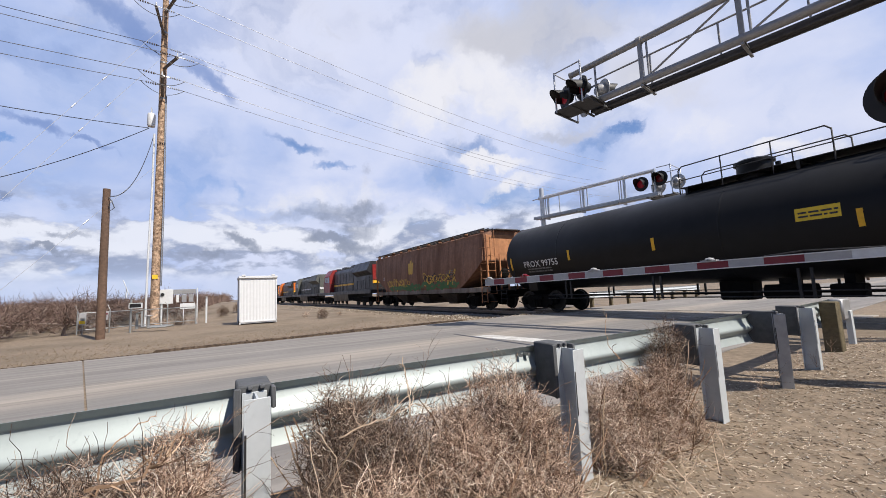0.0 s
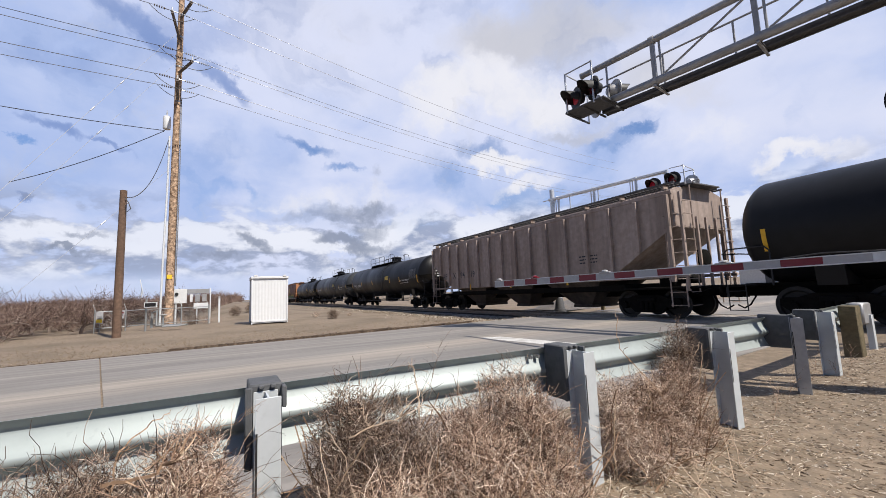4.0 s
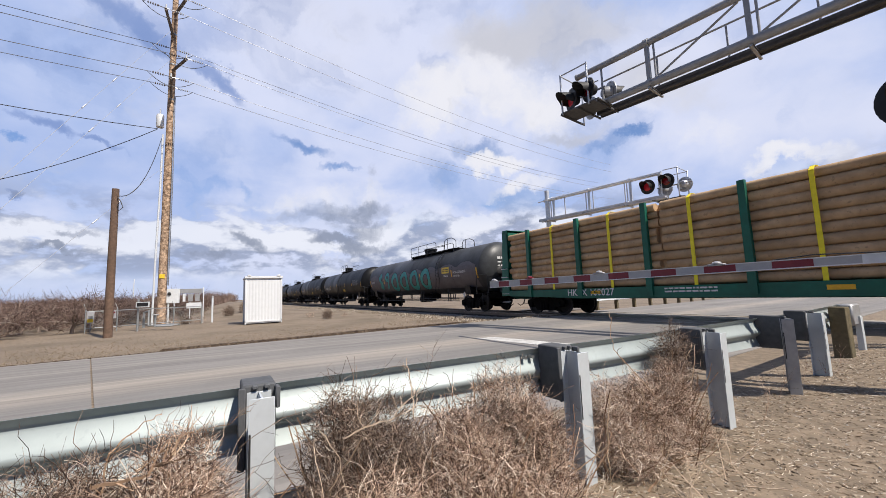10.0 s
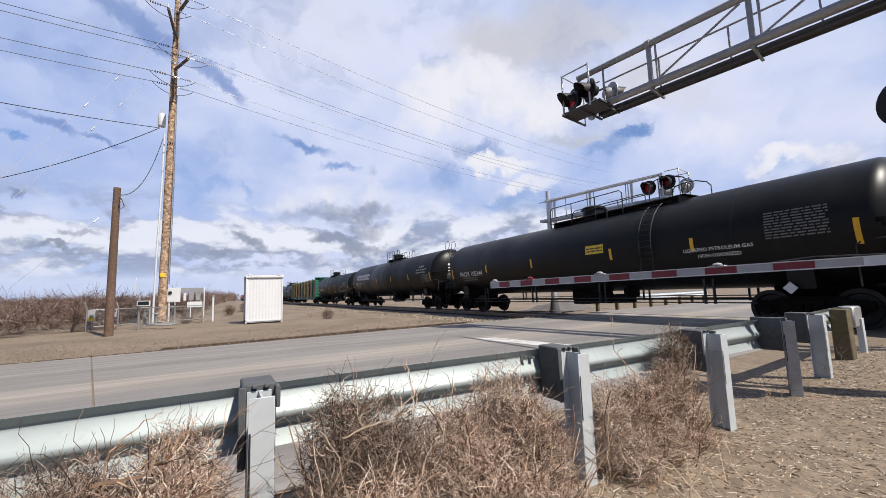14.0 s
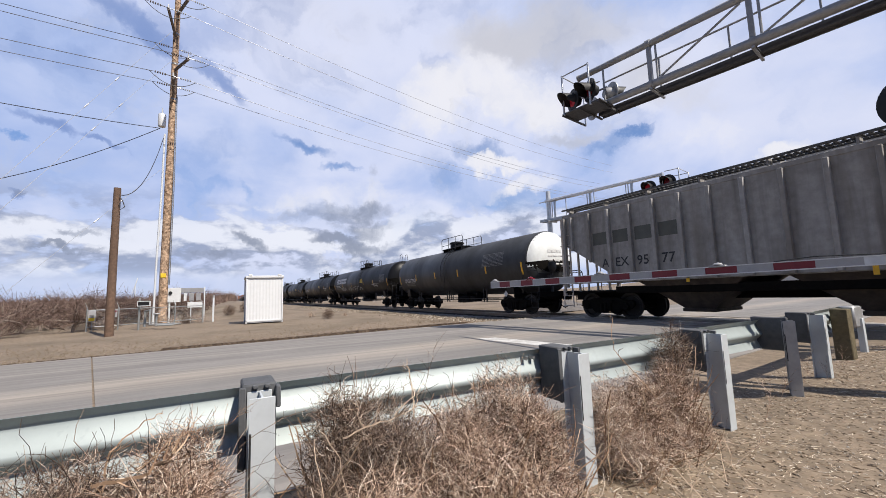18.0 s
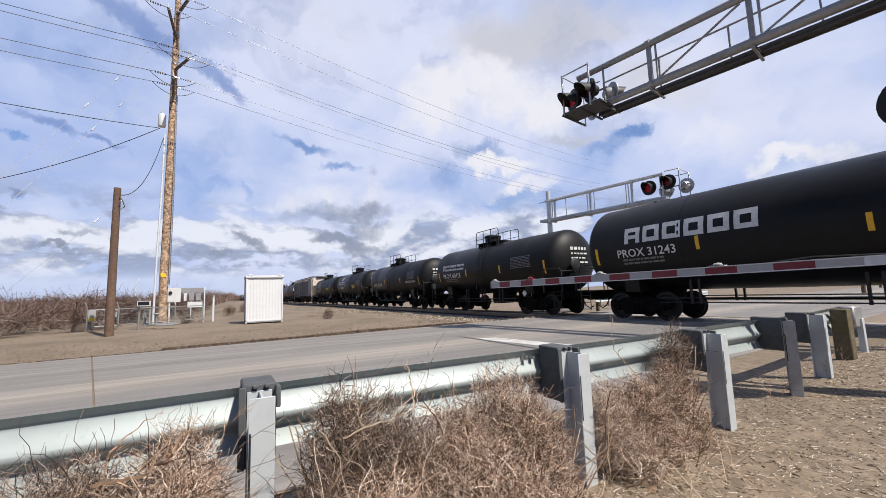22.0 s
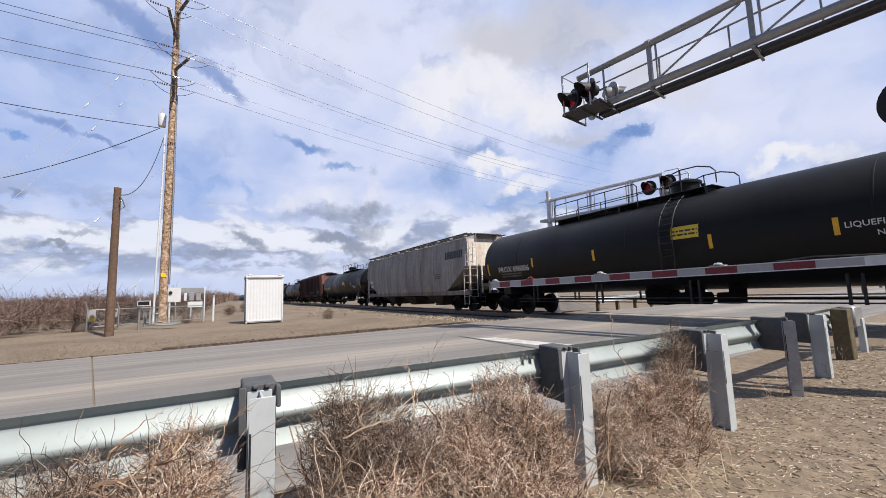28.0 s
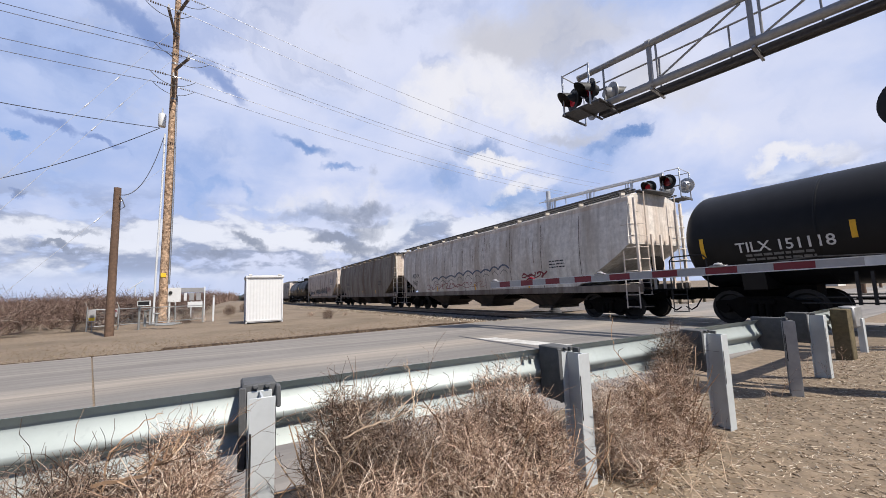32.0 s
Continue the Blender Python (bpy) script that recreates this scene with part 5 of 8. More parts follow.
litter(28, 9000, near_area, ((0.006, 0.03), (0.006, 0.025), (0.002, 0.007)), CLOD, "dirt_clods", "small lumps of dry brown earth", "clods")
litter(22, 7000, near_area, ((0.005, 0.028), (0.005, 0.02), (0.003, 0.010)), PEBBLE, "pebbles", "small pale pebbles on dry dirt", "pebbles")
litter(23, 2200, verge_area, ((0.012, 0.045), (0.010, 0.03), (0.004, 0.012)), CLOD, "verge_gravel", "loose gravel along the far edge of the road", "gravel")
litter(24, 5200, bank_area, ((0.04, 0.10), (0.03, 0.09), (0.03, 0.07)), PEBBLE, "ballast_stones", "loose grey stones on the track bank", "ballast stones")


def tuft_field():
    """Low dead grass along the far verge."""
    t = Twigs(31)
    for _ in range(2600):
        x, y = verge_area(t.r)
        if y > 11.5:
            continue
        p = Vector((x, y, ground_height(x, y)))
        for _ in range(2):
            t.grow(p, Vector((t.r.gauss(0, 0.7), t.r.gauss(0, 0.7), 0.8)), t.r.uniform(0.03, 0.10), 0.004, 2, 0.25)
    return t.mesh("dead_grass", OLD_STRAW)


solid("dead_grass", tuft_field(), None, "sparse dead grass on the far verge", "grass", "stuff")


# ---- orchard ----
def tree_mesh(seed):
    """A bare orchard tree: short pale trunk, crooked limbs; and its thicket of shoots down to the ground."""
    r = random.Random(seed)
    wood, shoots = Shape(), Twigs(seed)
    trunk_top = Vector((r.gauss(0, 0.12), r.gauss(0, 0.12), r.uniform(0.5, 0.8)))
    wood.tube([(0, 0, -0.2), trunk_top * 0.5 + Vector((r.gauss(0, 0.06), r.gauss(0, 0.06), 0)), trunk_top], 0.10, 7, 0.075)
    for i in range(8):
        a = i * 0.8 + r.gauss(0, 0.25)
        pts = [trunk_top.copy()]
        d = Vector((math.cos(a), math.sin(a), r.uniform(-0.25, 0.9))).normalized()
        for _ in range(5):
            pts.append(pts[-1] + d * r.uniform(0.22, 0.34))
            d = (d + Vector((r.gauss(0, 0.28), r.gauss(0, 0.28), r.gauss(0.03, 0.2)))).normalized()
            if pts[-1].z < 0.2:
                d.z = abs(d.z)
        wood.tube(pts, 0.05, 5, 0.016)
        for k in range(1, 6):
            for _ in range(3):
                b = (d + Vector((r.gauss(0, 0.9), r.gauss(0, 0.9), r.gauss(-0.1, 0.7))))
                sub = shoots.grow(pts[k], b, r.uniform(0.3, 0.75), 0.013, 3, 0.2, 0.02)
                for _ in range(4):
                    j = r.randint(1, 3)
                    up = Vector((r.gauss(0, 0.6), r.gauss(0, 0.6), r.uniform(-0.3, 1.2)))
                    shoots.grow(sub[j], up, r.uniform(0.25, 0.75), 0.0085, 2, 0.10, 0.05)
    return wood.mesh("trunk", BARK, True), shoots.mesh("crown", SHOOT)


TREES = [tree_mesh(s) for s in (41, 42, 43, 44)]


rng = random.Random(9)
count = 0
rows = []
for i in range(70):
    y = -6.4 - 2.3 * i
    x = -22.3 - (i == 0) * 3.0
    while x > -190:
        rows.append((x + rng.gauss(0, 0.25), y + rng.gauss(0, 0.3)))
        x -= 1.7 if x > -60 else 2.4
for i in range(95):
    x = -33.5 - i * 1.6
    edge = min(3.5, -3.4 + (-33.5 - x) * 0.055)
    y = edge
    while y > -5.5:
        rows.append((x + rng.gauss(0, 0.3), y + rng.gauss(0, 0.3)))
        y -= 2.2
far = []
rows.sort(key=lambda p: math.hypot(p[0], p[1]))
for x, y in rows:
    bearing = math.degrees(math.atan2(y, -x))
    d = math.hypot(x, y)
    if bearing < -24 or d > 170:
        continue
    if count < 130:
        wood, crown = TREES[count % 4]
        k = rng.uniform(0.78, 0.98)
        t = thing("orchard_tree", "bare pruned orchard tree with upright purple-brown shoots", "tree", (x, y, ground_height(x, y)), rng.uniform(0, 360), "orchard trees")
        a, b = part("trunk", wood, None, t), part("crown", crown, None, t)
        a.scale = b.scale = (k, k, k)
        count += 1
    else:
        far.append((x, y))
t = Twigs(57)
for x, y in far:
    d = math.hypot(x, y)
    n = 46 if d < 70 else 16
    h = t.r.uniform(2.0, 2.6)
    thick = 0.012 * d / 45
    z = ground_height(x, y)
    t.grow(Vector((x, y, z)), Vector((0, 0, 1)), 1.0, 0.09, 2, 0.05)
    for _ in range(n):
        p = Vector((x + t.r.gauss(0, 0.75), y + t.r.gauss(0, 0.75), z + t.r.uniform(0.1, 1.7)))
        t.grow(p, Vector((t.r.gauss(0, 0.5), t.r.gauss(0, 0.5), 1)), t.r.uniform(0.5, h - 1.6 + 0.3), thick, 2, 0.12)
solid("far_orchard", t.mesh("far_orchard", SHOOT), None, "far rows of bare brown orchard trees", "orchard", "stuff")

# round dry shrubs on the bank
SHRUBS = [brush_mesh("twigs", 61, BRUSH_DARK, 3200, 0.40, 0.40, 0.40), brush_mesh("twigs", 62, BRUSH, 900, 0.45, 0.45, 0.36)]
for me in SHRUBS:
    for v in me.vertices:
        v.co.z += 0.25


def round_shrub(x, y, size, label):
    b = thing("dry_shrub", label, "shrub", (x, y, ground_height(x, y) - 0.02), random.Random(int(x * 10)).uniform(0, 360))
    o = part("twig_tangle", SHRUBS[0 if size > 0.9 else 1], None, b)
    o.scale = (size, size, size)


round_shrub(-24.6, 5.6, 1.05, "round dark dead shrub on the track bank")
round_shrub(-26.8, 5.0, 0.7, "small dry shrub on the track bank")
round_shrub(-26.0, 7.0, 0.5, "low dry shrub on the track bank")
for x, y, size in ((-28.3, -2.6, 0.9), (-28.2, -1.9, 1.0), (-28.5, -1.2, 0.9), (-31.5, 2.5, 1.2), (-30.5, 3.2, 1.0), (-33.5, 0.4, 1.3), (-36.0, 1.6, 1.4)):
    round_shrub(x, y, size, "low brown dead shrub by the pole")

# heap of dark gravel beyond the track
heap = Shape()
n = 22
v, f = [], []
for i in range(n + 1):
    for j in range(n + 1):
        u, w = i / n * 2 - 1, j / n * 2 - 1
        q = max(0.0, 1 - (u * u + w * w))
        z = 0.62 * q ** 0.8 * (0.75 + 0.5 * noise.noise((u * 2.2, w * 2.2, 3))) + 0.05 * noise.noise((u * 9, w * 9, 1)) * q
        v.append((-19.0 + u * 2.0, 19.5 + w * 2.2, -0.12 + z))
for i in range(n):
    for j in range(n):
        a = i * (n + 1) + j
        f.append((a, a + n + 1, a + n + 2, a + 1))
heap.add(v, f)
DARK_GRAVEL = material("dark_gravel", (0.11, 0.10, 0.095), 0.95, 0, 0.4, 14.0, 1.5, 0.9, (0.2, 0.17, 0.14), 0.5, spots=0.5)
solid("gravel_heap", heap, DARK_GRAVEL, "heap of dark gravel beyond the track", "gravel heap")

# pale shed and low hills in the distance
SHED = material("pale_shed_wall", (0.62, 0.62, 0.60), 0.7, 0, 0.08, 2.0, 0.3, 0.02)
for x, y, w, h in ((-36.0, 112.0, 8.0, 4.6), (-60.0, 150.0, 16.0, 5.0)):
    sh = thing("farm_shed", "pale metal farm shed far across the fields", "shed", (x, y, -0.1), 8)
    s = Shape()
    s.box(-w / 2, w / 2, 0, 9, -0.3, h, 0.03)
    part("wall", s, SHED, sh)
    s = Shape()
    s.prism([(-w / 2 - 0.3, h), (w / 2 + 0.3, h), (0, h + 1.1)], -0.3, 9.3, "y")
    part("roof", s, ALU_WEATHERED, sh)
    s = Shape()
    s.box(-1.2, 1.2, -0.05, 0.02, -0.2, 3.0, 0.01)
    part("door", s, GALV_DARK, sh)
hill = Shape()
v, f = [], []
m = 80
for i in range(m + 1):
    a = radians(40 + 80 * i / m)
    for k, (d, q) in enumerate(((900, 0), (1150, 0.8), (1400, 1.0), (1900, 0))):
        z = 22 * q * (0.55 + 0.7 * noise.noise((i * 0.09, k * 0.3, 7))) * min(1.0, i / 16)
        v.append((-math.cos(a) * d, math.sin(a) * d, -1 + max(0, z)))
for i in range(m):
    for k in range(3):
        a = i * 4 + k
        f.append((a, a + 4, a + 5, a + 1))
hill.add(v, f)
solid("far_hills", hill, DIRT, "low tan hills on the horizon", "hills", "structure")

# dark damp soil along the road's far edge
DAMP = twig_material("dark_soil_crumbs", [(0.0, (0.035, 0.024, 0.017)), (0.6, (0.075, 0.052, 0.036)), (1.0, (0.15, 0.11, 0.08))])


def soil_area(rng):
    return road_at(-ROAD_HALF - 0.45 - abs(rng.gauss(0, 0.30)), rng.uniform(-0.8, 9.2))


def edge_area(rng):
    return road_at(-ROAD_HALF - 0.02 - abs(rng.gauss(0, 0.07)), rng.uniform(-14, 9))


litter(25, 12000, soil_area, ((0.05, 0.20), (0.04, 0.13), (0.03, 0.075)), DAMP, "dark_soil", "dark crumbled soil along the road's edge", "soil")
litter(26, 3000, edge_area, ((0.02, 0.08), (0.02, 0.05), (0.008, 0.03)), DAMP, "edge_soil", "thin line of dark soil at the road's edge", "soil")

# ---- train ----
SPEED = 18.336
_cache = {}


def cached(key, build):
    if key not in _cache:
        _cache[key] = build()
    return _cache[key]


def wheel_mesh():
    s = Shape()
    s.lathe([(-0.07, 0.10), (-0.07, 0.36), (-0.055, 0.38), (-0.055, 0.455), (0.055, 0.445), (0.075, 0.50), (0.095, 0.50), (0.095, 0.40), (0.04, 0.36), (0.04, 0.12), (0.09, 0.10)], 28, "y")
    return s.mesh("wheel", WHEEL_RIM, True)


def side_frame_mesh():
    s = Shape()
    prof = [(-1.18, 0.50), (-1.18, 0.66), (-1.05, 0.70), (-0.78, 0.70), (-0.5, 0.80), (0.5, 0.80), (0.78, 0.70), (1.05, 0.70), (1.18, 0.66), (1.18, 0.50), (1.05, 0.38), (0.72, 0.40), (0.52, 0.20), (-0.52, 0.20), (-0.72, 0.40), (-1.05, 0.38)]
    s.prism(prof, -0.07, 0.07, "y")
    for x in (-0.89, 0.89):
        s.cyl((x, -0.17, 0.46), (x, 0.08, 0.46), 0.13, n=14)
    for x in (-0.17, 0.0, 0.17):
        s.cyl((x, -0.10, 0.26), (x, -0.10, 0.62), 0.075, n=10)
    s.box(-0.34, 0.34, -0.16, 0.09, 0.58, 0.72, 0.02)
    return s.mesh("side_frame", GEAR, True)


def bolster_mesh():
    b = Shape()
    b.box(-0.22, 0.22, -0.95, 0.95, 0.55, 0.80, 0.03)
    for ax in (-0.89, 0.89):
        b.cyl((ax, -0.85, 0.455), (ax, 0.85, 0.455), 0.08, n=10)
    b.cyl((0, 0, 0.78), (0, 0, 0.92), 0.3, n=14)
    return b.mesh("truck", GEAR, True)


def add_truck(car, x, scale=1.0):
    """A two-axle truck: four wheels, two side frames and a bolster."""
    t = part("truck", cached("bolster", bolster_mesh), None, car, "grimy cast-steel truck with two axles", at=(x, 0, 0))
    for ax in (-0.89, 0.89):
        for side in (-1, 1):
            part("wheel", cached("wheel", wheel_mesh), None, t, at=pose(ax, side * 0.72, 0.5, 0, 0, 0 if side > 0 else 180))
    for side in (-1, 1):
        part("side_frame", cached("side_frame", side_frame_mesh), None, t, at=pose(0, side * 1.0, 0.02, 0, 0, 180 if side > 0 else 0))
    return t


def coupler_mesh():
    s = Shape()
    s.box(-0.9, 0.0, -0.11, 0.11, 0.78, 0.98, 0.02)
    s.box(-0.12, 0.24, -0.16, 0.17, 0.70, 1.02, 0.04)
    s.box(0.16, 0.30, -0.16, 0.02, 0.74, 0.98, 0.03)
    s.tube([(-0.2, -0.3, 0.75), (0.0, -0.32, 0.45), (0.15, -0.25, 0.34), (0.28, -0.15, 0.45)], 0.025, 7)
    s.tube([(-0.3, 0.0, 1.0), (-0.2, -0.5, 1.0), (-0.25, -1.2, 0.85)], 0.018, 6)
    return s.mesh("coupler", GEAR, True)


def add_couplers(car, length):
    for side in (-1, 1):
        part("coupler", cached("coupler", coupler_mesh), None, car, "knuckle coupler with air hose", at=pose(side * (length / 2 - 0.27), 0, 0, 0, 0, 0 if side > 0 else 180))


def text_mesh(text, size, bold=0.0):
    """Flat lettering as plain vertices and faces, its left end at 0."""
    key = ("text", text, size)
    if key not in _cache:
        cu = bpy.data.curves.new("lettering", "FONT")
        cu.body, cu.size, cu.resolution_u, cu.offset = text, size, 2, bold
        ob = bpy.data.objects.new("lettering", cu)
        me = ob.to_mesh()
        _cache[key] = ([tuple(v.co) for v in me.vertices], [tuple(p.vertices) for p in me.polygons])
        ob.to_mesh_clear()
        bpy.data.objects.remove(ob)
    return _cache[key]


class Side:
    """The near side of a car as a sheet: u runs to the rear, v up; place() lifts it off the wall."""

    def __init__(self, car, place):
        self.car, self.place = car, place

    def letter(self, text, u, v, size, mat=None, name="lettering"):
        verts, faces = text_mesh(text, size, size * 0.012)
        s = Shape()
        s.add([self.place(u + x, v + y, 0.008) for x, y, _ in verts], faces)
        part(name, s, mat or LETTER, self.car, smooth=False)

    def bars(self, u, v, w, rows, gap, h, mat=None, seed=1, name="lettering"):
        """Writing too small to read, as rows of short bars."""
        r = random.Random(seed)
        s = Shape()
        for i in range(rows):
            x = u
            while x < u + w - 0.03:
                e = min(u + w, x + r.uniform(0.06, 0.24))
                self.patch(s, x, e, v - i * gap, v - i * gap + h)
                x = e + 0.035
        part(name, s, mat or STENCIL, self.car, smooth=False)

    def patch(self, s, u0, u1, v0, v1, lift=0.008):
        n = max(1, int((v1 - v0) / 0.2))
        m = max(1, int((u1 - u0) / 0.8))
        v = [self.place(u0 + (u1 - u0) * i / m, v0 + (v1 - v0) * j / n, lift) for i in range(m + 1) for j in range(n + 1)]
        f = [(i * (n + 1) + j, (i + 1) * (n + 1) + j, (i + 1) * (n + 1) + j + 1, i * (n + 1) + j + 1) for i in range(m) for j in range(n)]
        s.add(v, f)

    def panel(self, u0, u1, v0, v1, mat, name="panel", label="", lift=0.008):
        s = Shape()
        self.patch(s, u0, u1, v0, v1, lift)
        return part(name, s, mat, self.car, label, smooth=False)

    def stroke(self, s, pts, w, lift):
        """A painted line of one width through points on the side."""
        n = len(pts)
        v = []
        for i, (a, b) in enumerate(pts):
            p, q = pts[max(0, i - 1)], pts[min(n - 1, i + 1)]
            dx, dy = q[0] - p[0], q[1] - p[1]
            k = math.hypot(dx, dy) or 1
            ox, oy = -dy / k * w / 2, dx / k * w / 2
            v += [self.place(a + ox, b + oy, lift), self.place(a - ox, b - oy, lift)]
        s.add(v, [(2 * i, 2 * i + 1, 2 * i + 3, 2 * i + 2) for i in range(n - 1)])

    def scribble(self, u0, u1, v0, v1, mat, seed, w=0.035, loops=10, label="painted scribble"):
        r = random.Random(seed)
        step = (u1 - u0) / loops
        for k in range(loops):
            s = Shape()
            x, pts = u0 + k * step, []
            a, b, c = r.uniform(0.3, 0.9), r.uniform(1.2, 2.6), r.uniform(0, 6)
            for i in range(22):
                t = i / 21
                pts.append((x + step * (t * 1.05 + 0.32 * math.sin(b * 6.28 * t + c)), v0 + (v1 - v0) * (0.5 + 0.5 * a * math.sin(b * 4.4 * t + c * 1.7))))
            self.stroke(s, pts, w * r.uniform(0.7, 1.3), 0.009 + 0.001 * (k % 3))
            part("graffiti", s, mat, self.car, label, smooth=False)


def railing(car, x0, x1, y, z, h, mat, ends=0.25, posts=3, name="railing", label="black pipe railing"):
    """A pipe rail with rounded ends and a middle bar."""
    s = Shape()
    s.tube([(x0, y, z), (x0, y, z + h - 0.12), (x0 + 0.12, y, z + h), (x1 - 0.12, y, z + h), (x1, y, z + h - 0.12), (x1, y, z)], 0.022, 6)
    s.cyl((x0, y, z + h * 0.5), (x1, y, z + h * 0.5), 0.016, n=6)
    for i in range(1, posts):
        x = x0 + (x1 - x0) * i / posts
        s.cyl((x, y, z), (x, y, z + h), 0.02, n=6)
    part(name, s, mat, car, label)


def tank_car(front, back, label, paint=None, radius=1.50, cz=2.58, kind="general", man=-0.2, number="", big=None, panels=(), rear_bars=True, shield=False, ladder=False, plat=None, rings=3, seed=1, end_paint=None):
    """A tank car between two coupler planes, with its platform, railings, ladders, shields, gear and lettering."""
    mid, length = (front + back) / 2, back - front
    car = thing("tank_car", label, "tank car", (mid, TRACK_Y, 0), group="cars of the train")
    paint = paint or TANK_BLACK
    r = random.Random(seed)
    half = length / 2 - 1.33
    dome = 0.63
    ring_at = (0.01, 0.25, 0.45, 0.62, 0.75, 0.85, 0.92, 0.965, 0.99, 1.0)

    def bulge(q):
        """How far the dished head stands out at a share of its radius."""
        return dome * (1 - min(1.0, q) ** 2.4) ** 0.6

    prof = [(-half - bulge(q), radius * q) for q in ring_at]
    prof = prof + [(-p, q) for p, q in prof[::-1]]
    s = Shape()
    s.lathe(prof, 48, "x", (0, 0, cz))
    part("tank", s, paint, car, "long welded cylindrical tank")
    if end_paint:
        s = Shape()
        pr = [(half + bulge(q) + 0.004, radius * q) for q in ring_at[:8]]
        v, f = [], []
        m = 24
        for x, q in pr:
            for k in range(m + 1):
                a = math.pi * (-0.06 + 1.12 * k / m)
                v.append((x, q * math.cos(a), cz + q * math.sin(a)))
        for i in range(len(pr) - 1):
            f += [(i * (m + 1) + k, (i + 1) * (m + 1) + k, (i + 1) * (m + 1) + k + 1, i * (m + 1) + k + 1) for k in range(m)]
        s.add(v, f)
        part("end_coating", s, end_paint, car, "pale coating on the tank's end")
    for i in range(rings):
        x = -half + 2 * half * (i + 0.5) / rings + r.uniform(-0.4, 0.4)
        s = Shape()
        s.lathe([(x - 0.03, radius + 0.001), (x - 0.02, radius + 0.006), (x + 0.02, radius + 0.006), (x + 0.03, radius + 0.001)], 48, "x", (0, 0, cz))
        part("weld_band", s, paint, car)
    # stub sills, bolsters, end platforms
    for side in (-1, 1):
        s = Shape()
        s.box(min(side * (half - 2.4), side * (length / 2 - 0.45)), max(side * (half - 2.4), side * (length / 2 - 0.45)), -0.32, 0.32, 0.74, 1.12, 0.02)
        part("stub_sill", s, GEAR, car)
        xb = side * (length / 2 - 2.75)
        s = Shape()
        s.prism([(-1.30, 1.02), (1.30, 1.02), (1.38, 1.55), (0.9, 1.30), (0.0, 1.16), (-0.9, 1.30), (-1.38, 1.55)], xb - 0.28, xb + 0.28, "x")
        part("saddle", s, TANK_BLACK, car, "black tank saddle")
        s = Shape()
        a, b = sorted((side * (half + 0.05), side * (length / 2 - 0.42)))
        s.box(a - 0.1, b, -1.5, 1.5, 1.04, 1.10, 0.008)
        s.box(b - 0.05 if side > 0 else a - 0.1, b if side > 0 else a - 0.05, -1.5, 1.5, 0.86, 1.06, 0.006)
        part("end_platform", s, GEAR, car, "grating end platform")
        # end railing
        s = Shape()
        xe = side * (length / 2 - 0.50)
        xi = side * (half - 0.30)
        for y in (-1.46, 1.46):
            s.tube([(xi, y, 1.05), (xi, y, 2.0), (xi + side * 0.12, y, 2.12), (xe - side * 0.12, y, 2.12), (xe, y, 2.0), (xe, y, 0.75)], 0.022, 6)
        s.tube([(xe, -1.46, 1.98), (xe, -0.6, 2.02), (xe, 0.6, 2.02), (xe, 1.46, 1.98)], 0.020, 6)
        part("end_railing", s, RAIL_BLACK, car, "black pipe railing at the end")
        for y in (-1.50, 1.50):
            s = Shape()
            for k in range(3):
                s.tube([(xe - side * 0.05, y, 0.38 + 0.27 * k), (xe - side * 0.50, y, 0.38 + 0.27 * k)], 0.013, 5)
            s.cyl((xe - side * 0.05, y, 0.36), (xe - side * 0.05, y, 1.1), 0.016, n=6)
            s.cyl((xe - side * 0.50, y, 0.36), (xe - side * 0.50, y, 1.1), 0.016, n=6)
            part("step_ladder", s, RAIL_BLACK, car, "end steps")
        if shield and side > 0:
            s = Shape()
            m = 24
            pr = [(half + bulge(q) + 0.016, radius * q + 0.006) for q in (0.12, 0.3, 0.5, 0.66, 0.8, 0.9, 0.96, 0.99)]
            v, f = [], []
            for x, q in pr:
                for k in range(m + 1):
                    a = math.pi * (1.03 + 0.94 * k / m)
                    v.append((x, q * math.cos(a), cz + 0.10 + q * math.sin(a)))
            for i in range(len(pr) - 1):
                f += [(i * (m + 1) + k, (i + 1) * (m + 1) + k, (i + 1) * (m + 1) + k + 1, i * (m + 1) + k + 1) for k in range(m)]
            s.add(v, f)
            part("head_shield", s, GEAR, car, "dull black half-height head shield")
    s = Shape()
    xe = length / 2 - 0.62
    s.cyl((xe, -0.5, 1.05), (xe, -0.5, 2.45), 0.05, n=8)
    s.lathe([(xe - 0.06, 0.24), (xe - 0.03, 0.28), (xe, 0.24)], 16, "x", (0.1, -0.5, 2.3))
    s.box(xe - 0.1, xe + 0.12, -0.75, -0.45, 1.5, 1.9, 0.03)
    part("hand_brake", s, RAIL_BLACK, car, "hand brake wheel and stand")
    # bottom rails and fittings
    s = Shape()
    x0, x1 = -half + 3.6, half - 3.6
    for y in (-1.36, 1.36):
        for z in (0.66, 0.80):
            s.cyl((-half + 2.4, y, z), (half - 2.4, y, z), 0.020, n=6)
        k = max(2, int((x1 - x0) / 3.2))
        for i in range(k + 1):
            for off in (-0.13, 0.13):
                s.box(x0 + (x1 - x0) * i / k + off - 0.03, x0 + (x1 - x0) * i / k + off + 0.03, y - 0.03, y + 0.03, 0.62, cz - radius * 0.80, 0.0)
    part("side_rail", s, RAIL_BLACK, car, "low black side railing under the tank", smooth=False)
    s = Shape()
    s.box(-0.55, 0.35, -0.35, 0.35, 0.52, cz - radius + 0.12, 0.05)
    s.cyl((0.9, -0.9, 0.78), (2.0, -0.9, 0.78), 0.20, n=12)
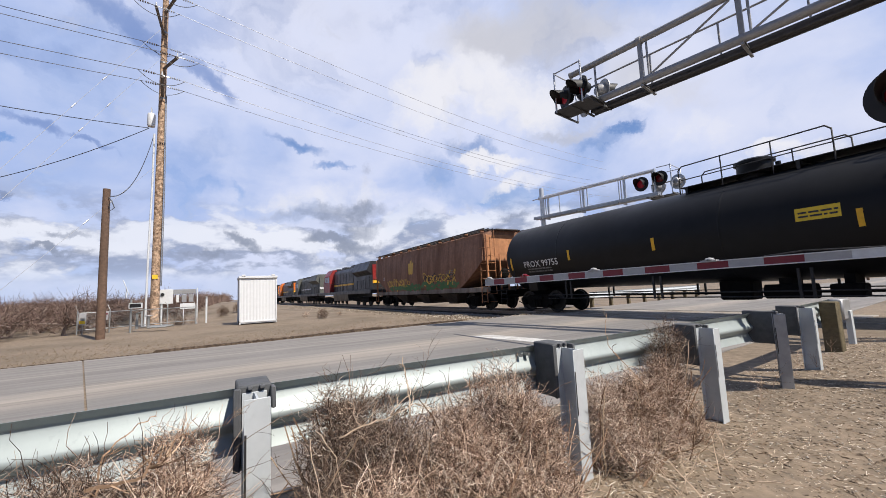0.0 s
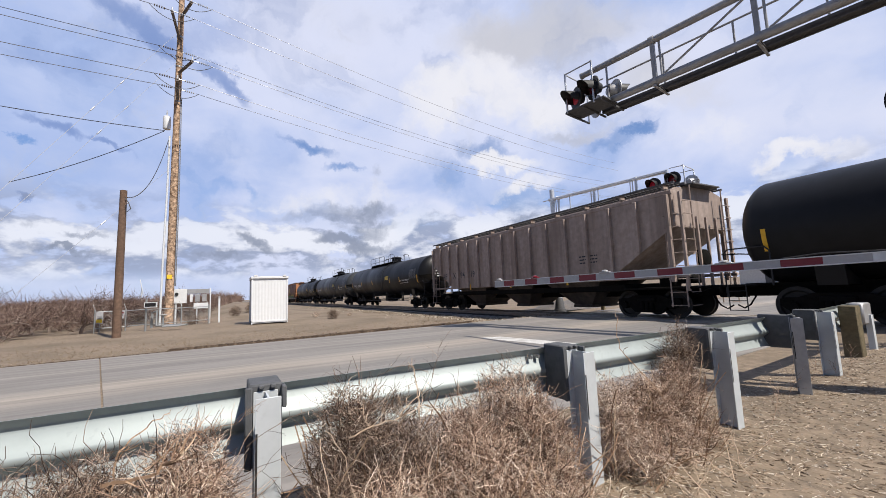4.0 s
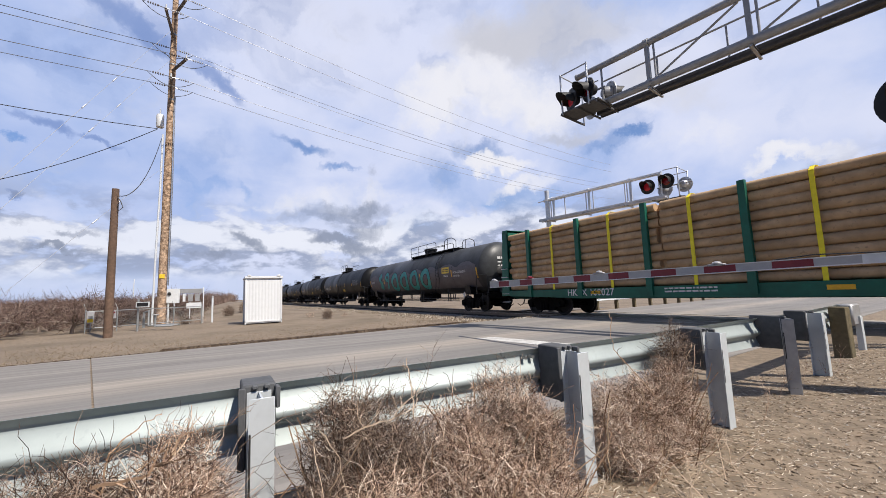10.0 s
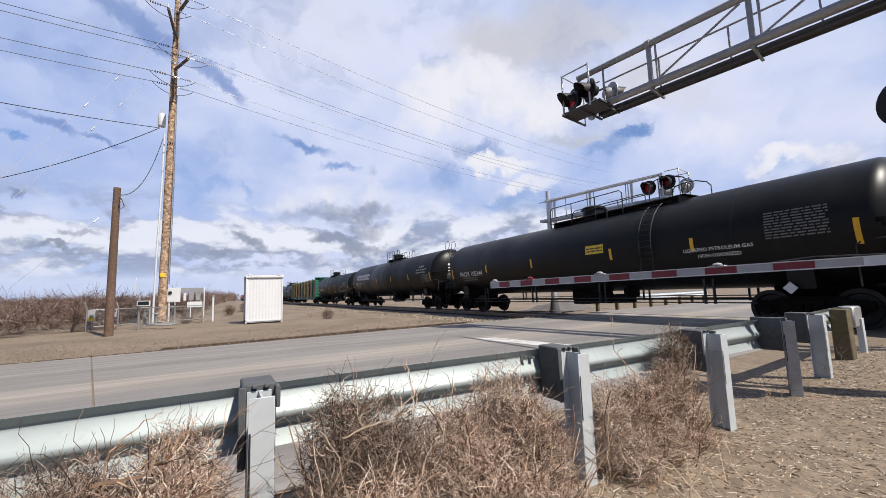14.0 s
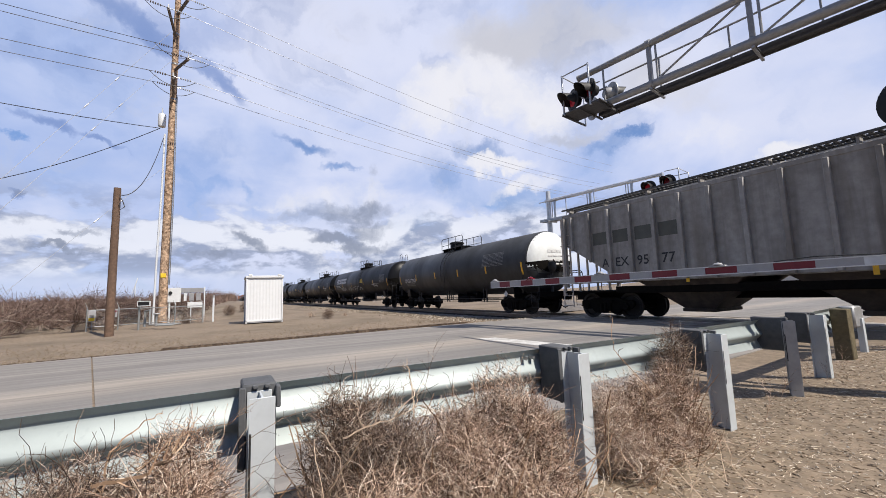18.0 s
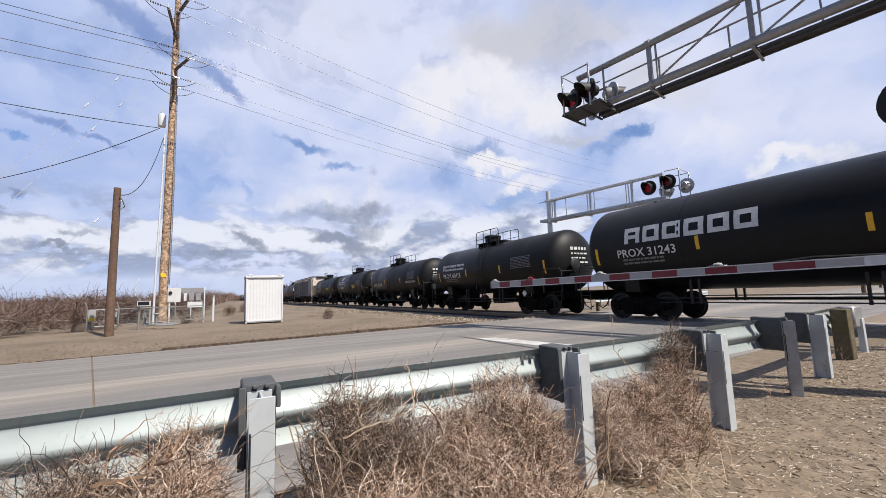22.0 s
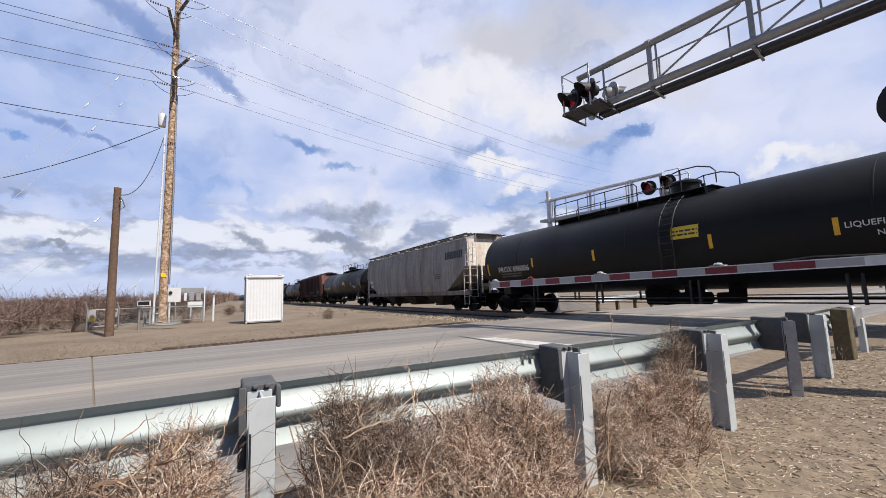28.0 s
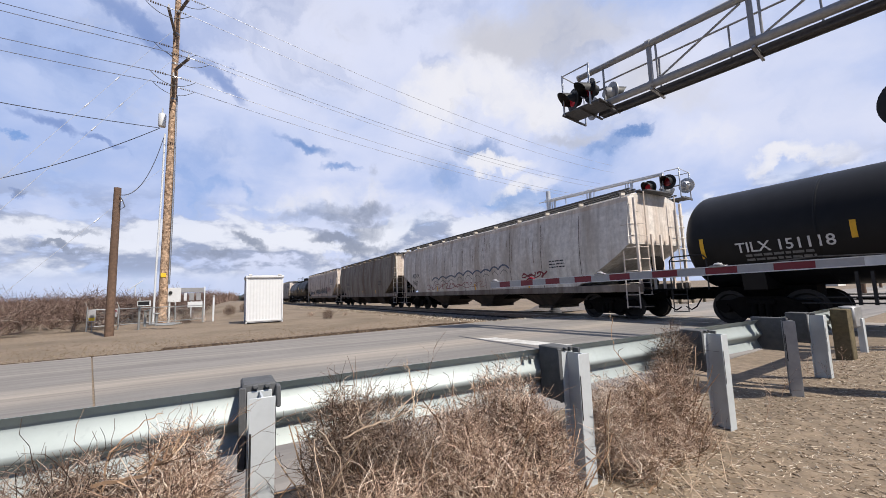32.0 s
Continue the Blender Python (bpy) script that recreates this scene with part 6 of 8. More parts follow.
    s.box(2.3, 2.9, -1.2, -0.7, 0.62, 0.95, 0.03)
    s.cyl((-half + 3, 0.2, 0.72), (half - 3, 0.2, 0.72), 0.03, n=6)
    s.box(1.2, 1.5, -0.9, -0.2, 0.8, 1.15, 0.02)
    s.box(2.5, 2.7, -0.9, -0.2, 0.8, 1.2, 0.02)
    part("outlet_valve", s, GEAR, car, "outlet valve, brake cylinder and pipes")
    for side in (-1, 1):
        add_truck(car, side * (length / 2 - 2.75))
    add_couplers(car, length)
    # platform on top
    pc, pl = plat if plat else ((0.0, 4.6) if kind == "lpg" else (-0.2, 2.3))
    top = cz + radius
    s = Shape()
    s.box(pc - pl / 2, pc + pl / 2, -0.72, 0.72, top + 0.05, top + 0.08, 0.006)
    for x in (pc - pl / 2 + 0.2, pc, pc + pl / 2 - 0.2):
        s.box(x - 0.04, x + 0.04, -0.70, 0.70, top - 0.12, top + 0.06, 0.0)
        for y in (-0.7, 0.7):
            s.box(x - 0.04, x + 0.04, y - 0.03, y + 0.03, top - 0.30, top + 0.06, 0.0)
    part("top_platform", s, RAIL_BLACK, car, "black grating platform on top", smooth=False)
    s = Shape()
    s.lathe([(top - 0.15, 0.46), (top + 0.40, 0.46), (top + 0.42, 0.52), (top + 0.50, 0.52), (top + 0.56, 0.40), (top + 0.62, 0.05)], 20, "z", (pc + pl * man, 0, 0))
    s.cyl((pc + pl * man + 0.55, 0.1, top), (pc + pl * man + 0.55, 0.1, top + 0.36), 0.07, n=8)
    part("manway", s, TANK_BLACK, car, "round black valve housing")
    rail_h = 0.95
    for y in (-0.74, 0.74):
        railing(car, pc - pl / 2, pc + pl * (0.12 if kind == "lpg" else 0.5), y, top - 0.15, rail_h * 0.98, RAIL_BLACK, posts=3)
        if kind == "lpg":
            s = Shape()
            s.tube([(pc + pl * 0.30, y, top + 0.1), (pc + pl * 0.30, y, top + 0.62), (pc + pl * 0.32, y, top + 0.74), (pc + pl * 0.36, y, top + 0.80), (pc + pl * 0.44, y, top + 0.78), (pc + pl * 0.50, y, top + 0.64), (pc + pl * 0.52, y, top + 0.48), (pc + pl * 0.52, y, top + 0.10)], 0.022, 6)
            s.cyl((pc + pl * 0.12, y, top + 0.35), (pc + pl * 0.30, y, top + 0.35), 0.018, n=6)
            s.cyl((pc + pl * 0.36, y, top + 0.1), (pc + pl * 0.36, y, top + 0.79), 0.02, n=6)
            part("grab_rail", s, RAIL_BLACK, car, "curved black grab rail")
    for y in (-1, 1):
        s = Shape()
        xl = pc + pl * 0.34 if kind == "lpg" else pc + 0.1
        for dx in (-0.22, 0.22):
            path = []
            for k in range(7):
                a = radians(62 - 78 * k / 6)
                path.append((xl + dx, y * (radius + 0.09) * math.cos(a), cz + (radius + 0.09) * math.sin(a)))
            path.append((xl + dx, y * (radius + 0.09), cz - 1.25))
            s.tube(path, 0.020, 5)
        for k in range(12):
            a = radians(60 - 7.0 * k)
            s.cyl((xl - 0.22, y * (radius + 0.09) * math.cos(a), cz + (radius + 0.09) * math.sin(a)), (xl + 0.22, y * (radius + 0.09) * math.cos(a), cz + (radius + 0.09) * math.sin(a)), 0.013, n=5)
        part("ladder", s, RAIL_BLACK, car, "black side ladder")
    if ladder:  # a curved ladder over the rear end
        s = Shape()
        for y in (-0.25, 0.25):
            path = [(half - 0.2, y, top + 0.02), (half - 0.1, y, top + 0.50), (half + 0.25, y, top + 0.55), (half + 0.42, y, top + 0.30)]
            for k in range(8):
                a = radians(75 - 80 * k / 7)
                path.append((half + (dome + 0.12) * math.cos(a) ** 0.8, y, cz + (radius + 0.06) * math.sin(a)))
            path.append((half + dome + 0.14, y, 1.1))
            s.tube(path, 0.02, 5)
        for k in range(9):
            a = radians(70 - 75 * k / 8)
            x, z = half + (dome + 0.12) * math.cos(a) ** 0.8, cz + (radius + 0.06) * math.sin(a)
            s.cyl((x, -0.25, z), (x, 0.25, z), 0.013, n=5)
        part("end_ladder", s, RAIL_BLACK, car, "curved ladder over the tank's end")

    # the near side's writing and reflectors
    def place(u, v, lift):
        a = v / radius
        return (u, -(radius + lift) * math.cos(a), cz + (radius + lift) * math.sin(a))

    side = Side(car, place)
    n = 6 if length > 16 else 4
    for i in range(n):
        u = -half + 0.22 + (2 * half - 0.44) * i / (n - 1)
        tall = 0.62 if i in (0, n - 1) else 0.42
        for what, pu, pv, *psize in panels:
            if what == "yellow" and pu - 0.15 < u < pu + psize[0] + 0.15:
                u = pu + psize[0] + 0.3
        side.panel(u - 0.055, u + 0.055, -0.62 if tall > 0.5 else -0.40, -0.62 + tall if tall > 0.5 else -0.40 + tall, YELLOW, "reflector")
    if number:
        nu = -half + (1.1 if length > 16 else 0.75)
        side.letter(number, nu, -0.52 if not big else -0.42, 0.40)
        side.bars(nu + 0.2, -0.66 if not big else -0.56, 1.5, 2, 0.13, 0.07, STENCIL, seed)
    if big:
        wide = 0.70 if length > 16 else 0.44
        for k in range(6):
            s = Shape()
            u0 = -half + (1.45 if length > 16 else 0.75) + k * wide
            for a0, a1, b0, b1 in ((0.0, 0.16, 0.0, 0.5), (0.62, 0.78, 0.0, 0.5), (0.16, 0.62, 0.36, 0.5)) + (((0.16, 0.62, 0.0, 0.13),) if k != 0 else ((0.16, 0.62, 0.14, 0.26),)):
                side.patch(s, u0 + a0 * wide, u0 + (a1 + 0.06) * wide, 0.05 + b0 * wide / 0.62, 0.05 + b1 * wide / 0.62)
            part("wordmark", s, LETTER, car, "blocky white shape of a wordmark", smooth=False)
        if big == "mark":
            s = Shape()
            for k in range(3):
                side.patch(s, -half + 1.7 + 0.12 * k, -half + 2.5 + 0.12 * k, 0.62 + 0.12 * k, 0.70 + 0.12 * k)
            part("emblem", s, LETTER, car, "small white striped emblem", smooth=False)
    for what, u, v, *size in panels:
        w, h = size[0], size[-1]
        if what == "yellow":
            side.panel(u, u + w, v, v + h, YELLOW_SIGN, "placard", "yellow printed panel")
            side.bars(u + 0.06, v + h * 0.55, w - 0.1, 2, h * 0.3, h * 0.14, LETTER_DARK, seed)
        elif what == "data":
            side.bars(u, v + h, w, int(h / 0.075), 0.075, 0.036, STENCIL, seed + 7, "data_panel")
        else:
            side.letter(what, u, v, h, LETTER)
    # hazard placard on its bracket
    for u in (half - 1.6,):
        s = Shape()
        s.prism([(u - 0.16, 1.05), (u, 0.89), (u + 0.16, 1.05), (u, 1.21)], -1.50, -1.48, "y")
        part("placard", s, LETTER, car, "white diamond placard", smooth=False)
    if rear_bars:
        s = Shape()
        rr = random.Random(seed + 20)
        for k in range(4):
            z = cz + 0.42 - 0.2 * k
            y = -0.55
            while y < 0.35:
                e = y + rr.uniform(0.1, 0.28)
                h = 0.14 if k == 0 else 0.07
                d = [half + bulge(math.hypot(q, z - cz) / radius) + 0.02 for q in (y, e)]
                s.add([(d[0], y, z), (d[1], e, z), (d[1], e, z + h), (d[0], y, z + h)], [(0, 1, 2, 3)])
                y = e + 0.06
        part("end_lettering", s, LETTER, car, "small white lettering on the end", smooth=False)
    return car, mid, side, half, cz, radius


def hopper_car(front, back, label, paint, curved=True, number=("", ""), ribs=0, dark_text=True, top=4.22, pockets=3, end_paint=None, seed=1, at=2.2, chord=None, board=True):
    """A covered hopper car: sloped ends, outlet pockets, roof hatches and running boards, ladders and gear."""
    mid, length = (front + back) / 2, back - front
    car = thing("hopper_car", label, "hopper car", (mid, TRACK_Y, 0), group="cars of the train")
    h = length / 2 - 0.80
    low = 1.22 if curved else 1.42
    cut = 3.05 if not curved else 2.75
    inset = 2.7

    def width(z):
        if not curved:
            return 1.55
        t = (z - low) / (top - low)
        return 1.46 + 0.16 * math.sin(math.pi * min(1, max(0, t * 0.95 + 0.05)))

    def floor_z(x):
        d = h - abs(x)
        if d >= inset:
            return low
        t = d / inset
        return cut - (cut - low) * (t if not curved else t ** 0.85)

    xs_ = sorted({-h, -h + 0.5, -h + 1.0, -h + 1.6, -h + 2.2, -h + inset, *[(-h + inset) + (2 * h - 2 * inset) * i / 8 for i in range(9)], h - inset, h - 2.2, h - 1.6, h - 1.0, h - 0.5, h})
    k = 7
    v, f = [], []
    for x in xs_:
        z0 = floor_z(x)
        pts = []
        for i in range(k + 1):
            z = z0 + (top - z0) * i / k
            pts.append((-width(z), z))
        pts += [(-width(top) + 0.10, top + 0.06), (-0.7, top + 0.26), (-0.35, top + 0.30)]
        pts = pts + [(-y, z) for y, z in pts[::-1]]
        v += [(x, y, z) for y, z in pts]
    n = 2 * (k + 4)
    for i in range(len(xs_) - 1):
        f += [(i * n + j, (i + 1) * n + j, (i + 1) * n + (j + 1) % n, i * n + (j + 1) % n) for j in range(n)]
    f += [tuple(range(n)), tuple(range((len(xs_) - 1) * n, len(xs_) * n))[::-1]]
    s = Shape()
    s.add(v, f)
    part("body", s, paint, car, "sheet-steel hopper body")
    # top chord and side sill
    for side in (-1, 1):
        s = Shape()
        yt = side * (width(top) + 0.02)
        s.box(-h - 0.02, h + 0.02, min(yt, yt - side * 0.10), max(yt, yt - side * 0.10), top - (0.27 if curved else 0.10), top + 0.05, 0.015)
        part("top_chord", s, chord or paint, car)
        s = Shape()
        ys = side * 1.50
        s.box(-length / 2 + 0.5, length / 2 - 0.5, min(ys, ys - side * 0.12), max(ys, ys - side * 0.12), low - (0.20 if curved else 0.03), low + 0.08, 0.015)
        part("side_sill", s, HOPPER_SILL if curved else paint, car)
    for i in range(ribs):
        x = -h + 0.12 + (2 * h - 0.24) * i / (ribs - 1)
        if ribs == 19 and 0 < i < ribs - 1:
            x = -5.88 - 0.89 * 3 + 0.89 * (i - 1)
        for side in (-1, 1):
            s = Shape()
            z0 = floor_z(x) if h - abs(x) > 0.4 else 1.25
            y0 = side * 1.55
            s.box(x - 0.06, x + 0.06, min(y0, y0 + side * 0.14), max(y0, y0 + side * 0.14), z0, top - 0.1, 0.012)
            part("rib", s, paint, car)
    # pockets
    px = [(-h + inset) + (2 * h - 2 * inset) * (i + 0.5) / pockets for i in range(pockets)]
    w = (2 * h - 2 * inset) / pockets / 2
    for x in px:
        s = Shape()
        a, b = (x - w * 0.78, x + w * 0.78), (x - 0.42, x + 0.42)
        s.add([(a[0], -1.45, low), (a[1], -1.45, low), (a[1], 1.45, low), (a[0], 1.45, low), (b[0], -0.75, 0.42), (b[1], -0.75, 0.42), (b[1], 0.75, 0.42), (b[0], 0.75, 0.42)],
              [(3, 2, 1, 0), (4, 5, 6, 7), (0, 1, 5, 4), (1, 2, 6, 5), (2, 3, 7, 6), (3, 0, 4, 7)])
        s.box(x - 0.5, x + 0.5, -0.85, 0.85, 0.34, 0.46, 0.02)
        part("outlet_pocket", s, HOPPER_GRIME, car, "sloped outlet pocket")
    s = Shape()
    s.box(-length / 2 + 0.45, length / 2 - 0.45, -0.30, 0.30, 0.76, 1.10, 0.02)
    # added dark box: stands for the shade in the gaps between pockets
    s.box(-h + inset * 0.8, h - inset * 0.8, -1.30, 1.30, 0.98, 1.24, 0.02)
    for side in (-1, 1):
        xe = side * (length / 2 - 0.5)
        s.box(min(xe, xe - side * 2.4), max(xe, xe - side * 2.4), -1.45, 1.45, 1.02, 1.09, 0.01)
    part("underframe", s, GEAR, car)
    # roof
    wm = GALV_DARK
    for side in (-1, 1) if board else ():
        s = Shape()
        for y0, y1 in ((0.80, 0.86), (1.10, 1.14), (1.42, 1.48)):
            s.box(-h - 0.10, h + 0.10, min(side * y0, side * y1), max(side * y0, side * y1), top + 0.27, top + 0.33)
        m = int(2 * h / 0.15)
        for i in range(m):
            x = -h + 2 * h * i / m
            s.box(x, x + 0.075, min(side * 0.80, side * 1.50), max(side * 0.80, side * 1.47), top + 0.29, top + 0.315)
        part("running_board", s, wm, car, "dark grating walkway on the roof", smooth=False)
        s = Shape()
        s.box(-0.03, 0.03, min(side * 1.2, side * 1.45), max(side * 1.2, side * 1.5), top + 0.0, top + 0.30, 0.004)
        me = s.mesh("bracket", paint)
        for i in range(11):
            part("bracket", me, None, car, at=(-h + 0.3 + (2 * h - 0.6) * i / 10, 0, 0))
    for i in range(5):
        s = Shape()
        a = -h + 0.5 + (2 * h - 1.0) * i / 5
        b = a + (2 * h - 1.0) / 5 - 0.12
        s.prism([(-0.42, top + 0.28), (-0.36, top + 0.44), (0.36, top + 0.44), (0.42, top + 0.28)], a, b, "x")
        part("hatch_cover", s, paint, car, "long roof hatch cover")
    # ends
    for side in (-1, 1):
        xe = side * (length / 2 - 0.55)
        for y in (-1.42, 1.42):
            s = Shape()
            s.box(min(xe, xe - side * 0.09), max(xe, xe - side * 0.09), y - 0.05, y + 0.05, 0.95, top - 0.05, 0.01)
            part("corner_post", s, end_paint or paint, car)
        for y in (-0.55, 0.0, 0.6):
            s = Shape()
            s.box(min(xe - side * 0.02, xe - side * 0.10), max(xe - side * 0.02, xe - side * 0.10), y - 0.04, y + 0.04, 1.05, cut + 0.35, 0.01)
            part("end_post", s, end_paint or paint, car)
        for y in (-1.44, 1.44):
            s = Shape()
            for i in range(9):
                z = 0.5 + i * 0.42
                s.tube([(xe + side * 0.02, y * 0.98, z), (xe + side * 0.06, y * 0.98, z), (xe + side * 0.06, y * 0.66, z), (xe + side * 0.02, y * 0.66, z)], 0.014, 5)
            s.cyl((xe + side * 0.03, y * 0.66, 0.9), (xe + side * 0.03, y * 0.66, top + 0.2), 0.022, n=6)
            part("end_ladder", s, end_paint or paint, car, "end ladder")
        for y in (-1.53, 1.53):
            s = Shape()
            for i in range(8):
                z = 0.5 + i * 0.42
                s.tube([(xe - side * 0.05, y, z), (xe - side * 0.05, y * 1.04, z), (xe - side * 0.55, y * 1.04, z), (xe - side * 0.55, y, z)], 0.014, 5)
            s.cyl((xe - side * 0.55, y, 0.45), (xe - side * 0.55, y, min(3.6, top)), 0.022, n=6)
            s.cyl((xe - side * 0.05, y, 0.45), (xe - side * 0.05, y, 1.2), 0.022, n=6)
            part("side_ladder", s, end_paint or paint, car, "side ladder at the end")
        s = Shape()
        s.box(min(xe - side * 0.35, xe + side * 0.1), max(xe - side * 0.35, xe + side * 0.1), -0.8, 0.8, top + 0.24, top + 0.29, 0.006)
        part("end_step", s, wm, car, smooth=False)
        # an end_paint lighter than the sides puts sun on the ends into colour
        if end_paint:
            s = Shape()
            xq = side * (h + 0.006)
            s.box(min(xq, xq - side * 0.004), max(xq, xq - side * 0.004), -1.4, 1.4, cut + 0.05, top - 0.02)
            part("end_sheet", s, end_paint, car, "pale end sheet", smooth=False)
    s = Shape()
    xe = length / 2 - 0.7
    s.lathe([(xe + 0.10, 0.20), (xe + 0.13, 0.26), (xe + 0.16, 0.20)], 16, "x", (0, -0.25, 2.0))
    s.box(xe - 0.1, xe + 0.1, -0.45, -0.1, 1.7, 2.3, 0.03)
    s.cyl((xe - 0.6, 0.5, 1.35), (xe - 0.6, -0.6, 1.35), 0.17, n=12)
    s.box(xe - 1.2, xe - 0.7, -0.9, -0.4, 1.1, 1.5, 0.03)
    part("brake_gear", s, GEAR, car, "hand brake, cylinder and air reservoir")
    for side in (-1, 1):
        add_truck(car, side * (length / 2 - 2.3))
    add_couplers(car, length)

    def place(u, v, lift):
        z = 2.6 + v
        return (u, -(width(z) + lift), z)

    side = Side(car, place)
    if curved:
        for i in range(1, 9):
            u = -h + 2 * h * i / 9
            side.panel(u - 0.012, u + 0.012, floor_z(u) - 2.6 + 0.05, top - 2.6 - 0.27, HOPPER_GRIME, "weld_seam", "dark grimy weld seam", 0.004)
    ink = LETTER_DARK if dark_text else LETTER
    if number[0]:
        side.letter(number[0], -h + at, -0.25, 0.46, ink)
    if number[1]:
        side.letter(number[1], -h + at, -0.78, 0.46, ink)
    side.bars(h - 4.0, -0.2, 0.9, 3, 0.13, 0.05, ink if dark_text else STENCIL, seed)
    for i in range(5):
        u = -h + 0.9 + (2 * h - 1.8) * i / 4
        if floor_z(u) < 1.6:
            side.panel(u - 0.05, u + 0.05, -1.30, -0.95, YELLOW, "reflector")
    return car, mid, side, h, top

def rusted(name, base, rust, amount, rough=0.75):
    """Faded paint with long streaks of grime and rust run down from the roof, and blotches."""
    m = material(name, base, rough, 0, 0.20, 5.0, 1.7, 0.06, rust, min(1.0, amount + 0.15), True)
    n, l = m.node_tree.nodes, m.node_tree.links
    b = n["Principled BSDF"]
    old = b.inputs["Base Color"].links[0].from_socket
    co = n.new("ShaderNodeTexCoord").outputs["Object"]
    for scale, stretch, lo, hi, share, shade in ((0.55, 0.8, 0.48, 0.72, 0.55, 0.55), (4.5, 0.06, 0.52, 0.75, 0.6, 0.45)):
        mp = n.new("ShaderNodeMapping")
        mp.inputs["Scale"].default_value = (1.0, 1.0, stretch)
        l.new(co, mp.inputs[0])
        t = n.new("ShaderNodeTexNoise")
        t.inputs["Scale"].default_value, t.inputs["Detail"].default_value = scale, 7
        l.new(mp.outputs[0], t.inputs["Vector"])
        r = n.new("ShaderNodeMapRange")
        r.inputs[1].default_value, r.inputs[2].default_value, r.inputs[4].default_value = lo, hi, share
        l.new(t.outputs[0], r.inputs[0])
        x = n.new("ShaderNodeMix")
        x.data_type = "RGBA"
        l.new(r.outputs[0], x.inputs[0])
        l.new(old, x.inputs[6])
        x.inputs[7].default_value = (*[(a * 0.4 + c * 0.6) * shade * 1.3 for a, c in zip(base, rust)], 1)
        old = x.outputs[2]
    l.new(old, b.inputs["Base Color"])
    return m


# grime, and the pockets' shade under the body darkened into the same colour
HOPPER_GRIME = material("grimy_outlet_steel", (0.060, 0.044, 0.033), 0.9, 0, 0.35, 5.0, 1.2, 0.1, (0.025, 0.02, 0.017), 0.7)


HOPPER_SILL = rusted("brown_grimed_sill_paint", (0.22, 0.19, 0.165), (0.12, 0.085, 0.06), 0.7)
HOPPER_GREY = rusted("grey_hopper_paint", (0.31, 0.30, 0.29), (0.17, 0.15, 0.13), 0.55)
HOPPER_PALE = rusted("pale_grey_hopper_paint", (0.66, 0.63, 0.59), (0.36, 0.29, 0.22), 0.5)
HOPPER_DIRTY = rusted("dirty_cream_hopper_paint", (0.56, 0.485, 0.42), (0.28, 0.21, 0.165), 0.6)
HOPPER_SOOT = rusted("sooty_brown_grey_paint", (0.225, 0.20, 0.165), (0.13, 0.085, 0.058), 0.75)
HOPPER_MAROON = rusted("maroon_hopper_paint", (0.052, 0.019, 0.018), (0.032, 0.015, 0.014), 0.6)
# lighter copy of the maroon: sun on the ends is in the colour
HOPPER_MAROON_LIT = rusted("faded_maroon_paint", (0.20, 0.085, 0.068), (0.17, 0.07, 0.055), 0.6)
HOPPER_RUST = rusted("rust_brown_paint", (0.25, 0.125, 0.075), (0.12, 0.055, 0.03), 0.6)
HOPPER_TAN = rusted("tan_brown_hopper_paint", (0.34, 0.27, 0.235), (0.22, 0.165, 0.135), 0.6)
# end colours carry the sunlight on the ends; chords share the pale one
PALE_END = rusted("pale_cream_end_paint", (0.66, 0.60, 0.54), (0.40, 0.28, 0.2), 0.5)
ORANGE_END_LIT = rusted("orange_end_paint", (0.44, 0.20, 0.09), (0.22, 0.09, 0.045), 0.5)
WHITE_COAT = material("white_coating", (0.62, 0.64, 0.64), 0.5, 0, 0.06, 5.0, 1.0, 0.02)
TEAL = material("teal_spray_paint", (0.02, 0.27, 0.25), 0.55, 0, 0.12, 5.0, 1.5, 0.0)
MAUVE = material("mauve_grey_spray_paint", (0.105, 0.092, 0.098), 0.6, 0, 0.12, 3.0, 1.0, 0.0)
BLACK_SPRAY = material("black_spray_paint", (0.012, 0.012, 0.013), 0.6, 0, 0.15, 9.0, 1.0, 0.0)
WHITE_SPRAY = material("white_spray_paint", (0.45, 0.45, 0.45), 0.6, 0, 0.15, 9.0, 1.0, 0.0)
BLUE_SPRAY = material("blue_grey_spray_paint", (0.10, 0.12, 0.17), 0.6, 0, 0.15, 9.0, 1.0, 0.0)
RED_SPRAY = material("dark_red_spray_paint", (0.20, 0.03, 0.04), 0.6, 0, 0.15, 9.0, 1.0, 0.0)
GOLD_SPRAY = material("gold_paint", (0.62, 0.38, 0.05), 0.6, 0, 0.15, 9.0, 1.0, 0.0)
GREEN_SPRAY = material("green_spray_paint", (0.05, 0.15, 0.05), 0.6, 0, 0.15, 9.0, 1.0, 0.0)
RUST_STREAK = material("rust_streak", (0.19, 0.135, 0.09), 0.8, 0, 0.3, 9.0, 2.0, 0.0)
LOG_WOOD = material("peeled_log_wood", (0.52, 0.35, 0.20), 0.85, 0, 0.25, 3.0, 1.2, 0.3, (0.32, 0.19, 0.10), 0.6, spots=0.55, per_piece=0.45)
GREEN_CAR = material("green_car_paint", (0.0, 0.105, 0.065), 0.5, 0, 0.15, 5.0, 1.0, 0.04, (0.01, 0.06, 0.04), 0.5)
STRAP = material("yellow_strap", (0.80, 0.66, 0.02), 0.6, 0, 0.08, 9.0, 2.0, 0.0)
LOCO_RED = material("red_loco_paint", (0.24, 0.018, 0.016), 0.45, 0, 0.15, 4.0, 1.0, 0.03, (0.2, 0.02, 0.02), 0.4)
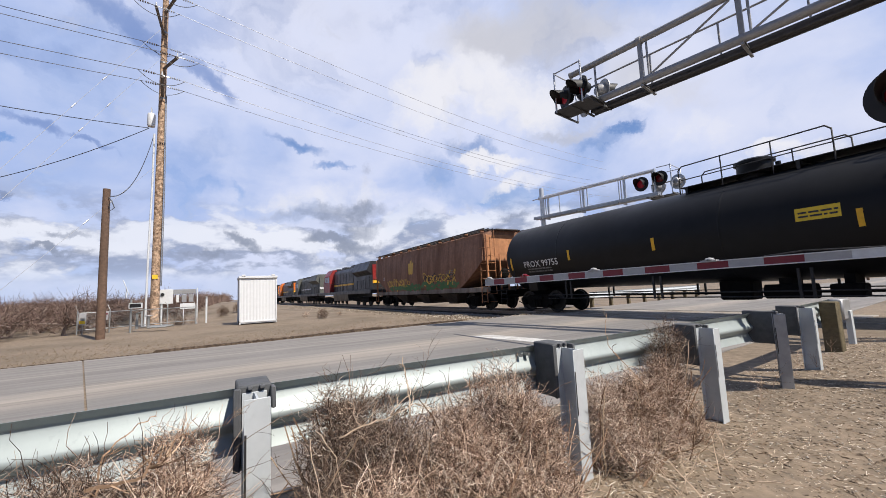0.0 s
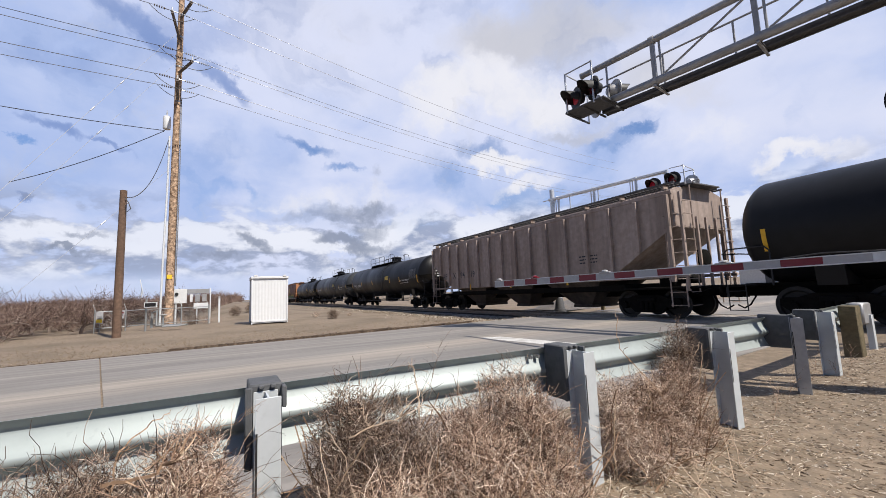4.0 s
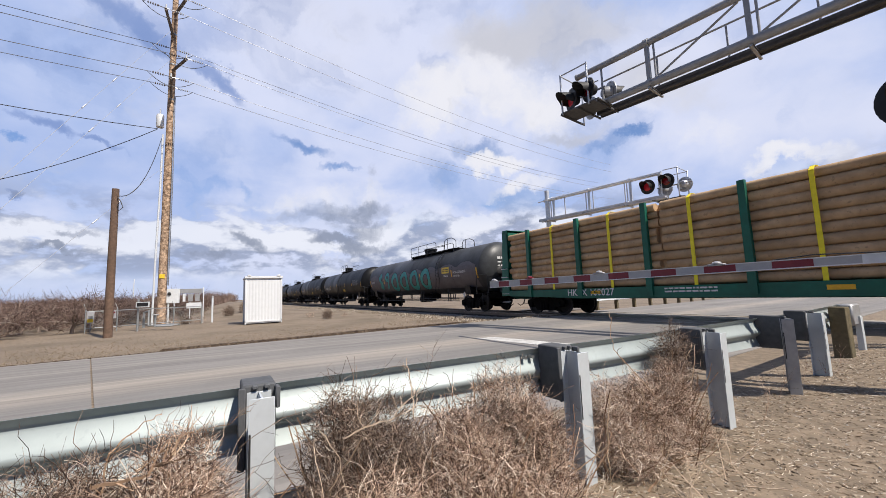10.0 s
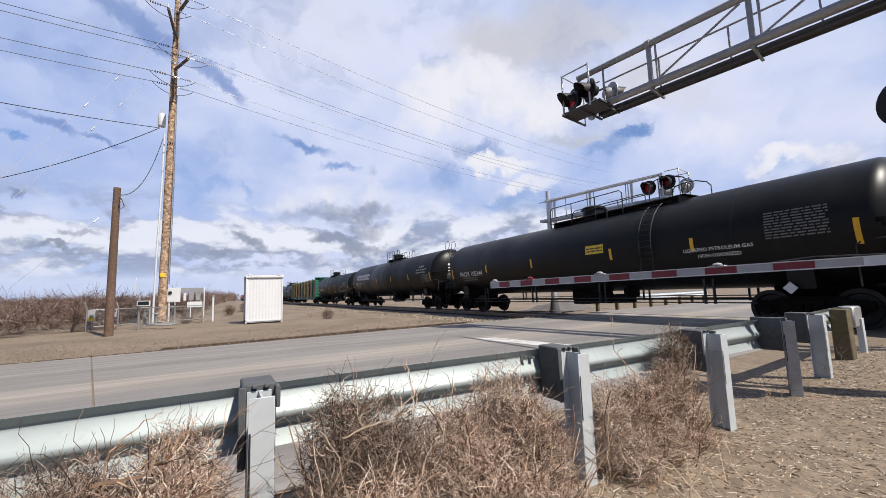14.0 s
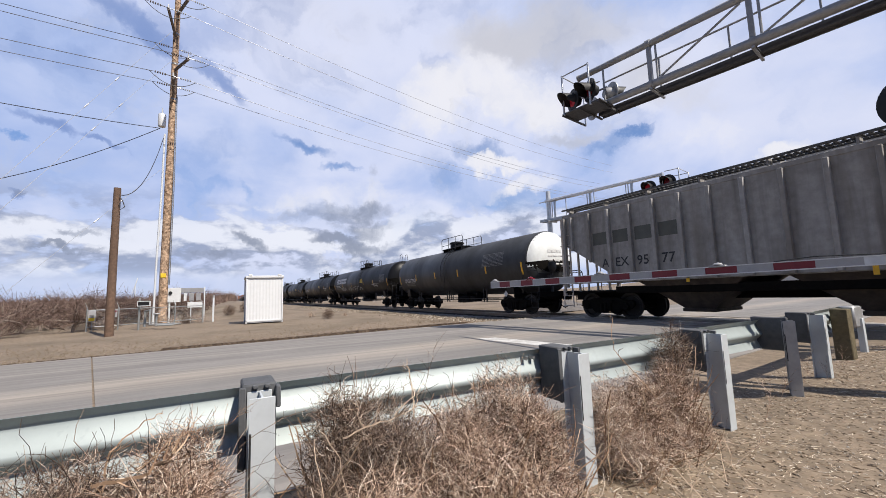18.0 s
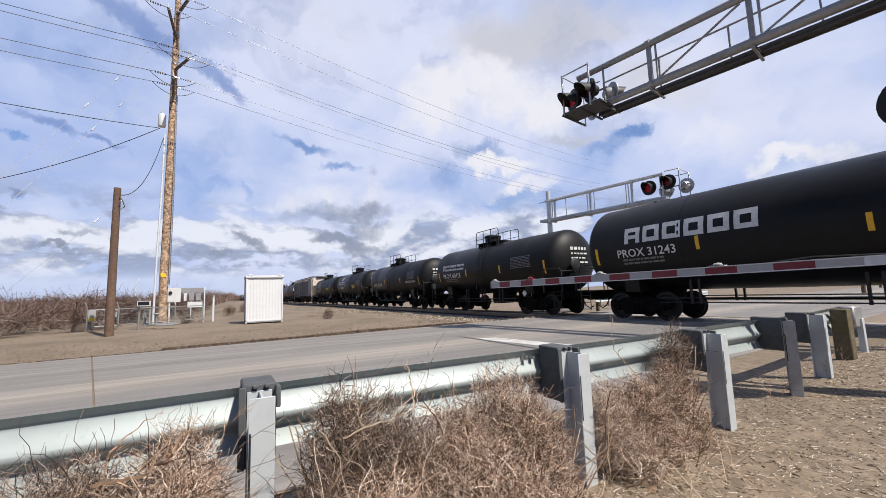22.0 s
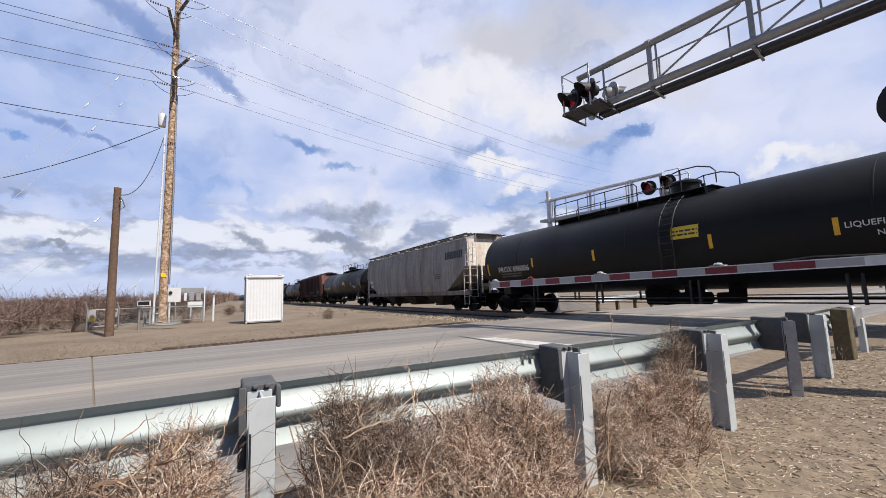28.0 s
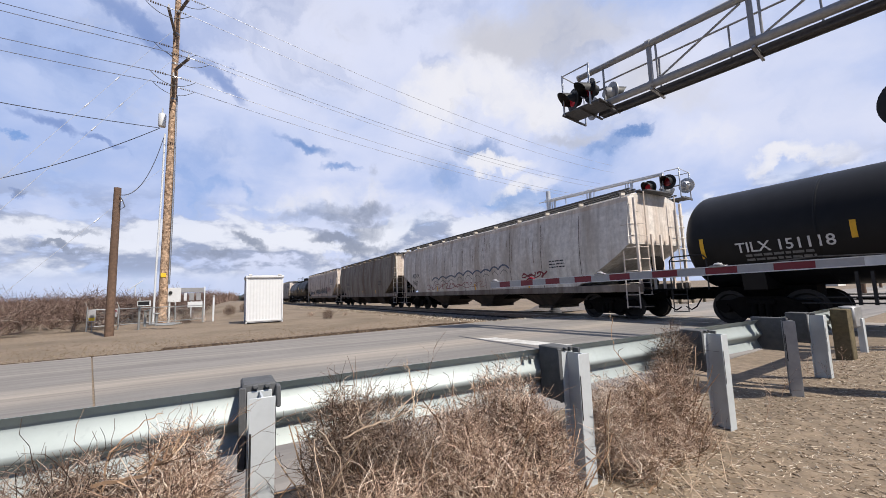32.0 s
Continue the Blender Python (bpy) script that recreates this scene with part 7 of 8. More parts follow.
LOCO_DARK = material("black_loco_paint", (0.02, 0.02, 0.022), 0.45, 0, 0.2, 4.0, 1.0, 0.03)
LOCO_YELLOW = material("yellow_loco_paint", (0.75, 0.42, 0.03), 0.5, 0, 0.15, 4.0, 1.0, 0.03)
LOCO_GREY = material("olive_grey_loco_paint", (0.085, 0.088, 0.078), 0.6, 0, 0.15, 4.0, 1.0, 0.03, (0.12, 0.12, 0.1), 0.5)
LOCO_ORANGE = material("orange_loco_paint", (0.66, 0.16, 0.02), 0.45, 0, 0.15, 4.0, 1.0, 0.03, (0.35, 0.10, 0.03), 0.4)
GLASS = material("dark_cab_glass", (0.01, 0.012, 0.014), 0.08, 0, 0.1, 4.0, 1.0, 0.0)

# where the near shell of each car stood along the track as the clip began
E_ = [v * 0.96 - 1.1 for v in (-131.8, -107.8, -83.8, -59.8, -35.8, -16.25, 6.1, 28.45, 50.5, 70.6, 91.3, 111.3, 131.0, 151.6, 174.2, 202.2, 222.2, 244.6, 266.9, 289.4, 312.15, 331.1, 352.15, 366.85, 380.7, 395.35, 409.0, 431.5, 453.3, 473.8, 494.8, 516.1, 537.6, 560.0, 580.7, 603.9, 624.5, 645.0)]
MOVERS = []


def loco(front, back, body, lower, stripe, label, seed):
    """A long-hood diesel locomotive seen from behind and the side."""
    mid, length = (front + back) / 2, back - front
    car = thing("locomotive", label, "locomotive", (mid, TRACK_Y, 0), group="locomotives of the train")
    h = length / 2 - 0.6
    s = Shape()
    s.box(-h, h, -1.5, 1.5, 1.25, 1.62, 0.02)
    part("frame", s, LOCO_DARK, car)
    s = Shape()
    s.prism([(-0.95, 1.6), (-0.95, 3.9), (-0.75, 4.25), (0.75, 4.25), (0.95, 3.9), (0.95, 1.6)], -h + 6.2, h - 0.9, "x")
    part("long_hood", s, lower, car, smooth=False)
    s = Shape()
    s.prism([(-1.50, 3.55), (-1.05, 4.45), (1.05, 4.45), (1.50, 3.55), (0.95, 3.1), (-0.95, 3.1)], h - 6.0, h - 1.0, "x")
    part("radiator", s, lower, car, "flared radiator section", smooth=False)
    s = Shape()
    s.prism([(-1.5, 1.6), (-1.5, 3.7), (-1.0, 4.5), (1.0, 4.5), (1.5, 3.7), (1.5, 1.6)], -h + 3.4, -h + 6.2, "x")
    cab_ = part("cab", s, body, car, smooth=False)
    for x in (-h + 3.9, -h + 5.1):
        s = Shape()
        s.box(x, x + 0.75, -1.515, -1.49, 2.9, 3.6, 0.005)
        part("window", s, GLASS, cab_, "dark cab window")
    s = Shape()
    s.box(-h + 0.6, -h + 3.4, -1.0, 1.0, 1.6, 3.2, 0.1)
    part("nose", s, body, car)
    s = Shape()
    s.box(-h + 6.5, h - 7.0, -0.992, -0.987, 2.30, 2.50)
    part("stripe", s, stripe, car, smooth=False)
    for i in range(10):
        x = -h + 6.8 + i * (2 * h - 8.4) / 10
        s = Shape()
        s.box(x, x + (2 * h - 8.4) / 10 - 0.12, -0.985, -0.95, 1.75, 3.0 if i > 6 else 3.7, 0.01)
        part("hood_door", s, lower, car)
    s = Shape()
    s.prism([(-1.35, 0.55), (-1.45, 1.25), (1.45, 1.25), (1.35, 0.55)], -3.2, 3.2, "x")
    part("fuel_tank", s, LOCO_DARK, car, smooth=False)
    s = Shape()
    for x in (-6.0, -2.5, 1.5, 4.0):
        s.box(x, x + 1.4, -0.5, 0.5, 4.2, 4.62, 0.05)
    part("roof_fans", s, LOCO_DARK, car, "fans and exhaust on the roof")
    s = Shape()
    for y in (-1.46, 1.46):
        s.cyl((-h + 6.3, y, 2.65), (h - 0.2, y, 2.65), 0.02, n=6)
        for i in range(9):
            x = -h + 6.3 + (2 * h - 6.5) * i / 8
            s.cyl((x, y, 1.6), (x, y, 2.65), 0.018, n=6)
    part("handrail", s, LOCO_DARK, car)
    s = Shape()
    s.box(h - 0.9, h - 0.86, -0.93, 0.93, 2.6, 4.1)
    part("rear_panel", s, body, car, smooth=False)
    s = Shape()
    s.box(h - 0.9, h - 0.86, -0.93, 0.93, 2.25, 2.55)
    part("rear_stripe", s, stripe, car, smooth=False)
    for side in (-1, 1):
        x = side * (h - 4.1)
        t = part("truck", cached("bolster", bolster_mesh), None, car, "three-axle truck", at=(x, 0, 0))
        for ax in (-2.0, 0, 2.0):
            for yy in (-1, 1):
                part("wheel", cached("wheel", wheel_mesh), None, t, at=pose(ax, yy * 0.72, 0.5, 0, 0, 0 if yy > 0 else 180))
        for yy in (-1, 1):
            s = Shape()
            s.box(-2.6, 2.6, yy * 1.08 - 0.1, yy * 1.08 + 0.1, 0.5, 0.9, 0.05)
            part("side_frame", s, GEAR, t)
    add_couplers(car, length)
    MOVERS.append((car, mid))


loco(E_[0], E_[1], LOCO_ORANGE, LOCO_DARK, LOCO_YELLOW, "orange and black diesel locomotive far ahead", 1)
loco(E_[1], E_[2], LOCO_ORANGE, LOCO_DARK, LOCO_YELLOW, "orange diesel locomotive behind another", 2)
loco(E_[2], E_[3], LOCO_GREY, LOCO_GREY, LETTER, "dirty olive-grey diesel locomotive", 3)
loco(E_[3], E_[4], LOCO_RED, LOCO_DARK, LOCO_YELLOW, "red, black and yellow diesel locomotive", 4)


def tank(i, *args, **kw):
    c = tank_car(E_[i], E_[i + 1] - kw.pop("trim", 0.0), *args, seed=i, **kw)
    MOVERS.append((c[0], c[1]))
    return c


def hopper(i, *args, **kw):
    c = hopper_car(E_[i] + 0.5, E_[i + 1], *args, seed=i, **kw)
    MOVERS.append((c[0], c[1]))
    return c


def lpg(i, number, label, **kw):
    kw.setdefault("panels", [("yellow", 1.4, -0.10, 0.85, 0.34), ("data", 7.4, -0.35, 1.3, 0.75), ("LIQUEFIED PETROLEUM GAS", 5.2, -0.42, 0.15), ("NON-ODORIZED", 5.6, -0.62, 0.15)])
    kw.setdefault("plat", (1.9, 6.2))
    kw.setdefault("radius", 1.57)
    kw.setdefault("cz", 2.63)
    return tank(i, label, kind="lpg", number=number, shield=True, **kw)


AMMONIA = [("yellow", 1.95, -0.10, 0.85, 0.32), ("data", 7.5, -0.30, 1.3, 0.75), ("ANHYDROUS AMMONIA", 5.5, -0.36, 0.17), ("INHALATION HAZARD", 5.5, -0.56, 0.16)]
GENERAL = [("data", 5.4, -0.42, 1.9, 0.62), ("yellow", 0.9, -0.95, 0.8, 0.26)]
BLACK_LABEL = "black tank car with white lettering and yellow reflectors"

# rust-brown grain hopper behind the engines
c, m, side, h, top = hopper(4, "rust-brown curved-side hopper car with a golden wheat emblem", HOPPER_RUST, True, ("", ""), dark_text=False, end_paint=ORANGE_END_LIT)
for k in range(3):
    s = Shape()
    for q in (-1, 0, 1):
        side.stroke(s, [(-0.9 + q * 0.35 * t + 0.25 * (k - 1) * (1 - t), -0.05 + 1.0 * t - 0.2 * abs(q) * t) for t in [j / 8 for j in range(9)]], 0.20, 0.009 + 0.001 * k)
    part("wheat_emblem", s, GOLD_SPRAY, c, "golden wheat emblem", smooth=False)
side.scribble(-5.5, -1.2, -1.1, -0.25, GOLD_SPRAY, 61, 0.07, 9, "gold painted scribble")
side.scribble(1.0, 5.5, -1.1, -0.05, GOLD_SPRAY, 62, 0.08, 8, "gold painted scribble")
side.scribble(-5.0, 5.5, -1.3, -0.8, GREEN_SPRAY, 63, 0.20, 14, "green painted ground")
side.scribble(1.2, 5.3, -0.95, -0.15, BLACK_SPRAY, 64, 0.05, 8, "black painted outline")
side.letter("113", -6.6, -0.3, 0.3, LETTER)

tank(5, BLACK_LABEL, kind="lpg", radius=1.57, cz=2.63, number="PROX 99755", shield=True, plat=(1.9, 6.2), panels=AMMONIA)
tank(6, "dark grey tank car with white lettering and a long top platform", TANK_GREY, kind="lpg", radius=1.57, cz=2.63, number="SHQX 10518", shield=True, plat=(1.9, 6.2), panels=AMMONIA)
lpg(7, "PROX 105009", BLACK_LABEL, panels=AMMONIA, plat=(-1.1, 6.8), man=0.32)
c, m, side, h, top = hopper(8, "tan-brown ribbed hopper car with a pale top", HOPPER_TAN, False, ("", ""), 16, end_paint=HOPPER_TAN)
for text, u in (("AE", -7.22), ("X", -5.85), ("94", -4.93), ("19", -3.80)):
    side.letter(text, u, -0.55, 0.50, LETTER_DARK)
tank(9, BLACK_LABEL, radius=1.48, number="", plat=(0.3, 2.6), panels=GENERAL + [("FRA-AIP", 3.0, -0.3, 0.22)])
tank(10, BLACK_LABEL, radius=1.48, number="233031", plat=(-1.2, 2.8), panels=GENERAL + [("FRA-AIP", 3.2, -0.25, 0.26)])
tank(11, BLACK_LABEL, radius=1.57, cz=2.66, number="TILX 732224", plat=(-1.0, 2.6), panels=GENERAL)
tank(12, BLACK_LABEL, radius=1.57, cz=2.66, number="GBRX 713222", plat=(-0.8, 2.6), panels=GENERAL)

# the painted tank
c, m, side, half, cz, rad = tank(13, "grey-black tank car painted with large teal graffiti", TANK_GREY, kind="lpg", number="", shield=False, plat=(2.3, 7.0),
                                 panels=[("yellow", 5.2, -0.14, 0.95, 0.40), ("FRA-AIP", 5.4, -0.38, 0.18), ("NON-ODORIZED", 6.65, -0.20, 0.19), ("LIQUEFIED", 6.65, -0.42, 0.16), ("218213", -9.0, -0.30, 0.30)])
s = Shape()
r = random.Random(4)
n = 90
v = []
for i in range(n + 1):
    u = -half + 0.3 + (2 * half - 0.6) * i / n
    hgt = 0.12 + 0.30 * abs(math.sin(u * 1.35)) + 0.05 * r.random()
    for j in range(9):
        v.append(side.place(u, -1.25 + (hgt + 1.25) * j / 8, 0.005))
s.add(v, [(i * 9 + j, (i + 1) * 9 + j, (i + 1) * 9 + j + 1, i * 9 + j + 1) for i in range(n) for j in range(8)])
part("paint_ground", s, MAUVE, c, "mauve-grey painted cloud ground", smooth=False)
glyphs = [(-6.7, [[(0.55, 0.25), (0.15, 0.3), (0.0, 0.05), (0.3, -0.15), (0.6, -0.35), (0.45, -0.65), (0.0, -0.6)], [(0.3, 0.5), (0.3, -0.85)]]),
          (-5.2, [[(0.55, -0.05), (0.2, -0.05), (0.05, 0.2), (0.3, 0.42), (0.6, 0.25), (0.55, -0.3), (0.25, -0.75)], [(0.0, -0.75), (0.12, -0.75)]])]
for q in range(4):
    ring = [(0.55 + 0.52 * math.cos(a) + 0.12 * math.sin(a), -0.34 + 0.58 * math.sin(a)) for a in [2 * math.pi * k / 10 for k in range(11)]]
    glyphs.append((-3.75 + q * 1.92, [ring]))


def smooth_line(pts, k=6):
    out = []
    for i in range(len(pts) - 1):
        p0, p1, p2, p3 = pts[max(0, i - 1)], pts[i], pts[i + 1], pts[min(len(pts) - 1, i + 2)]
        for j in range(k):
            t = j / k
            out.append(tuple(0.5 * (2 * p1[a] + (p2[a] - p0[a]) * t + (2 * p0[a] - 5 * p1[a] + 4 * p2[a] - p3[a]) * t * t + (3 * p1[a] - p0[a] - 3 * p2[a] + p3[a]) * t ** 3) for a in (0, 1)))
    return out + [pts[-1]]


for u0, lines in glyphs:
    for w, lift, mat, nm in ((0.50, 0.010, BLACK_SPRAY, "graffiti_outline"), (0.36, 0.014, TEAL, "graffiti")):
        s = Shape()
        for ln in lines:
            side.stroke(s, smooth_line([(u0 + a * 1.15, b * 1.1 - 0.05) for a, b in ln]), w if u0 > -4 else w * 0.75, lift)
        part(nm, s, mat, c, "teal painted shape" if mat is TEAL else "black painted outline", smooth=False)


# the log car
def log_car(front, back):
    mid, length = (front + back) / 2, back - front
    car = thing("log_car", "green bulkhead flat car loaded with peeled logs", "flat car", (mid, TRACK_Y, 0), group="cars of the train")
    h = length / 2 - 0.75
    s = Shape()
    s.prism([(-1.42, 1.15), (1.42, 1.15), (1.42, 1.05), (0.5, 0.72), (-0.5, 0.72), (-1.42, 1.05)], -h, h, "x")
    part("deck", s, GREEN_CAR, car, smooth=False)
    for side in (-1, 1):
        s = Shape()
        s.prism([(-h, 1.16), (h, 1.16), (h, 0.92), (h - 5.0, 0.78), (-h + 5.0, 0.78), (-h, 0.92)], min(side * 1.42, side * 1.50), max(side * 1.42, side * 1.50), "y")
        part("side_sill", s, GREEN_CAR, car, smooth=False)
    for side in (-1, 1):
        x0, x1 = side * (h - 0.62), side * h
        for y in (-1.46, 1.46):
            s = Shape()
            s.prism([(x0, 1.1), (x0, 4.28), (x0 + side * 0.40, 4.28), (x1, 1.1)], min(y, y - math.copysign(0.05, y)), max(y, y - math.copysign(0.05, y)), "y")
            part("bulkhead_side", s, GREEN_CAR, car, smooth=False)
        s = Shape()
        s.box(min(x0, x0 + side * 0.06), max(x0, x0 + side * 0.06), -1.46, 1.46, 1.1, 4.26, 0.01)
        s.prism([(x0, 4.16), (x0, 4.28), (x0 + side * 0.34, 4.28), (x0 + side * 0.34, 4.16)], -1.48, 1.48, "y")
        part("bulkhead", s, GREEN_CAR, car, "green steel bulkhead", smooth=False)
        for y in (-0.55, 0.0, 0.55):
            s = Shape()
            s.prism([(x0, 1.2), (x0, 4.2), (x0 + side * 0.32, 4.2), (x1 - side * 0.1, 1.2)], y - 0.05, y + 0.05, "y")
            part("bulkhead_rib", s, GREEN_CAR, car, smooth=False)
        s = Shape()
        for i in range(9):
            z = 0.6 + i * 0.40
            xx = x1 - side * (0.22 * max(0, z - 1.1) / 3.1) + side * 0.05
            for y in (-1.35, 1.35):
                s.tube([(xx, y, z), (xx + side * 0.06, y, z), (xx + side * 0.06, y * 0.66, z), (xx, y * 0.66, z)], 0.014, 5)
        part("end_ladder", s, LETTER, car, "pale ladder rungs")
        s = Shape()
        for y in (-1.5, 1.5):
            for i in range(5):
                z = 0.6 + i * 0.42
                s.tube([(x1 - side * 0.12, y, z), (x1 - side * 0.12, y * 1.04, z), (x1 - side * 0.6, y * 1.04, z), (x1 - side * 0.6, y, z)], 0.014, 5)
        part("grab_iron", s, LETTER, car, "pale grab irons")
    n_st = 8
    for i in range(n_st):
        x = -h + 2.2 + (2 * h - 4.4) * i / (n_st - 1)
        for y in (-1, 1):
            s = Shape()
            s.prism([(x - 0.11, 0.85), (x - 0.09, 4.05), (x + 0.09, 4.05), (x + 0.11, 0.85)], min(y * 1.43, y * 1.56), max(y * 1.43, y * 1.56), "y")
            part("stake", s, GREEN_CAR, car, "green steel stake", smooth=False)
    for i in range(n_st - 1):
        x = -h + 2.2 + (2 * h - 4.4) * (i + 0.5) / (n_st - 1)
        s = Shape()
        s.box(x - 0.055, x + 0.055, -1.475, -1.465, 0.95, 3.92)
        s.box(x - 0.055, x + 0.055, -1.30, 1.30, 4.045, 4.055)
        s.add([(x - 0.055, -1.47, 3.92), (x + 0.055, -1.47, 3.92), (x + 0.055, -1.30, 4.05), (x - 0.055, -1.30, 4.05)], [(0, 1, 2, 3)])
        part("strap", s, STRAP, car, "yellow tie-down strap", smooth=False)
    rng_ = random.Random(8)
    lo, hi = -h + 0.72, h - 0.72
    bundles = 3
    for b in range(bundles):
        a0 = lo + (hi - lo) * b / bundles
        a1 = lo + (hi - lo) * (b + 1) / bundles - 0.12
        for row in range(10):
            for col in range(9):
                y = -1.27 + col * 0.318
                z = 1.31 + row * 0.284
                if 0 < row < 9 and 0 < col < 8:
                    continue
                rad_ = rng_.uniform(0.132, 0.168)
                s = Shape()
                wob = [rng_.uniform(-0.02, 0.02) for _ in range(6)]
                pts = [(a0 + (a1 - a0) * k / 5 + (rng_.uniform(-0.12, 0.1) if k in (0, 5) else 0), y + wob[k] * 0.5, z + wob[(k + 2) % 6]) for k in range(6)]
                s.tube(pts, rad_, 10, rad_ * rng_.uniform(0.85, 1.0))
                part("log", s, LOG_WOOD, car)
    # added box in place of inner logs, so no light shows through the stack
    s = Shape()
    s.box(lo + 0.3, hi - 0.3, -1.2, 1.2, 1.2, 3.8)
    part("inner_logs", s, LOG_WOOD, car, "inner logs of the stack", smooth=False)
    add_truck(car, -length / 2 + 3.4)
    add_truck(car, length / 2 - 3.4)
    add_couplers(car, length)

    def place(u, v, lift):
        return (u, -(1.50 + lift), 1.0 + v)
    side = Side(car, place)
    side.letter("HKRX 160027", -8.2, -0.12, 0.38, LETTER)
    side.bars(-4.0, 0.05, 1.6, 2, 0.10, 0.05, LETTER, 3)
    side.bars(4.0, 0.05, 1.6, 2, 0.10, 0.05, LETTER, 4)
    for u in (-7.0, 0.0, 7.0, h - 1.2):
        side.panel(u, u + 0.5, -0.06, 0.06, YELLOW, "reflector")
    MOVERS.append((car, mid))


log_car(E_[14], E_[15])
c, m, side, half, cz, rad = tank(15, "black tank car with pale painted scribbles on its end", radius=1.48, number="TILX 250534", plat=(-2.2, 2.8), panels=GENERAL)
side.scribble(3.5, 7.2, -1.0, -0.5, WHITE_SPRAY, 71, 0.025, 8)
c = lpg(16, "PROX 31251", "black tank car with a large white wordmark", big="word", radius=1.63, cz=2.68, ladder=True, plat=(0.4, 2.9), panels=[("LIQUEFIED", 7.5, 0.42, 0.17), ("ANHYDROUS AMMONIA", 7.0, 0.20, 0.15), ("INHALATION HAZARD", 7.0, 0.0, 0.15), ("data", 7.8, -0.75, 1.2, 0.6)])
lpg(17, "PROX 105344", BLACK_LABEL)
lpg(18, "PROX 99728", BLACK_LABEL, panels=AMMONIA)
c, m, side, half, cz, rad = lpg(19, "PROX 35053", "black tank car with a white wordmark and pale scribbles", big="word", ladder=True, plat=(0.4, 2.9))
side.scribble(-6.4, -4.0, -0.95, -0.3, WHITE_SPRAY, 72, 0.035, 5)
side.scribble(-3.4, 1.8, -0.95, -0.35, WHITE_SPRAY, 73, 0.035, 7)
tank(20, "dark grey tank car with a white-coated end", TANK_GREY, radius=1.56, number="CRGX 7762", plat=(-0.4, 2.8), panels=[("data", 4.2, -0.1, 1.9, 0.75)], end_paint=WHITE_COAT, shield=True)
c, m, side, h, top = hopper(21, "grey ribbed hopper car with white-topped ribs", HOPPER_GREY, False, ("", ""), 19, pockets=3, end_paint=PALE_END, top=4.25)
for text, u in (("A", -7.2), ("EX", -6.62), ("95", -5.74), ("77", -4.85)):
    side.letter(text, u, -0.62, 0.46, LETTER_DARK)
for u0, u1 in ((-7.55, -6.9), (-6.65, -6.0), (-5.75, -5.12), (-4.88, -4.25)):
    side.panel(u0, u1, 0.25, 0.72, LOCO_GREY, "painted_out_patch", "dark painted-out patch", 0.005)
tank(22, "short black tank car with bent railings", radius=1.42, cz=2.50, number="VTGX 17021", plat=(-1.2, 2.4), panels=[("yellow", 1.6, -0.35, 1.3, 0.26), ("data", 3.4, -0.3, 1.2, 0.6)], rings=2)
tank(23, "short black tank car with a white wordmark", trim=0.36, radius=1.42, cz=2.50, number="PROX 60356", big="mark", plat=(0.4, 2.2), panels=[("data", 2.8, -0.3, 1.5, 0.6), ("yellow", 1.2, -0.45, 0.8, 0.34)], rings=2, shield=False)
tank(24, "short black tank car with lettered end", trim=0.35, radius=1.42, cz=2.50, number="SHPX 210043", plat=(-0.8, 2.4), panels=[("MOLTEN SULFUR", 2.9, -0.42, 0.24), ("data", 3.2, -0.2, 1.4, 0.6)], rings=2)
tank(25, "short black tank car with a white wordmark", radius=1.46, cz=2.54, number="PROX 60423", big="word", plat=(-0.3, 2.2), panels=[("data", 2.6, -0.3, 1.5, 0.6)], rings=2)
lpg(26, "PROX 31243", "black tank car with a large white wordmark", big="word", radius=1.63, cz=2.68, ladder=True, plat=(0.4, 2.9))
lpg(27, "PROX 105515", BLACK_LABEL, panels=AMMONIA, trim=-0.2)
c, m, side, h, top = hopper(28, "maroon ribbed hopper car with chalk and paint scribbles", HOPPER_MAROON, False, ("PL", "270 89"), 16, dark_text=False, end_paint=HOPPER_MAROON_LIT, pockets=2, top=4.42, board=False)
side.scribble(-4.4, -2.6, -1.0, -0.3, RED_SPRAY, 74, 0.12, 7)
side.scribble(-2.2, 4.2, -1.05, -0.55, WHITE_SPRAY, 75, 0.032, 18)
side.scribble(4.6, 7.4, -0.95, -0.45, WHITE_SPRAY, 76, 0.03, 9)
side.scribble(0.2, 1.2, 0.15, 0.75, WHITE_SPRAY, 77, 0.02, 3)
side.scribble(6.0, 7.0, -1.1, -0.6, BLUE_SPRAY, 78, 0.05, 3)
lpg(29, "PROX 105879", BLACK_LABEL)
c, m, side, h, top = hopper(30, "weathered grey curved-side hopper car with a dark wordmark", HOPPER_GREY, True, ("", ""), end_paint=PALE_END, top=4.45)
side.bars(6.7, 0.72, 2.2, 1, 0.1, 0.48, LETTER_DARK, 5, "wordmark")
side.bars(-h + 0.9, -0.35, 0.8, 2, 0.4, 0.26, LETTER, 6)
lpg(31, "PROX 696006", BLACK_LABEL, radius=1.63, cz=2.66, plat=(-1.1, 6.8), man=0.32, panels=[("yellow", 1.35, 0.0, 0.85, 0.40), ("LIQUEFIED PETROLEUM GAS", 5.4, -0.25, 0.19), ("NON-ODORIZED", 5.9, -0.48, 0.17), ("data", 7.6, -0.2, 1.2, 0.75)])
c, m, side, h, top = hopper(32, "dirty cream hopper car covered in black graffiti", HOPPER_DIRTY, True, ("AFK", "18771"), end_paint=PALE_END, top=4.45, chord=PALE_END)
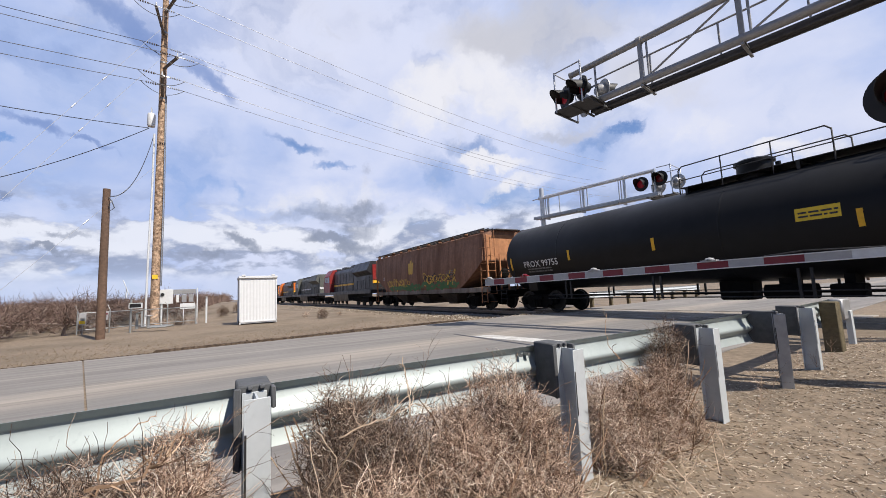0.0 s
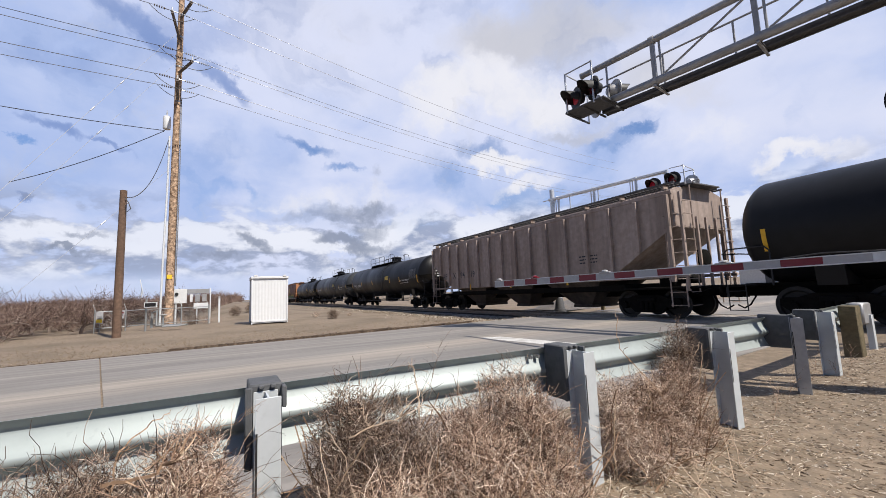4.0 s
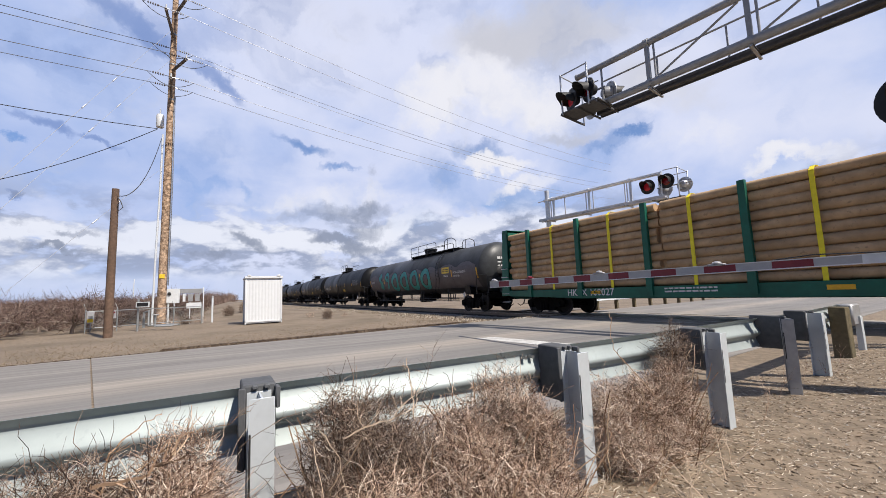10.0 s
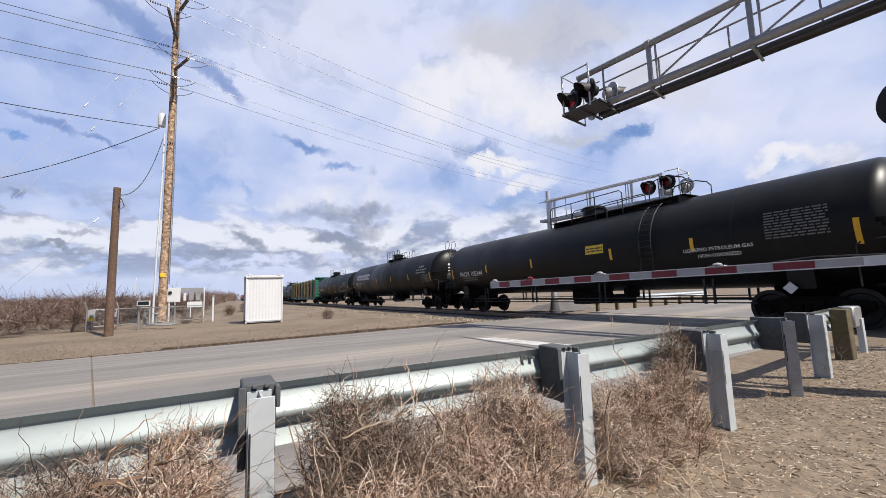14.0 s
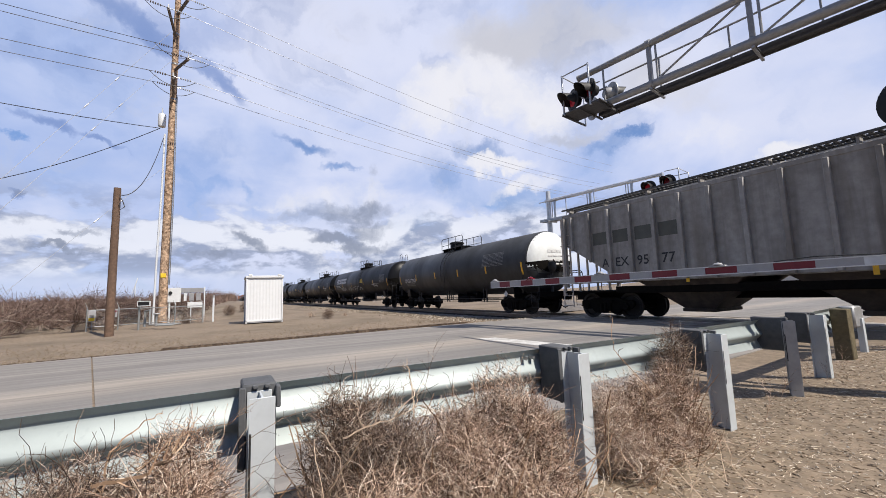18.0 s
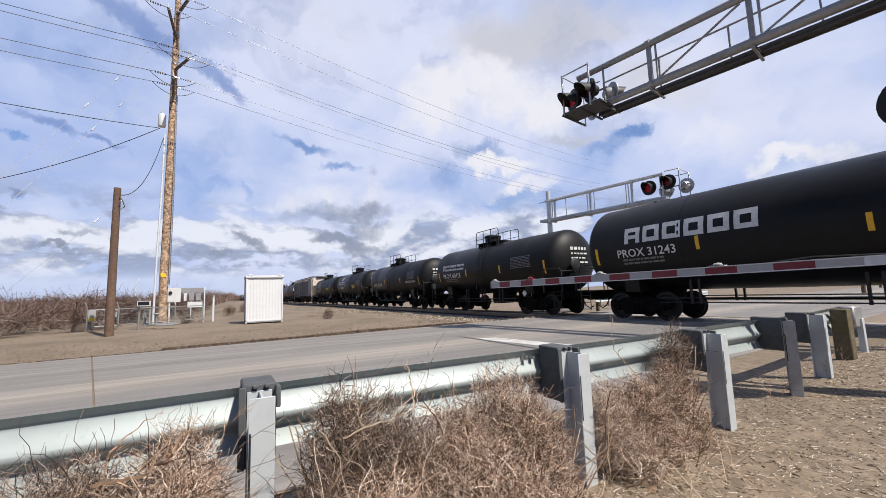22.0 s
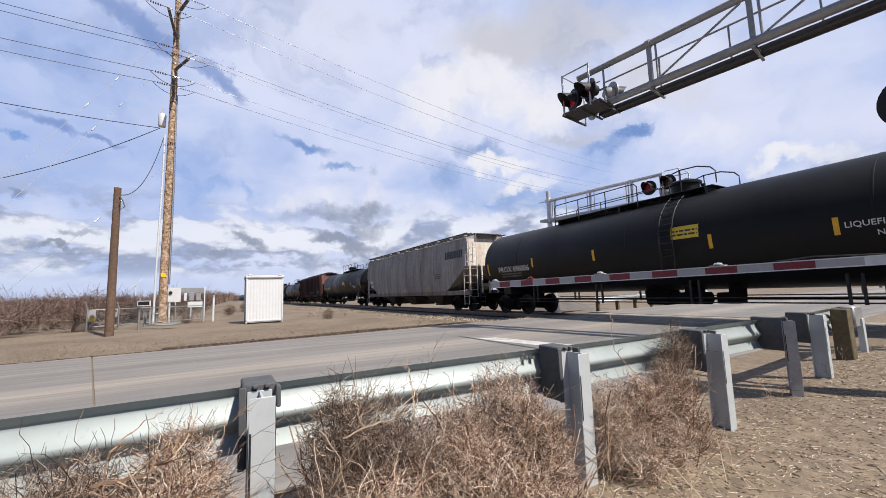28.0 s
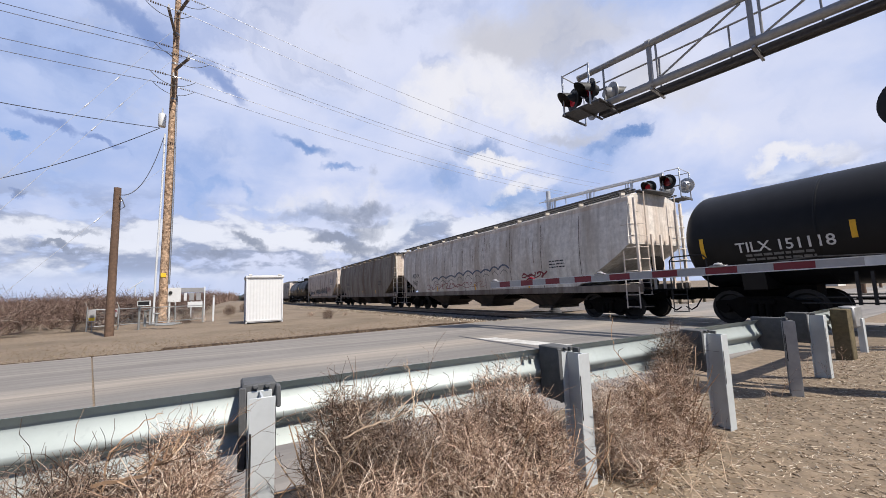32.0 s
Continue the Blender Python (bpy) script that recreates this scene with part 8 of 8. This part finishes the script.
side.scribble(-7.4, -3.8, -1.15, -0.45, BLACK_SPRAY, 79, 0.10, 12, "black graffiti")
side.scribble(-7.2, -4.0, -1.15, -0.65, BLUE_SPRAY, 80, 0.12, 8, "grey graffiti")
side.scribble(-2.9, 0.3, -1.10, -0.20, BLACK_SPRAY, 85, 0.085, 11, "black graffiti")
side.scribble(-2.8, 0.2, -1.10, -0.55, BLUE_SPRAY, 86, 0.10, 8, "grey graffiti")
side.scribble(0.8, 4.6, -1.05, -0.05, BLACK_SPRAY, 87, 0.085, 12, "black graffiti")
side.scribble(0.8, 4.4, -1.05, -0.5, BLUE_SPRAY, 88, 0.10, 8, "grey graffiti")
side.scribble(4.6, 6.8, -0.95, -0.10, RED_SPRAY, 89, 0.05, 8, "dark red graffiti")
s = Shape()
for k in range(4):
    for a, b in ((6.6, 7.25 - 0.1 * abs(k - 1.5)), (7.6 + 0.1 * abs(k - 1.5), 8.25)):
        side.patch(s, a, b, 0.38 + 0.15 * k, 0.47 + 0.15 * k)
part("emblem", s, BLUE_SPRAY, c, "faded striped emblem", smooth=False)
side.bars(6.7, 0.12, 1.5, 1, 0.1, 0.16, STENCIL, 9)
side.panel(-h + 0.85, -h + 0.97, -1.2, -0.55, YELLOW, "reflector")
side.panel(8.9, 9.02, -0.9, -0.3, YELLOW, "reflector")
c, m, side, h, top = hopper(33, "sooty brown-grey hopper car with rust streaks", HOPPER_SOOT, True, ("FURX", "854215"), end_paint=PALE_END, top=4.45, at=3.0)
r = random.Random(3)


def rust_runs(side, u0, u1, count, mat):
    """Thin runs of rust of many lengths below the roof edge, gathered in clusters."""
    for k in range(3):
        s = Shape()
        mid_u = u0 + (u1 - u0) * (k + 0.5) / 3
        for _ in range(count // 3):
            u = r.gauss(mid_u, (u1 - u0) / 11)
            top_v = 1.25 - abs(r.gauss(0, 0.25))
            side.patch(s, u, u + r.uniform(0.012, 0.035), top_v - abs(r.gauss(0.3, 0.35)) - 0.08, top_v, 0.004 + 0.0004 * r.random())
        part("rust_streak", s, mat, side.car, "cluster of rust runs", smooth=False)


rust_runs(side, -2.5, 4.2, 66, RUST_STREAK)
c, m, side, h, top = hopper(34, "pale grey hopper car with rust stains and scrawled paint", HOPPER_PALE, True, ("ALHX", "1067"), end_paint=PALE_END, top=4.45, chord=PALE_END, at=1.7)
r = random.Random(81)
u = -5.2
for k in range(9):  # a cloud-like painted outline, one bump after another
    w = r.uniform(0.7, 1.25)
    rise = r.uniform(0.12, 0.26)
    s = Shape()
    side.stroke(s, [(u + w * t, -0.55 + 0.035 * k + rise * math.sin(math.pi * t) ** 0.8) for t in [j / 12 for j in range(13)]], 0.085, 0.010)
    part("graffiti", s, BLUE_SPRAY, c, "blue-grey painted cloud outline", smooth=False)
    s = Shape()
    side.stroke(s, [(u + w * (0.15 + 0.7 * t), -0.80 + 0.035 * k + rise * math.sin(math.pi * t)) for t in [j / 10 for j in range(11)]], 0.035, 0.009)
    part("graffiti", s, STENCIL, c, "thin grey painted line", smooth=False)
    u += w
side.scribble(4.2, 5.8, -0.85, -0.55, RED_SPRAY, 83, 0.06, 4, "red graffiti")
side.scribble(-6.2, 1.0, -1.2, -0.75, RED_SPRAY, 84, 0.03, 9, "red graffiti")
rust_runs(side, -4.0, 7.0, 24, RUST_STREAK)
tank(35, BLACK_LABEL, radius=1.48, number="TILX 151118", plat=(-1.0, 2.6), panels=[("yellow", 2.8, -1.0, 0.9, 0.26), ("data", 5.4, -0.42, 1.9, 0.62)])
# unseen extra car, number invented: carries the train and its shadow on
tank(36, BLACK_LABEL, radius=1.48, number="TILX 151124", plat=(-1.0, 2.6), panels=GENERAL)


# ---- movement ----
def motions():
    """The whole train rolls off along the track at an even speed."""
    for car, start in MOVERS:
        walk(car, [(0.0, pose(start, TRACK_Y, 0)), (32.0, pose(start - SPEED * 32.0, TRACK_Y, 0))])
    # the wind machine's blade idles round
    walk(wind_blade, [(t, pose(0.15, 0, 3.6, a, 0, 0)) for t, a in ((0.0, 108), (6.0, 97), (9.0, 90), (15.0, 80), (20.0, 72), (25.0, 58), (32.0, 40))])


motions()
